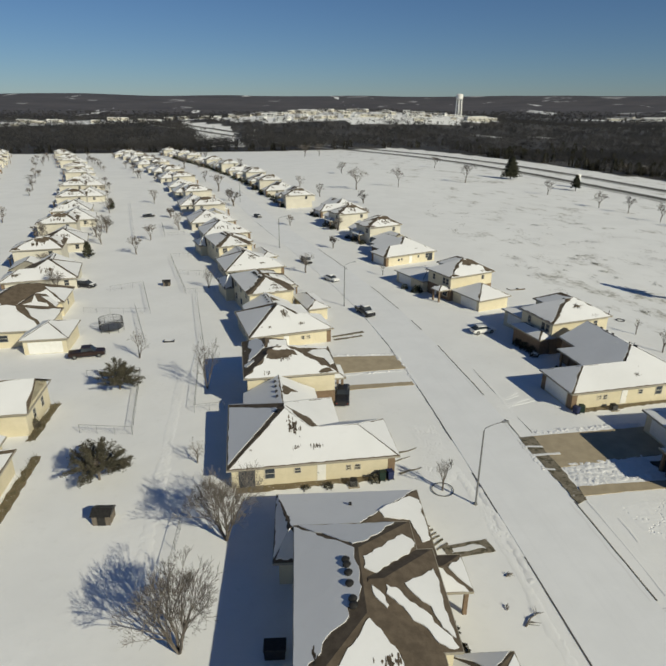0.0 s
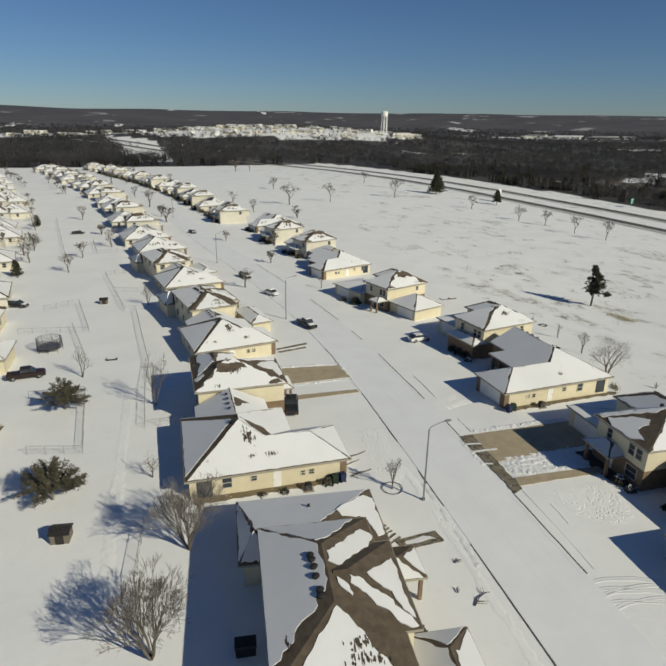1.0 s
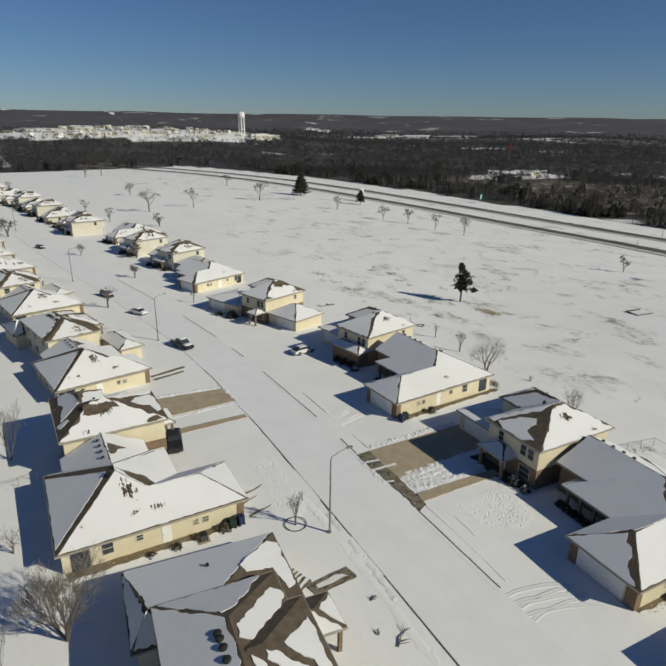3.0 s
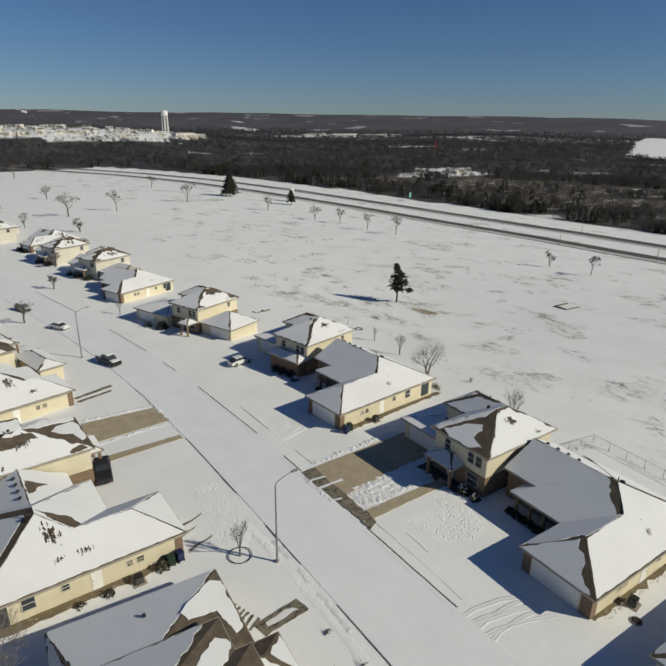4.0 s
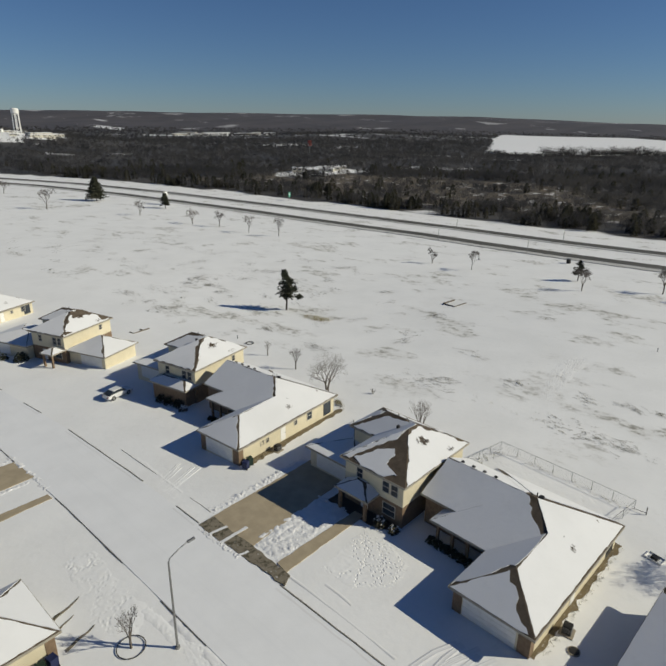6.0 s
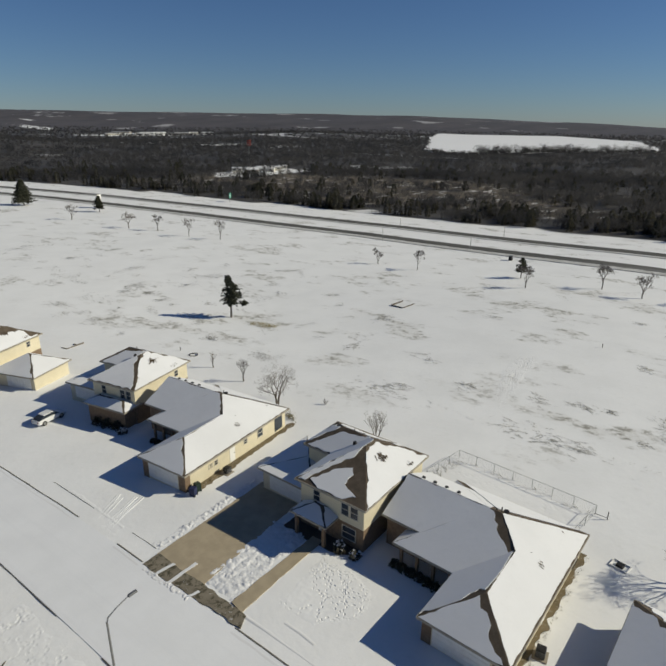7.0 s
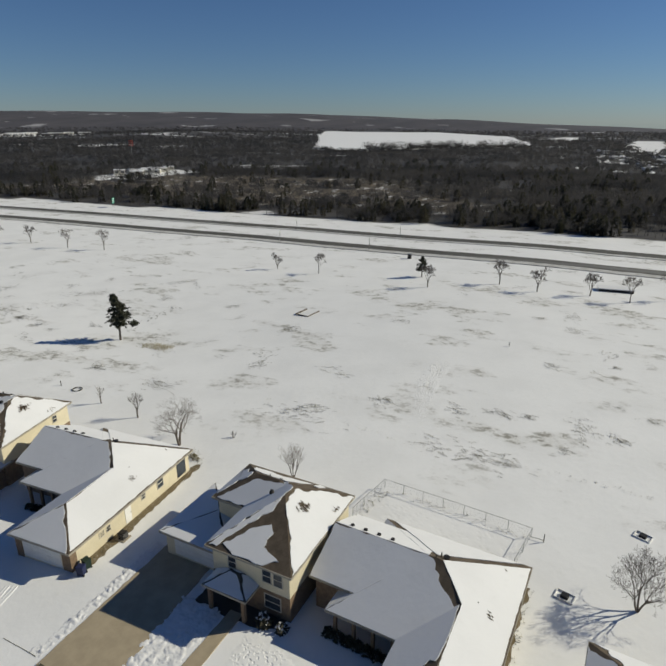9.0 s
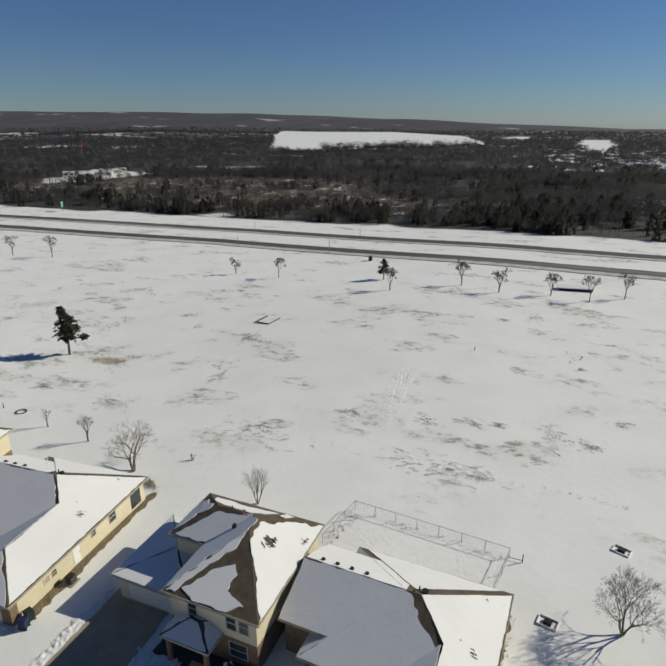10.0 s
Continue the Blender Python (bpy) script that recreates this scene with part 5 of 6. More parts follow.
# rust-coloured weeds caught along the yard fence
def weeds(points, n, h, name="dry_weeds", label="dry weeds and twigs caught in snow", mat=None, wide=0.5):
    s = Shape()
    for i in range(n):
        t = rng.random() * (len(points) - 1)
        k = int(t)
        xa, ya = points[k]
        xb, yb = points[min(k + 1, len(points) - 1)]
        x, y = xa + (xb - xa) * (t - k) + rng.uniform(-wide, wide), ya + (yb - ya) * (t - k) + rng.uniform(-wide, wide)
        z = ground_z(x, y)
        for _ in range(4):
            a, l = rng.uniform(0, 6.28), h * rng.uniform(0.4, 1.2)
            s.poly((x - 0.02, y, z), (x + 0.02, y, z), (x + 0.6 * l * math.cos(a), y + 0.6 * l * math.sin(a), z + l * 0.8))
    single(name, s, mat or SHRUB, label, "weeds", kind="stuff")


weeds([(57.5, 20.5), (63.6, 19.4), (62.2, 3.2)], 130, 0.4)
weeds([(36.2, 2.0), (55.0, 1.8)], 120, 0.35)
weeds([(38.5, 41.5), (58.6, 43.6)], 120, 0.35)
weeds([(58.8, 44.2), (60.0, 46.4), (59.3, 45.0)], 60, 0.9)
weeds([(77.4, 32.6), (75.6, 20.4), (76.2, 9.4), (77.0, -2.0), (76.8, -9.0)], 110, 0.22, label="thin line of dead grass along a ditch")
weeds([(93.8, 88.4), (95.6, 85.8), (94.2, 84.0), (96.4, 82.4)], 420, 0.5, label="patch of tawny grass standing out of snow", mat=STRAW, wide=1.5)
for hx, y0, y1 in ((-32.9, 43.4, 53.6), (-30.9, 23.0, 39.6)):
    patch("soil_strip", [(hx - 0.7, y0), (hx + 0.5, y0), (hx + 0.5, y1), (hx - 0.7, y1)], 0.05, SOILMIX, "bare soil along the house wall", "soil", 0.3, 0.5)
    weeds([(hx, y0), (hx, (y0 + y1) / 2), (hx, y1)], 150, 0.7, label="dry hedge plants along the house wall")


# --- vehicles ---
def wheel(ob, x, y, r=0.34, w=0.22):
    s = Shape().tube([(x, y - w / 2, r), (x, y + w / 2, r)], [r, r], 16)
    wh = part("tyre", s, TYRE, ob)
    part("rim", Shape().tube([(x, y - w / 2 - 0.01, r), (x, y + w / 2 + 0.01, r)], [r * 0.6, r * 0.6], 12), GREY_METAL, wh)


def loft(sections):
    """Closed cross-sections, one after another along x: each (x, [(y, z), ...])."""
    s = Shape()
    n = len(sections[0][1])
    for x, ring in sections:
        s.v += [(x, y, z) for y, z in ring]
    for i in range(len(sections) - 1):
        for k in range(n):
            a, b = i * n + k, i * n + (k + 1) % n
            s.f.append((a, b, b + n, a + n))
    s.f.append(tuple(reversed(range(n))))
    s.f.append(tuple((len(sections) - 1) * n + k for k in range(n)))
    return s.flip()


def hull(w, z0, z1, r=0.12):
    return [(-w, z0 + r), (-w + r, z0), (w - r, z0), (w, z0 + r), (w, z1 - r), (w - r, z1), (-w + r, z1), (-w, z1 - r)]


def car(x, y, yaw, paint, label, kind="sedan", snowy=True, group="parked cars"):
    ob = thing("pickup_truck" if kind == "pickup" else "car", x, y, None, yaw, label, "pickup truck" if kind == "pickup" else "car", group, dz=0.04)
    L, w = (5.7, 0.98) if kind == "pickup" else (4.7, 0.9)
    f, b = L / 2, -L / 2
    if kind == "pickup":
        secs = [(b, hull(w - 0.05, 0.45, 1.05)), (b + 0.1, hull(w, 0.38, 1.1)), (f - 1.3, hull(w, 0.36, 1.12)), (f - 0.2, hull(w - 0.04, 0.38, 1.02)), (f, hull(w - 0.14, 0.45, 0.9))]
        cab = [(-0.85, hull(w - 0.1, 1.08, 1.12, 0.01)), (-0.75, hull(w - 0.2, 1.08, 1.78, 0.1)), (0.75, hull(w - 0.2, 1.08, 1.8, 0.1)), (1.45, hull(w - 0.12, 1.08, 1.14, 0.01))]
    else:
        top = {"suv": 1.7, "hatch": 1.5}.get(kind, 1.42)
        back = b + {"suv": 0.15, "hatch": 0.2}.get(kind, 0.9)
        secs = [(b, hull(w - 0.12, 0.42, 0.85)), (b + 0.15, hull(w - 0.02, 0.32, 0.98)), (-0.3, hull(w, 0.28, 1.0)), (f - 1.0, hull(w, 0.3, 0.92)), (f - 0.15, hull(w - 0.06, 0.34, 0.8)), (f, hull(w - 0.2, 0.42, 0.66))]
        cab = [(back, hull(w - 0.08, 0.94, 0.99, 0.01)), (back + (0.95 if kind == "hatch" else 0.45), hull(w - 0.2, 0.94, top - 0.03, 0.1)), (0.35, hull(w - 0.2, 0.94, top, 0.1)), (1.25, hull(w - 0.1, 0.9, 0.96, 0.01))]
    part("body", loft(secs), paint, ob, soft=False)
    part("cabin_glass", loft(cab), GLASS, ob, "dark car windows")
    xr0, xr1 = cab[1][0], cab[2][0]
    tz = cab[2][1][5][1]
    part("roof", Shape().box(xr0 - 0.05, xr1 + 0.05, -w + 0.24, w - 0.24, tz - 0.03, tz + 0.03, 0.03), paint, ob)
    if snowy:
        s = Shape().box(xr0, xr1, -w + 0.28, w - 0.28, tz + 0.03, tz + 0.14, 0.08)
        if kind == "pickup":
            s.box(b + 0.08, -0.95, -w + 0.06, w - 0.06, 1.1, 1.24, 0.06)
            s.box(1.5, f - 0.25, -w + 0.12, w - 0.12, 1.06, 1.2, 0.07)
        else:
            s.box(f - 1.15, f - 0.3, -w + 0.2, w - 0.2, 0.86, 0.98, 0.07)
        part("snow_cover", s, SNOW, ob, "snow on the roof")
    for dx in (f - 0.9, b + 0.95):
        for sy in (-1, 1):
            wheel(ob, dx, sy * (w - 0.1), 0.38 if kind != "sedan" else 0.33)
    for sy in (-1, 1):
        part("headlight", Shape().box(f - 0.14, f - 0.02, sy * (w - 0.36) - 0.16, sy * (w - 0.36) + 0.16, 0.6, 0.76, 0.02), WHITE, ob)
        part("tail_light", Shape().box(b - 0.01, b + 0.1, sy * (w - 0.25) - 0.1, sy * (w - 0.25) + 0.1, 0.66, 0.9, 0.02), RED_PAINT, ob)
    part("bumper", Shape().box(f - 0.12, f + 0.03, -w + 0.2, w - 0.2, 0.36, 0.5, 0.02), DARK, ob)


car(17.4, 87.3, -72, CAR_DARK, "dark pickup truck with snow on bed and roof, at the kerb", "pickup")
car(14.0, 113.8, -60, CAR_WHITE, "white car under snow parked on the street")
car(37.2, 73.6, 10, CAR_WHITE, "white hatchback car with dark windows in a front drive", "hatch", False)
car(9.6, 133.0, -70, CAR_DARK, "dark car under snow beside a bare tree", "suv")
car(-2.6, 209.0, -70, CAR_DARK, "dark car on a far street")
car(31.0, 205.0, 20, CAR_WHITE, "white car beside the far street")
car(-33.2, 71.2, 8, CAR_RED, "dark maroon pickup truck on a snowy drive", "pickup", False)
car(-44.6, 116.0, -20, CAR_DARK, "dark car with snow on top in a far drive", "suv")
car(-62.0, 172.0, 15, CAR_DARK, "dark car in front of a far garage")
car(-45.5, 215.0, 5, CAR_DARK, "dark car beside far houses")
car(6.9, 49.6, 80, CAR_DARK, "dark pickup truck close to the house wall", "pickup", False)


# --- yard things ---
def wheelie_bin(x, y, mat, label, yaw=0):
    ob = thing("wheelie_bin", x, y, None, yaw, label, "bin", "wheelie bins")
    part("bin_body", Shape().box(-0.3, 0.3, -0.32, 0.32, 0.08, 1.0, -0.04), mat, ob)
    part("lid", Shape().box(-0.36, 0.36, -0.38, 0.4, 1.0, 1.08, 0.03), mat, ob)
    for s in (-0.28, 0.28):
        part("wheel", Shape().tube([(s - 0.04, -0.32, 0.12), (s + 0.04, -0.32, 0.12)], [0.12, 0.12], 10), TYRE, ob)


wheelie_bin(9.1, 29.6, BLUE_BIN, "blue wheelie bin by the garage wall", 10)
wheelie_bin(8.2, 29.5, GREEN_BIN, "green wheelie bin by the garage wall", -5)
wheelie_bin(37.5, 41.0, BLUE_BIN, "blue wheelie bin by the garage corner", 20)
wheelie_bin(38.4, 41.3, GREEN_BIN, "green wheelie bin by the garage corner", -10)


def air_conditioner(x, y, yaw=0):
    ob = thing("air_conditioner", x, y, None, yaw, "dark outdoor air conditioner on a concrete pad", "air conditioner", "air conditioners")
    part("pad", Shape().box(-0.6, 0.6, -0.6, 0.6, -0.1, 0.1), CONCRETE, ob)
    part("casing", Shape().box(-0.38, 0.38, -0.38, 0.38, 0.1, 0.85, 0.02), DARK, ob)
    part("fan_grille", Shape().disc(0, 0, 0.85, 0.89, 0.31, 16), DARK, ob)
    for k in range(5):
        part("louvre", Shape().box(-0.39, 0.39, -0.39, 0.39, 0.18 + 0.13 * k, 0.21 + 0.13 * k), GREY_METAL, ob)


air_conditioner(4.9, 28.9)
air_conditioner(40.4, 1.4, 8)
air_conditioner(43.2, 41.4, 5)
ob = thing("manhole_cover", 38.9, 0.2, None, 0, "round dark manhole cover in the snow", "manhole cover", dz=0.05)
part("rim", Shape().disc(0, 0, -0.05, 0.05, 0.5, 18), CONCRETE, ob)
part("lid", Shape().disc(0, 0, 0.03, 0.07, 0.42, 18), DARK, ob)


def clump_bush(x, y, r, label, n=70, snow=True, mat=None, name="bush"):
    ob = thing(name, x, y, None, 0, label, "bush", "front yard bushes")
    leaf, cap = Shape(), Shape()
    for i in range(n):
        a, q, z = rng.uniform(0, 6.28), r * math.sqrt(rng.random()), rng.random()
        px, py, pz = q * math.cos(a), q * math.sin(a), z * r * 1.3 * math.sqrt(max(0.05, 1 - (q / r) ** 2))
        d = Vector((rng.uniform(-1, 1), rng.uniform(-1, 1), rng.uniform(0, 1))).normalized() * (0.16 + 0.14 * r)
        e = d.orthogonal().normalized() * (0.06 + 0.08 * r)
        (cap if snow and pz > r * 0.6 and rng.random() < 0.5 else leaf).poly((px + e.x, py + e.y, pz + e.z), (px - e.x, py - e.y, pz - e.z), (px + d.x, py + d.y, pz + d.z))
    part("foliage", leaf, mat or DRYLEAF, ob)
    if cap.f:
        part("snow_clumps", cap, SNOW, ob)


for i in range(36):
    by = 236.0 + 8.8 * i + rng.uniform(-3, 3)
    clump_bush(road_at(by)[0] + rng.uniform(13.4, 14.6), by, rng.uniform(1.4, 2.3), "dark evergreen shrub in a shaded front yard", 260, False, NEEDLE)
for bx, by, br in ((29.6, 155.6, 1.1), (27.9, 160.2, 1.4), (26.4, 164.6, 1.0), (23.6, 181.4, 1.2), (22.0, 186.4, 1.5), (20.6, 207.0, 1.1), (19.6, 211.0, 1.3)):
    clump_bush(bx, by, br, "dark evergreen shrub against a shaded house front", 260, False, NEEDLE)
for i in range(7):
    clump_bush(41.5 + 0.06 * i, 10.7 + 0.9 * i, 0.55, "dark low shrub in the shade of the porch", 150, False, NEEDLE)
    # row added to hide and darken the other house's porch recess
    clump_bush(43.0 - 0.08 * i, 50.4 + 0.85 * i, 0.5, "dark low shrub in the shade of the porch", 150, False, NEEDLE)
clump_bush(40.3, 21.6, 0.8, "clipped bush dusted with snow by the front wall", 160)
clump_bush(40.4, 19.9, 0.6, "small bush capped with snow by the front wall", 120)
clump_bush(2.2, 28.9, 0.5, "dry bush against the sunny wall", 90, False)
clump_bush(-0.2, 28.9, 0.4, "dry bush against the sunny wall", 60, False)
clump_bush(7.3, 29.3, 0.7, "dark bush by the garage corner", 110, False)
for bx, by, br in ((41.9, 63.0, 0.9), (41.5, 64.9, 1.0), (41.1, 66.8, 0.9)):
    clump_bush(bx, by, br, "dark evergreen shrub against a shaded porch", 220, False, NEEDLE)
clump_bush(41.5, 61.2, 0.7, "bush dusted with snow by the front wall", 120)
clump_bush(32.4, 101.6, 1.3, "dark evergreen bush in the shaded front yard", 260, False, NEEDLE)
clump_bush(30.3, 104.8, 0.9, "dark evergreen bush in the shaded front yard", 160, False, NEEDLE)
clump_bush(9.4, 7.6, 0.6, "dry shrub beside the porch", 110, False)
clump_bush(9.3, 9.3, 0.6, "dry shrub beside the porch", 110, False)


def trampoline(x, y):
    ob = thing("trampoline", x, y, None, 0, "round trampoline with a sagging safety net", "trampoline")
    R, n = 2.2, 8
    ring = [(R * math.cos(2 * math.pi * i / 20), R * math.sin(2 * math.pi * i / 20), 0.8) for i in range(21)]
    part("ring", Shape().tube(ring, [0.07] * 21, 6, False), DARK, ob)
    part("mat", Shape().disc(0, 0, 0.76, 0.8, R - 0.25, 20), GREY_METAL, ob, "grey jumping mat")
    top = [(p[0] * 0.98, p[1] * 0.98, 2.5) for p in ring]
    part("net_rail", Shape().tube(top, [0.03] * 21, 5, False), DARK, ob)
    for i in range(n):
        a = 2 * math.pi * i / n
        part("post", Shape().tube([(R * math.cos(a), R * math.sin(a), 0), (R * math.cos(a), R * math.sin(a), 2.5)], [0.04, 0.04], 6), DARK, ob)
    net = Shape()
    for k in range(64):
        a = 2 * math.pi * k / 64
        b = a + 0.25
        for q in (b, a - 0.25):
            net.tube([(R * math.cos(a), R * math.sin(a), 0.8), (R * 0.98 * math.cos(q), R * 0.98 * math.sin(q), 2.5)], [0.012, 0.012], 3, False)
    part("net", net, DARK, ob)


trampoline(-32.0, 84.2)


def garden_shed(x, y, w, d, h, label, yaw=0):
    ob = thing("garden_shed", x, y, None, yaw, label, "shed")
    part("wall", Shape().box(0, w, 0, d, -0.1, h), WOODEN, ob)
    s = Shape()
    a, b = (-0.15, w + 0.15), (-0.15, d + 0.15)
    s.poly((a[0], b[0], h), (a[1], b[0], h), (a[1], d / 2, h + 0.45), (a[0], d / 2, h + 0.45))
    s.poly((a[1], b[1], h), (a[0], b[1], h), (a[0], d / 2, h + 0.45), (a[1], d / 2, h + 0.45))
    s.poly((a[0], b[0], h), (a[0], d / 2, h + 0.45), (a[0], b[1], h)).poly((a[1], b[0], h), (a[1], b[1], h), (a[1], d / 2, h + 0.45))
    part("roof", s, DARK, ob, "dark bare roof")
    part("door", Shape().box(w * 0.3, w * 0.75, -0.04, 0.0, 0, h * 0.9), DARK, ob)


garden_shed(-21.4, 25.9, 1.7, 1.6, 1.1, "small dark dog kennel with a pitched roof", -6)
garden_shed(-26.6, 114.2, 1.6, 1.4, 1.0, "small dark backyard hutch")

ob = thing("planter_ring", 14.2, 26.8, None, 0, "dark edging ring round a young street tree", "planter ring")
ring = [(1.15 * math.cos(2 * math.pi * i / 28), 1.15 * math.sin(2 * math.pi * i / 28), 0.09) for i in range(29)]
part("edging", Shape().tube(ring, [0.045] * 29, 6, False), DARK, ob)
ob = thing("sandbox", -20.5, 76.1, None, 0, "shallow plastic tub drifted full of snow", "tub")
part("rim", Shape().box(-0.9, 0.9, -0.06, 0.0, 0, 0.28).box(-0.9, -0.84, 0, 0.9, 0, 0.28).box(0.84, 0.9, 0, 0.9, 0, 0.28), DARK, ob)
for bx, by, yaw, dark in ((55.4, -1.4, -12, True), (68.2, -7.9, -20, True)):
    ob = thing("utility_box", bx, by, None, yaw, "pale utility vault with a dark lid in the snow", "utility box", "utility vaults")
    part("kerb_frame", Shape().box(-0.6, 0.6, -0.85, -0.77, -0.1, 0.16).box(-0.6, 0.6, 0.77, 0.85, -0.1, 0.16).box(-0.6, -0.53, -0.77, 0.77, -0.1, 0.16).box(0.53, 0.6, -0.77, 0.77, -0.1, 0.16), WHITE, ob)
    part("lid", Shape().box(-0.3, 0.3, -0.35, 0.35, 0.0, 0.3, 0.03), DARK, ob)
ob = thing("marker_post", 62.4, 1.4, None, 0, "short steel post beside the fence", "post")
part("post", Shape().tube([(0, 0, 0), (0, 0, 1.0)], [0.05, 0.05], 6), DARK, ob)
part("crossbar", Shape().tube([(0, 0, 0.25), (0, 1.4, 0.2)], [0.03, 0.03], 5), DARK, ob)
for mx, my in ((69.7, 84.1), (66.5, 44.2), (124.4, 16.5)):
    ob = thing("marker_post", mx, my, None, 0, "short stub post at the field edge", "post")
    part("post", Shape().tube([(0, 0, 0), (0, 0, 0.9)], [0.07, 0.07], 6), DARK, ob)
ob = thing("sunken_frame", 130.2, 67.8, None, -5, "square timber border half buried in field snow", "border")
for q in ((-2.6, 2.6, -2.0, -1.8), (-2.6, 2.6, 1.8, 2.0), (-2.6, -2.4, -1.8, 1.8)):
    part("timber", Shape().box(q[0], q[1], q[2], q[3], 0, 0.3), BARK, ob)
ob = thing("tyre_planter", 69.6, 79.9, None, 0, "dark ring lying in the snow", "planter")
part("ring", Shape().tube([(0.8 * math.cos(k * 0.45), 0.8 * math.sin(k * 0.45), 0.1) for k in range(15)], [0.1] * 15, 6, False), DARK, ob)


ob = thing("skip_bin", -4.4, 9.3, None, -5, "dark open rubbish box in the side yard shade", "bin")
part("bin_body", Shape().box(-0.75, 0.75, -0.5, 0.5, 0, 0.95, -0.05), DARK, ob)
part("lid", Shape().box(-0.85, 0.85, -0.58, 0.58, 0.95, 1.05, 0.04), DARK, ob)


def fallen_branch(x, y, l, yaw, seed, label):
    r = random.Random(seed)
    ob = thing("fallen_branch", x, y, None, yaw, label, "branch", "fallen branches", dz=0.04)
    stem = Shape()
    stem.tube([(-l / 2, 0, 0.04), (0, 0.08 * l, 0.1), (l / 2, 0, 0.05)], [0.07, 0.06, 0.03], 5)
    for k in range(7):
        t = r.uniform(-0.4, 0.45) * l
        s = r.choice((-1, 1))
        part("twig", Shape().tube([(t, 0.03, 0.06), (t + 0.25 * l, s * r.uniform(0.15, 0.4) * l, r.uniform(0.05, 0.3))], [0.035, 0.012], 4), BARK, ob)
    part("stem", stem, BARK, ob)


fallen_branch(16.2, 14.3, 0.8, 20, 1, "short broken branch lying on snow")
fallen_branch(16.0, 9.6, 1.9, 35, 2, "forked broken branch lying on snow")
fallen_branch(14.5, 11.0, 0.5, 80, 3, "short broken branch lying on snow")
ob = thing("garden_edging", 57.3, 102.0, None, 10, "low dark garden edging in the snow", "edging")
for q in ((-2.1, 2.1, -0.1, 0.1), (-2.1, -1.9, 0.1, 1.5), (0.4, 0.6, 0.1, 1.1)):
    part("timber", Shape().box(q[0], q[1], q[2], q[3], -0.05, 0.22), WOODEN, ob)


# --- bare trees ---
def bare_tree(x, y, h, spread, label, stems=1, seed=0, levels=4, name="tree", group="bare trees", twigs=1.0, lean=0.0, crown_low=0.3, wide=None, thin=0.006, stout=0.018):
    """Tapered trunk, limbs and fine twigs, forked again and again."""
    r = random.Random(seed)
    ob = thing(name, x, y, None, r.uniform(0, 360), label, "tree", group)
    wood, fine = Shape(), Shape()

    def grow(p, d, length, rad, level):
        q = p + d * length * 0.5 + Vector((r.uniform(-1, 1), r.uniform(-1, 1), 0)) * length * 0.05
        e = q + (d + Vector((r.uniform(-0.15, 0.15), r.uniform(-0.15, 0.15), 0.06))).normalized() * length * 0.5
        s = wood if level < 2 else fine
        s.tube([p, q, e], [rad, rad * 0.8, rad * 0.55], 6 if level == 0 else (4 if level < 2 else 3), False)
        if level >= levels:
            return
        n = (4 if level == 0 else 3) if level < levels - 1 else max(2, round(4 * twigs))
        for i in range(n):
            a = 2 * math.pi * (i + r.random() * 0.6) / n
            side = d.orthogonal().normalized()
            side.rotate(Matrix.Rotation(a, 3, d).to_quaternion())
            w = spread * r.uniform(0.5, 1.15)
            nd = (d + side * w + Vector((0, 0, 0.15))).normalized()
            t = r.uniform(0.3 if level == 0 and stems == 1 else 0.5, 1.0)
            at = p.lerp(e, t)
            grow(at, nd, length * r.uniform(0.55, 0.8), max(rad * 0.46, thin), level + 1)

    for k in range(stems):
        a = 2 * math.pi * k / stems + r.random()
        d = Vector((0, 0, 1)) if stems == 1 else Vector((0.42 * math.cos(a), 0.42 * math.sin(a), 1)).normalized()
        d = (d + Vector((lean, 0, 0))).normalized()
        grow(Vector((0, 0, -0.15)), d, h * (crown_low if stems == 1 else 0.32), h * (stout if stems < 3 else 0.012) + 0.02, 0)
    top = max(v[2] for v in fine.v)
    reach = sorted(math.hypot(v[0], v[1]) for v in fine.v)[int(len(fine.v) * 0.97)]
    sz, sx = h / top, (wide or 0.38 * h) / reach
    for s in (wood, fine):
        s.map(lambda v: Vector((v.x * sx, v.y * sx, v.z * sz if v.z > 0 else v.z)))
    part("trunk", wood, BARK, ob)
    part("crown", fine, TWIG, ob, "bare grey twigs")
    return ob


bare_tree(-8.4, 22.1, 8.2, 0.55, "spreading leafless tree with many stems in the backyard", 6, 1, 6, twigs=0.6, wide=3.6, thin=0.011)
bare_tree(-11.5, 10.4, 8.2, 0.55, "spreading leafless tree with many stems in the backyard", 6, 2, 6, twigs=0.6, wide=3.6, thin=0.011)
bare_tree(14.2, 26.8, 4.0, 0.4, "young leafless street tree in a round bed", 1, 3, 5, wide=1.0)
bare_tree(-12.2, 35.7, 3.4, 0.9, "small leafless tree leaning behind the house", 2, 4, 4)
bare_tree(-12.4, 55.6, 8.2, 0.6, "leafless tree behind the houses", 3, 5, 5, wide=2.4)
bare_tree(-24.4, 69.3, 5.5, 0.8, "leafless tree beside the trampoline", 2, 6, 4)
bare_tree(-15.7, 111.2, 5.5, 0.7, "leafless tree behind the houses", 3, 7, 4)
bare_tree(8.4, 122.5, 5.6, 0.5, "rounded leafless street tree", 1, 8, 5, wide=2.6)
bare_tree(61.4, 49.6, 7.6, 0.85, "broad leafless tree behind the house", 2, 9, 6, twigs=0.6, wide=4.0)
bare_tree(65.7, 61.7, 4.6, 0.5, "slim leafless tree behind the house", 1, 10, 5, wide=1.2)
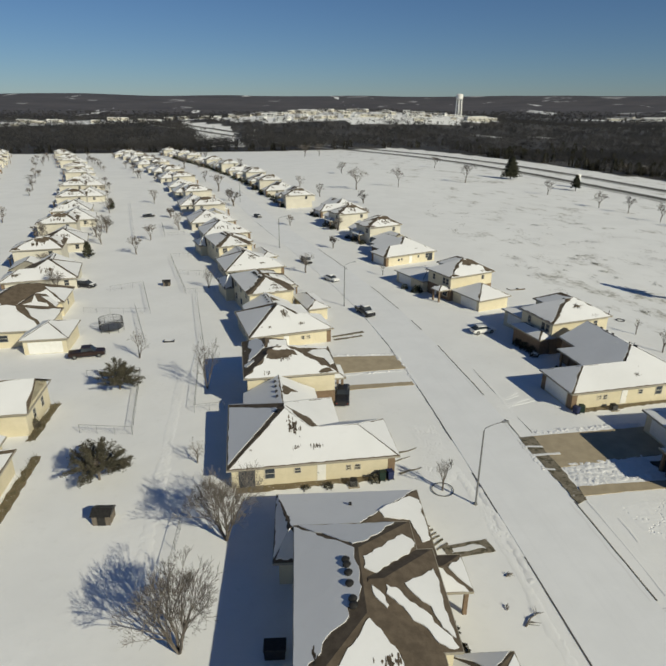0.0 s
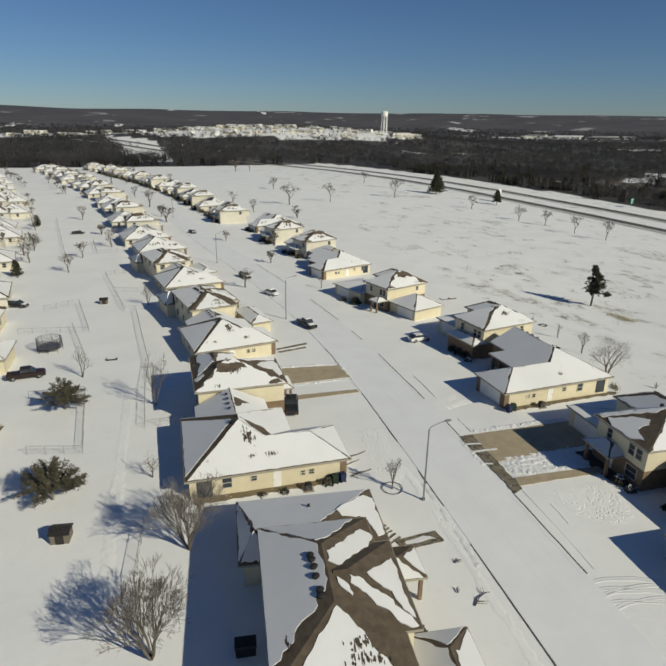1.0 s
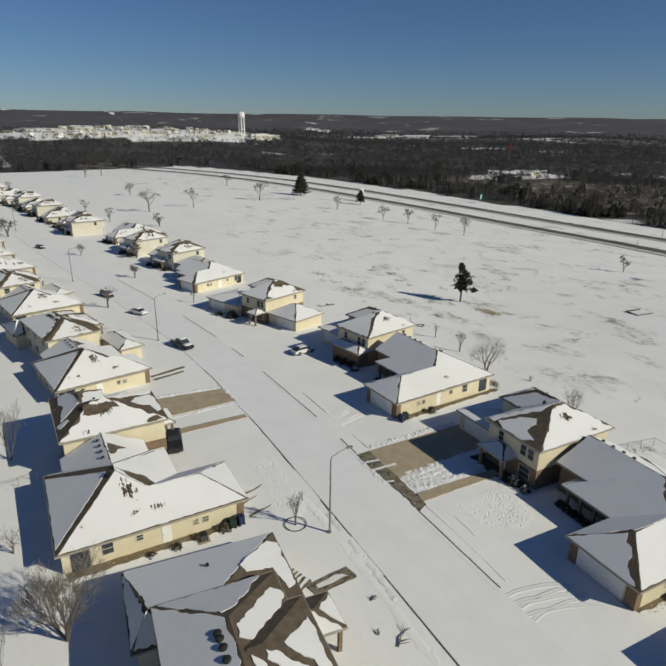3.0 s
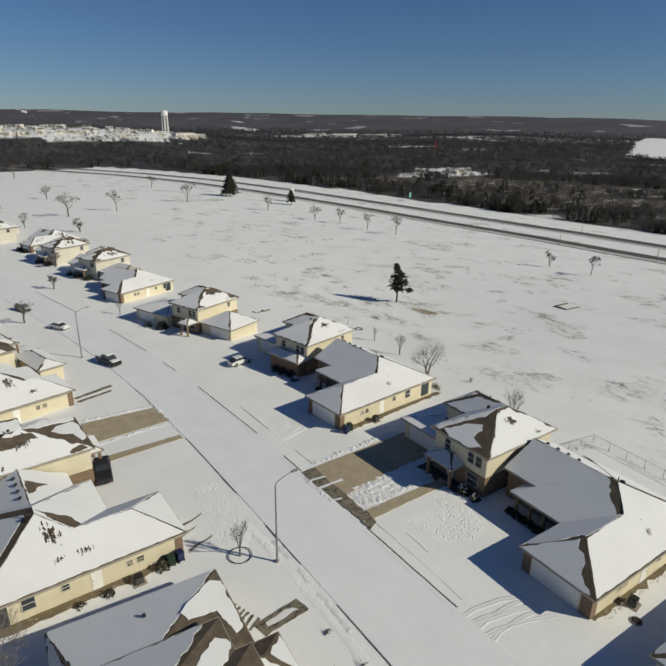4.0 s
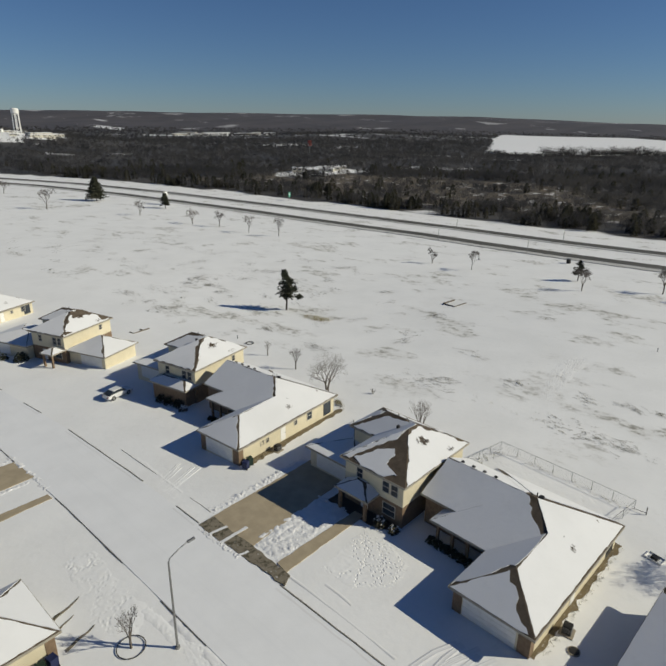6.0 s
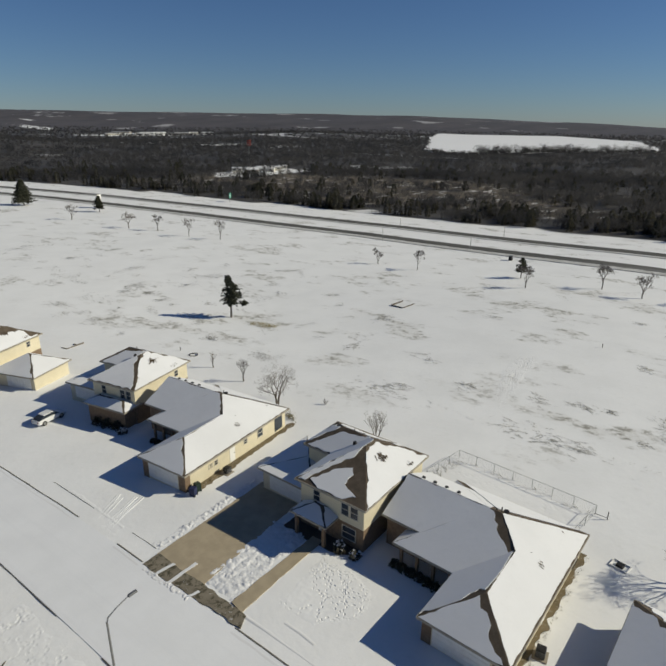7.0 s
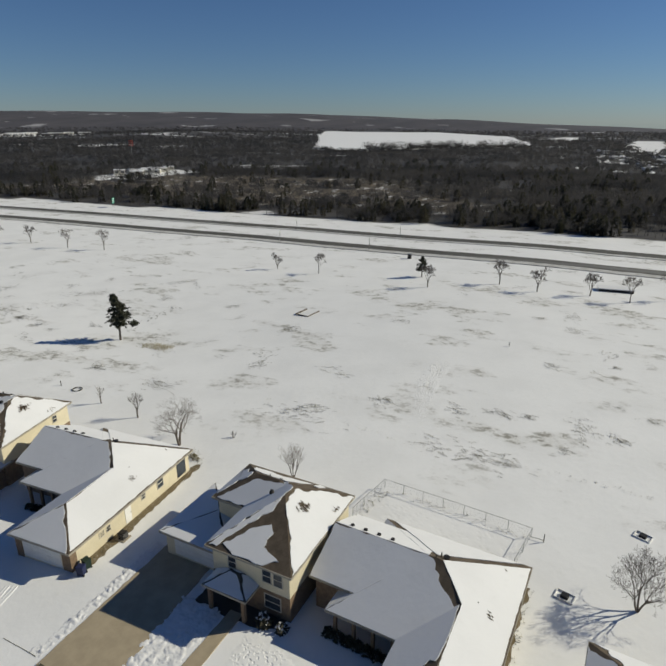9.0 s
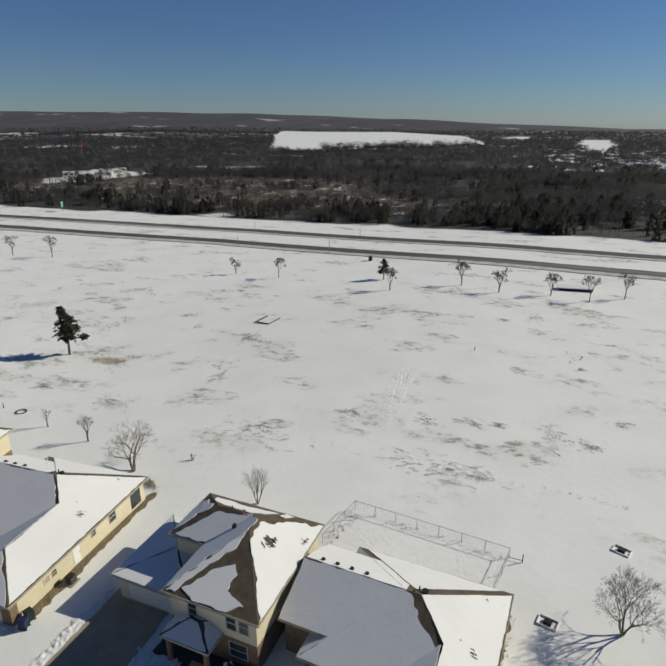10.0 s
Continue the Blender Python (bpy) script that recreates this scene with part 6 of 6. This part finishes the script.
bare_tree(67.2, 71.3, 3.6, 0.4, "leafless sapling at the field edge", 1, 11, 4, wide=0.8)
bare_tree(60.8, 30.8, 5.0, 0.5, "upright leafless shrub tree behind the house", 4, 12, 4, wide=1.6)
bare_tree(56.6, -7.4, 6.0, 0.75, "leafless tree with a long branching shadow", 3, 13, 6, twigs=0.8, wide=3.1)
bare_tree(27.8, 117.5, 3.4, 0.4, "leafless sapling by the street", 1, 15, 4, wide=0.8)
bare_tree(66.4, 44.0, 1.2, 0.8, "tiny leafless shrub in the field snow", 2, 14, 2)
for i, (tx, ty, th) in enumerate(((-21.7, 288.6, 9), (-12.8, 239, 8), (-66, 389, 9), (-52, 420, 9), (-70, 165, 7), (25, 178, 5), (46, 240, 6), (19.5, 150.5, 4))):
    bare_tree(tx, ty, th, 0.5, "rounded leafless tree among far houses", 1, 30 + i, 5, twigs=1.7, wide=0.42 * th, thin=0.014, crown_low=0.22)
conifer_at = []
FIELD = ((51, 287, 12.5), (77, 298.6, 11.5), (127.5, 329.7, 12), (55, 366, 8), (157, 281, 8), (161.5, 238, 8), (166.7, 222.8, 8), (166.5, 200, 8.5), (170.5, 184, 9), (172, 103, 6), (172, 87, 7.2), (168, 48.2, 7), (181, 30, 8), (176.5, 18.4, 7.5), (179, 4.6, 7), (176.2, -5.5, 7.5), (184, -14.5, 8), (48, 555, 12), (64, 574, 12), (142, 440, 9), (182, -40, 8), (183, -62, 8))
for i, (tx, ty, th) in enumerate(FIELD):
    bare_tree(tx, ty, th, 0.64, "leafless field tree standing alone in snow", 1, 50 + i, 5, twigs=1.7, wide=th * (0.46 if ty > 230 else 0.34), thin=0.014, crown_low=0.24, stout=0.012)
models = [bare_tree(-39.0, 150.0, 5.5, 0.55, "small leafless yard tree", 1, 80, 5, twigs=0.7, wide=2.3, thin=0.02, group="yard trees"), bare_tree(-27.0, 215.0, 6.5, 0.55, "small leafless yard tree", 1, 81, 5, twigs=0.7, wide=2.6, thin=0.02, group="yard trees"), bare_tree(9.0, 190.0, 4.2, 0.5, "young leafless street tree", 1, 82, 5, twigs=0.7, wide=1.7, thin=0.02, group="yard trees")]
yard = random.Random(5)
for i in range(62):
    ty = yard.uniform(135, 600)
    cx, _ = road_at(ty)
    tx = cx + yard.choice((-9, 9.5, -34, -40, 37, -62, -58, -98, -104)) + yard.uniform(-3, 3)
    copy_thing(models[i % 3], pose(tx, ty, ground_z(tx, ty), 0, 0, yard.uniform(0, 360)))
for tx, ty in ((-50, 112), (-58, 132), (-38, 170)):
    copy_thing(models[ty % 2], pose(tx, ty, ground_z(tx, ty), 0, 0, tx * 40))
for i, (tx, ty) in enumerate(((-52.0, 148.0), (-61.0, 160.0), (-64.0, 236.0), (-34.0, 268.0))):
    conifer_at.append((tx, ty, i))


def leafy_tree(x, y, h, r0, label, seed, mat=None, n=1500):
    """A wide crown of dry leaf clumps on short limbs."""
    r = random.Random(seed)
    ob = thing("tree", x, y, None, 0, label, "tree", "leafy backyard trees")
    wood, leaf = Shape(), Shape()
    wood.tube([(0, 0, -0.2), (0.05, 0, h * 0.2), (0, 0.05, h * 0.55)], [0.16, 0.13, 0.08], 7)
    tips = []
    for i in range(40):
        a, u = r.uniform(0, 6.28), r.uniform(0.1, 1.1)
        e = Vector((r0 * math.sqrt(u) * math.cos(a), r0 * math.sqrt(u) * math.sin(a), h * (0.3 + 0.7 * (1 - u) * r.uniform(0.7, 1.0) + 0.12 * r.random())))
        s = Vector((0, 0, h * r.uniform(0.12, 0.5)))
        wood.tube([s, s.lerp(e, 0.5) + Vector((0, 0, 0.15)), e], [0.05, 0.035, 0.012], 4, False)
        tips.append((s, e))
    for i in range(n):
        s, e = r.choice(tips)
        c = s.lerp(e, r.uniform(0.35, 1.08)) + Vector((r.gauss(0, 0.17), r.gauss(0, 0.17), r.gauss(0, 0.12)))
        d = Vector((r.uniform(-1, 1), r.uniform(-1, 1), r.uniform(-0.4, 0.9))).normalized() * r.uniform(0.12, 0.32)
        g = d.orthogonal().normalized() * 0.05
        leaf.poly(c + g, c - g, c + d)
    part("trunk", wood, BARK, ob)
    part("crown", leaf, mat or DRYLEAF, ob, "brown-green dry foliage")


leafy_tree(-22.6, 33.8, 5.0, 3.4, "low wide tree still holding dry brown-green leaves", 1, n=9500)
leafy_tree(-25.1, 57.3, 4.8, 3.1, "low wide tree still holding dry brown-green leaves", 2, n=7500)
leafy_tree(-57.0, 194.0, 4.5, 2.6, "dark conifer beside the far fence", 3, CEDAR, 900)
leafy_tree(-33.5, 46.5, 1.6, 1.0, "dry bush at the house corner", 4, n=300)


def conifer(x, y, h, r0, label, seed, low=0.15, lean=0.0, n=26, mat=None, group="conifers", leafy=1.0):
    """Tiers of drooping needled boughs round a tapered trunk."""
    r = random.Random(seed)
    ob = thing("conifer", x, y, None, 0, label, "tree", group)
    wood, leaf = Shape(), Shape()
    wood.tube([(0, 0, -0.3), (0.1 * lean, 0, h * 0.5), (0.3 * lean, 0, h * 0.97)], [0.02 * h + 0.06, 0.014 * h + 0.03, 0.02], 7)
    for i in range(n * 6):
        t = low + (1 - low) * (i + r.random()) / (n * 6)
        z = h * t
        a = r.uniform(0, 6.28)
        l = r0 * (1 - t) ** 0.75 * r.uniform(0.45, 1.15) + 0.15
        s = Vector((0.3 * lean * t, 0, z))
        e = s + Vector((l * math.cos(a), l * math.sin(a), r.uniform(-0.25, 0.15) * l))
        wood.tube([s, e], [0.03, 0.008], 3, False)
        for k in range(9):
            c = s.lerp(e, r.uniform(0.2, 1.05)) + Vector((r.gauss(0, 0.12), r.gauss(0, 0.12), r.gauss(0, 0.1)))
            d = Vector((r.uniform(-1, 1), r.uniform(-1, 1), r.uniform(-0.5, 0.4))).normalized() * r.uniform(0.3, 0.7) * leafy
            g = d.orthogonal().normalized() * 0.2 * leafy
            leaf.poly(c + g, c - g, c + d)
    part("trunk", wood, BARK, ob)
    part("crown", leaf, mat or NEEDLE, ob, "dark green needles")


def lone_pine(x, y, h):
    """Ragged pine: bare lower trunk, full crown, a bent tip and one long low bough."""
    r = random.Random(5)
    ob = thing("conifer", x, y, None, 0, "tall lone pine with bare lower trunk in the field", "tree", "conifers")
    side = Vector((0.68, -0.73, 0))
    wood, leaf = Shape(), Shape()
    stem = lambda t: side * (0.5 * t - 2.4 * max(0.0, t - 0.72) ** 1.3 * 2.2) + Vector((0, 0, h * t))
    wood.tube([stem(t / 12) - Vector((0, 0, 0.3 if t == 0 else 0)) for t in range(13)], [0.27 - 0.02 * t for t in range(13)], 7)

    def needles(c, spread):
        c = c + Vector((r.gauss(0, spread), r.gauss(0, spread), r.gauss(0, spread * 0.8)))
        d = Vector((r.uniform(-1, 1), r.uniform(-1, 1), r.uniform(-0.8, 0.3))).normalized() * r.uniform(0.35, 0.8)
        g = d.orthogonal().normalized() * 0.22
        leaf.poly(c + g, c - g, c + d)

    for i in range(120):
        t = 0.36 + 0.64 * (i + r.random()) / 120
        a = r.uniform(0, 6.28)
        wide = 2.75 * min(1.0, (1 - t) / 0.42 + 0.08) * min(1.0, 0.6 + (t - 0.36) * 6)
        l = wide * r.uniform(0.5, 1.1)
        s = stem(t)
        e = s + Vector((l * math.cos(a), l * math.sin(a), r.uniform(-0.4, 0.1) * l))
        wood.tube([s, e], [0.04, 0.01], 3, False)
        for k in range(16):
            needles(s.lerp(e, r.uniform(0.25, 1.05)), 0.14)
    s, e = stem(0.34), stem(0.34) + side * 3.1 + Vector((0, 0, 0.1))
    wood.tube([s, e], [0.09, 0.03], 5)
    for k in range(150):
        needles(e + side * r.uniform(-0.4, 0.3), 0.34)
    part("trunk", wood, BARK, ob)
    part("crown", leaf, NEEDLE, ob, "dark green needles")


lone_pine(94.8, 96.1, 10.6)
conifer(171.4, 361.5, 15, 8.0, "broad dark conifer beside the highway", 6, 0.14, 0, 60, leafy=2.2)
conifer(186.0, 303.0, 9, 4.0, "dark conifer in front of a white sign", 7, 0.25, 0, 30, leafy=1.6)
conifer(181.1, 54.4, 6.5, 3.2, "small dark conifer at the field edge", 8, 0.3, 0, 16)

for tx, ty, i in conifer_at:
    conifer(tx, ty, 4.5, 2.0, "dark green backyard conifer", 20 + i, 0.1, 0, 14)

# --- along the highway ---
def sign(x, y, w, h, z, mat, label, yaw=20, name="road_sign"):
    ob = thing(name, x, y, None, yaw, label, "road sign", "highway signs")
    for s in (-0.3, 0.3):
        part("post", Shape().tube([(s * w, 0, -0.2), (s * w, 0, z + h)], [0.1, 0.1], 6), GREY_METAL, ob)
    pn = part("sign_panel", Shape().box(-w / 2, w / 2, -0.16, -0.1, z, z + h), mat, ob)
    if mat is SIGN_GREEN:
        for k in range(3):
            part("text_bar", Shape().box(-w * 0.38, w * (0.1 + 0.1 * k), -0.19, -0.16, z + h * (0.2 + 0.27 * k), z + h * (0.3 + 0.27 * k)), WHITE, pn)


sign(288, 304, 5.0, 3.6, 2.6, SIGN_GREEN, "green highway direction sign on two posts", 30)
sign(198, 322, 5.0, 7.0, 1.0, WHITE, "blank white roadside sign board", 30)
for px, py in ((219.8, 131.7), (261.2, 147.5), (262, 92), (221, 90)):
    ob = thing("marker_post", px, py, None, 0, "thin roadside marker pole by the highway", "post", "highway posts")
    part("post", Shape().tube([(0, 0, -0.2), (0, 0, 5.5)], [0.12, 0.1], 6), GREY_METAL, ob)
    part("plate", Shape().box(-0.35, 0.35, -0.05, 0.05, 4.6, 5.4), WHITE, ob)
ob = thing("utility_box", 210.8, 69.1, None, 0, "dark roadside cabinet by the highway", "utility box")
part("cabinet", Shape().box(-0.6, 0.6, -0.6, 0.6, -0.2, 1.7, 0.03), DARK, ob)
part("cap", Shape().box(-0.7, 0.7, -0.7, 0.7, 1.7, 1.8), GREY_METAL, ob)
ob = thing("shelter", 188.0, -1.8, None, -80, "long low dark-fronted shelter with a snowy roof", "shelter")
part("front", Shape().box(-4.6, 4.6, -0.4, 0.0, -0.3, 0.75), DARK, ob)
part("roof", Shape().box(-4.9, 4.9, -0.5, 3.6, 0.75, 0.95, 0.03), SNOW, ob, "snow-covered flat roof")
for s in (-4.4, 0, 4.4):
    part("post", Shape().box(s - 0.1, s + 0.1, 2.8, 3.0, -0.3, 0.75), WOODEN, ob)

# --- woods, as one mass of bare trees ---
def scatter_woods():
    r = np.random.default_rng(11)
    verts, faces, cverts, cfaces = [], [], [], []

    def blade(vs, fs, p, q, w, side):
        n = len(vs)
        sx, sy = side
        vs.append((p[0] - sx * w, p[1] - sy * w, p[2]))
        vs.append((p[0] + sx * w, p[1] + sy * w, p[2]))
        vs.append(q)
        fs.append((n, n + 1, n + 2))

    def tree(x, y, z, h, blades, w):
        """A fuzzy crown: short twigs scattered through a rounded dome, over a thin trunk."""
        u, a, e = r.random(blades) ** 0.4, r.uniform(0, 6.28, blades), r.uniform(-0.75, 1, blades)
        wide = h * r.uniform(0.32, 0.5)
        l, b = w * r.uniform(1.6, 3.4, blades), r.uniform(0, 6.28, blades)
        for i in range(blades):
            f = math.sqrt(max(0.0, 1 - e[i] * e[i])) * u[i] * wide
            px, py, pz = x + f * math.cos(a[i]), y + f * math.sin(a[i]), z + h * (0.6 + 0.4 * e[i] * u[i])
            q = (px + 0.6 * l[i] * math.cos(a[i]), py + 0.6 * l[i] * math.sin(a[i]), pz + 0.8 * l[i])
            blade(verts, faces, (px, py, pz), q, 0.5 * w, (math.cos(b[i]), math.sin(b[i])))
        if blades > 10:
            blade(verts, faces, (x, y, z), (x, y, z + h), 0.15, (math.cos(b[0]), math.sin(b[0])))

    def cedar(x, y, z, h):
        plump = r.uniform(0.26, 0.42)
        for i in range(105):
            t = r.uniform(0, 1)
            a = r.uniform(0, 6.28)
            l = plump * h * math.sqrt(1 - 0.95 * t * t) * r.uniform(0.6, 1.05) + 0.2
            c, s = math.cos(a), math.sin(a)
            n = len(cverts)
            cverts.extend(((x + c * 0.5 * l - s * 0.5, y + s * 0.5 * l + c * 0.5, z + h * t * 0.9), (x + c * 0.5 * l + s * 0.5, y + s * 0.5 * l - c * 0.5, z + h * t * 0.9), (x + c * l, y + s * l, z + h * t * 0.9 + 0.02 * h), (x + c * 0.45 * l, y + s * 0.45 * l, z + h * (t * 0.9 + 0.1))))
            cfaces.extend(((n, n + 1, n + 2), (n, n + 2, n + 3)))

    bands = ((240, 420, 3300, 120, 7.2, 0.22), (420, 700, 8200, 60, 7.5, 0.4), (700, 1150, 10500, 36, 8, 0.62), (1150, 1900, 11000, 20, 8, 1.0), (1900, 3300, 9000, 11, 8, 2.0))
    for lo, hi, n, blades, h, w in bands:
        made = 0
        tries = 0
        while made < n and tries < n * 6:
            tries += 1
            a = radians(r.uniform(-32, 108))
            d = math.sqrt(r.uniform(lo * lo, hi * hi))
            x, y = d * math.sin(a), d * math.cos(a)
            if woodland(x, y) < 0.5:
                continue
            br = brush(x, y)
            if br > 0.3 and r.random() < 0.8 * br:
                continue
            thin = noise.noise(Vector((x / 60, y / 60, 2)))
            edge = x - highway_x(y) < 110 and y < 620
            if d < 1200 and thin > 0.2 and r.random() < 0.85:
                continue
            if edge and noise.noise(Vector((x / 17, y / 17, 8))) > 0.02 and r.random() < 0.9:
                continue
            made += 1
            z = ground_z(x, y) - 0.3
            if d < 800 and r.random() < (0.3 * smooth(-0.1, 0.25, noise.noise(Vector((x / 55, y / 55, 21)))) + 0.1 if edge else 0.06):
                cedar(x, y, z, r.uniform(4.5, 11.5))
            else:
                tall = 1.75 if y > 600 and x < highway_x(y) + 40 and d < 1150 else 1.0
                tree(x, y, z, h * tall * r.uniform(0.65, 1.25), blades, w * (1.3 if tall > 1 else 1))
    for cx, cy, rx, ry, n in ((245, 1265, 280, 200, 560), (-320, 1400, 500, 150, 700), (1500, 2050, 280, 90, 160), (505, 480, 60, 22, 40), (-60, 900, 120, 140, 60)):
        for _ in range(n):
            a, q = r.uniform(0, 6.28), math.sqrt(r.random())
            x, y = cx + rx * q * math.cos(a), cy + ry * q * math.sin(a)
            tree(x, y, ground_z(x, y) - 0.3, r.uniform(6, 10), 22, 0.8)
    for xa, ya, xb, yb, n in ((1050, 462, 1130, 417, 60), (1130, 417, 1255, 335, 130), (1255, 335, 1400, 225, 60)):
        for _ in range(n):
            q = r.random()
            x, y = xa + (xb - xa) * q + r.uniform(-22, 4), ya + (yb - ya) * q + r.uniform(-22, 4)
            tree(x, y, ground_z(x, y) - 0.3, r.uniform(9, 21), 46, 0.8)
    for vs, fs, mat, name, label in ((verts, faces, WOOD_TWIG, "woodland", "mass of leafless brown woodland beyond the highway"), (cverts, cfaces, CEDAR, "cedar_thicket", "dark cedars along the woodland edge")):
        me = bpy.data.meshes.new(name)
        me.from_pydata(vs, [], fs)
        me.materials.append(mat)
        tagged(new(name, me), label, "woods", kind="stuff")


scatter_woods()


# --- far town ---
def town_building(x, y, w, d, h, yaw, label):
    ob = thing("town_building", x, y, None, yaw, label, "building", "far town buildings")
    part("wall", Shape().box(-w / 2, w / 2, -d / 2, d / 2, -3, h), (PALE, WHITE, TRIM, PALE)[int(abs(x + y)) % 4], ob)
    part("roof", Shape().box(-w / 2 - 0.4, w / 2 + 0.4, -d / 2 - 0.4, d / 2 + 0.4, h, h + 0.7, 0.3), SNOW, ob, "snow-covered flat roof")
    n = max(2, int(w / 9))
    for i in range(n):
        cx = -w / 2 + w * (i + 0.5) / n
        part("window", Shape().box(cx - 1.6, cx + 1.6, -d / 2 - 0.15, -d / 2 + 0.1, h * 0.45, h * 0.75), GLASS, ob)


tr = random.Random(21)
for i in range(110):
    a = tr.uniform(0, 6.28)
    q = 280 * math.sqrt(tr.random())
    big = tr.random() < 0.2
    town_building(245 + q * math.cos(a), 1265 + 0.7 * q * math.sin(a), tr.uniform(25, 48) if big else tr.uniform(9, 18), tr.uniform(12, 20) if big else tr.uniform(8, 12), tr.uniform(4, 7) if big else tr.uniform(3, 5), tr.uniform(-40, 10), "pale town building with a flat snowy roof, far off")
for i in range(14):
    town_building(1500 + tr.uniform(-260, 260), 2050 + tr.uniform(-80, 80), tr.uniform(25, 70), tr.uniform(15, 30), tr.uniform(6, 12), tr.uniform(-60, -20), "pale campus building with a flat snowy roof, far off")
for i in range(26):
    town_building(-320 + tr.uniform(-480, 480), 1400 + tr.uniform(-140, 140), tr.uniform(12, 26), tr.uniform(10, 16), tr.uniform(4, 7), tr.uniform(-30, 30), "small far-off house with a snowy roof")
for i in range(9):
    town_building(505 + tr.uniform(-50, 50), 480 + tr.uniform(-16, 16), tr.uniform(8, 18), tr.uniform(7, 12), tr.uniform(3, 5), tr.uniform(-60, 0), "low shed with snowy roof in a woodland clearing")
for i in range(70):
    q = tr.random()
    town_building(800 + 480 * q + tr.uniform(-40, 40), -60 + tr.uniform(-70, 90) * (0.5 + q), tr.uniform(8, 13), tr.uniform(7, 10), tr.uniform(3, 4), tr.uniform(-80, -20), "small far-off house with a snowy roof among woods")


def water_tower(x, y):
    ob = thing("water_tower", x, y, None, 0, "white water tower on six legs above the town", "water tower")
    for i in range(6):
        a = 2 * math.pi * i / 6
        part("leg", Shape().tube([(7 * math.cos(a), 7 * math.sin(a), -2), (6 * math.cos(a), 6 * math.sin(a), 35)], [0.75, 0.65], 6), WHITE, ob)
    part("riser", Shape().disc(0, 0, -2, 34, 1.8, 10), WHITE, ob)
    for z in (10, 22):
        part("brace_ring", Shape().tube([((6.9 - 0.03 * z) * math.cos(k * 0.5236), (6.9 - 0.03 * z) * math.sin(k * 0.5236), z) for k in range(13)], [0.35] * 13, 5, False), WHITE, ob)
    part("tank", Shape().tube([(0, 0, 33), (0, 0, 34.5), (0, 0, 36), (0, 0, 43), (0, 0, 44.5), (0, 0, 45.2)], [3, 6.4, 7.2, 7.2, 5.5, 1.0], 20), WHITE, ob, soft=False)


water_tower(438, 1233)
ob = thing("radio_mast", 700, 700, None, 0, "red-topped lattice mast above the woods", "mast")
part("mast", Shape().tube([(0, 0, 0), (0, 0, 20)], [0.5, 0.4], 6), GREY_METAL, ob)
for sx, sy in ((-2, -2), (2, -2), (2, 2), (-2, 2)):
    part("red_leg", Shape().tube([(sx, sy, 17), (sx * 0.9, sy * 0.9, 25)], [0.5, 0.5], 6), RED_PAINT, ob)
for z in (17.5, 21, 24.5):
    part("red_platform", Shape().disc(0, 0, z, z + 0.9, 3.0, 12), RED_PAINT, ob)
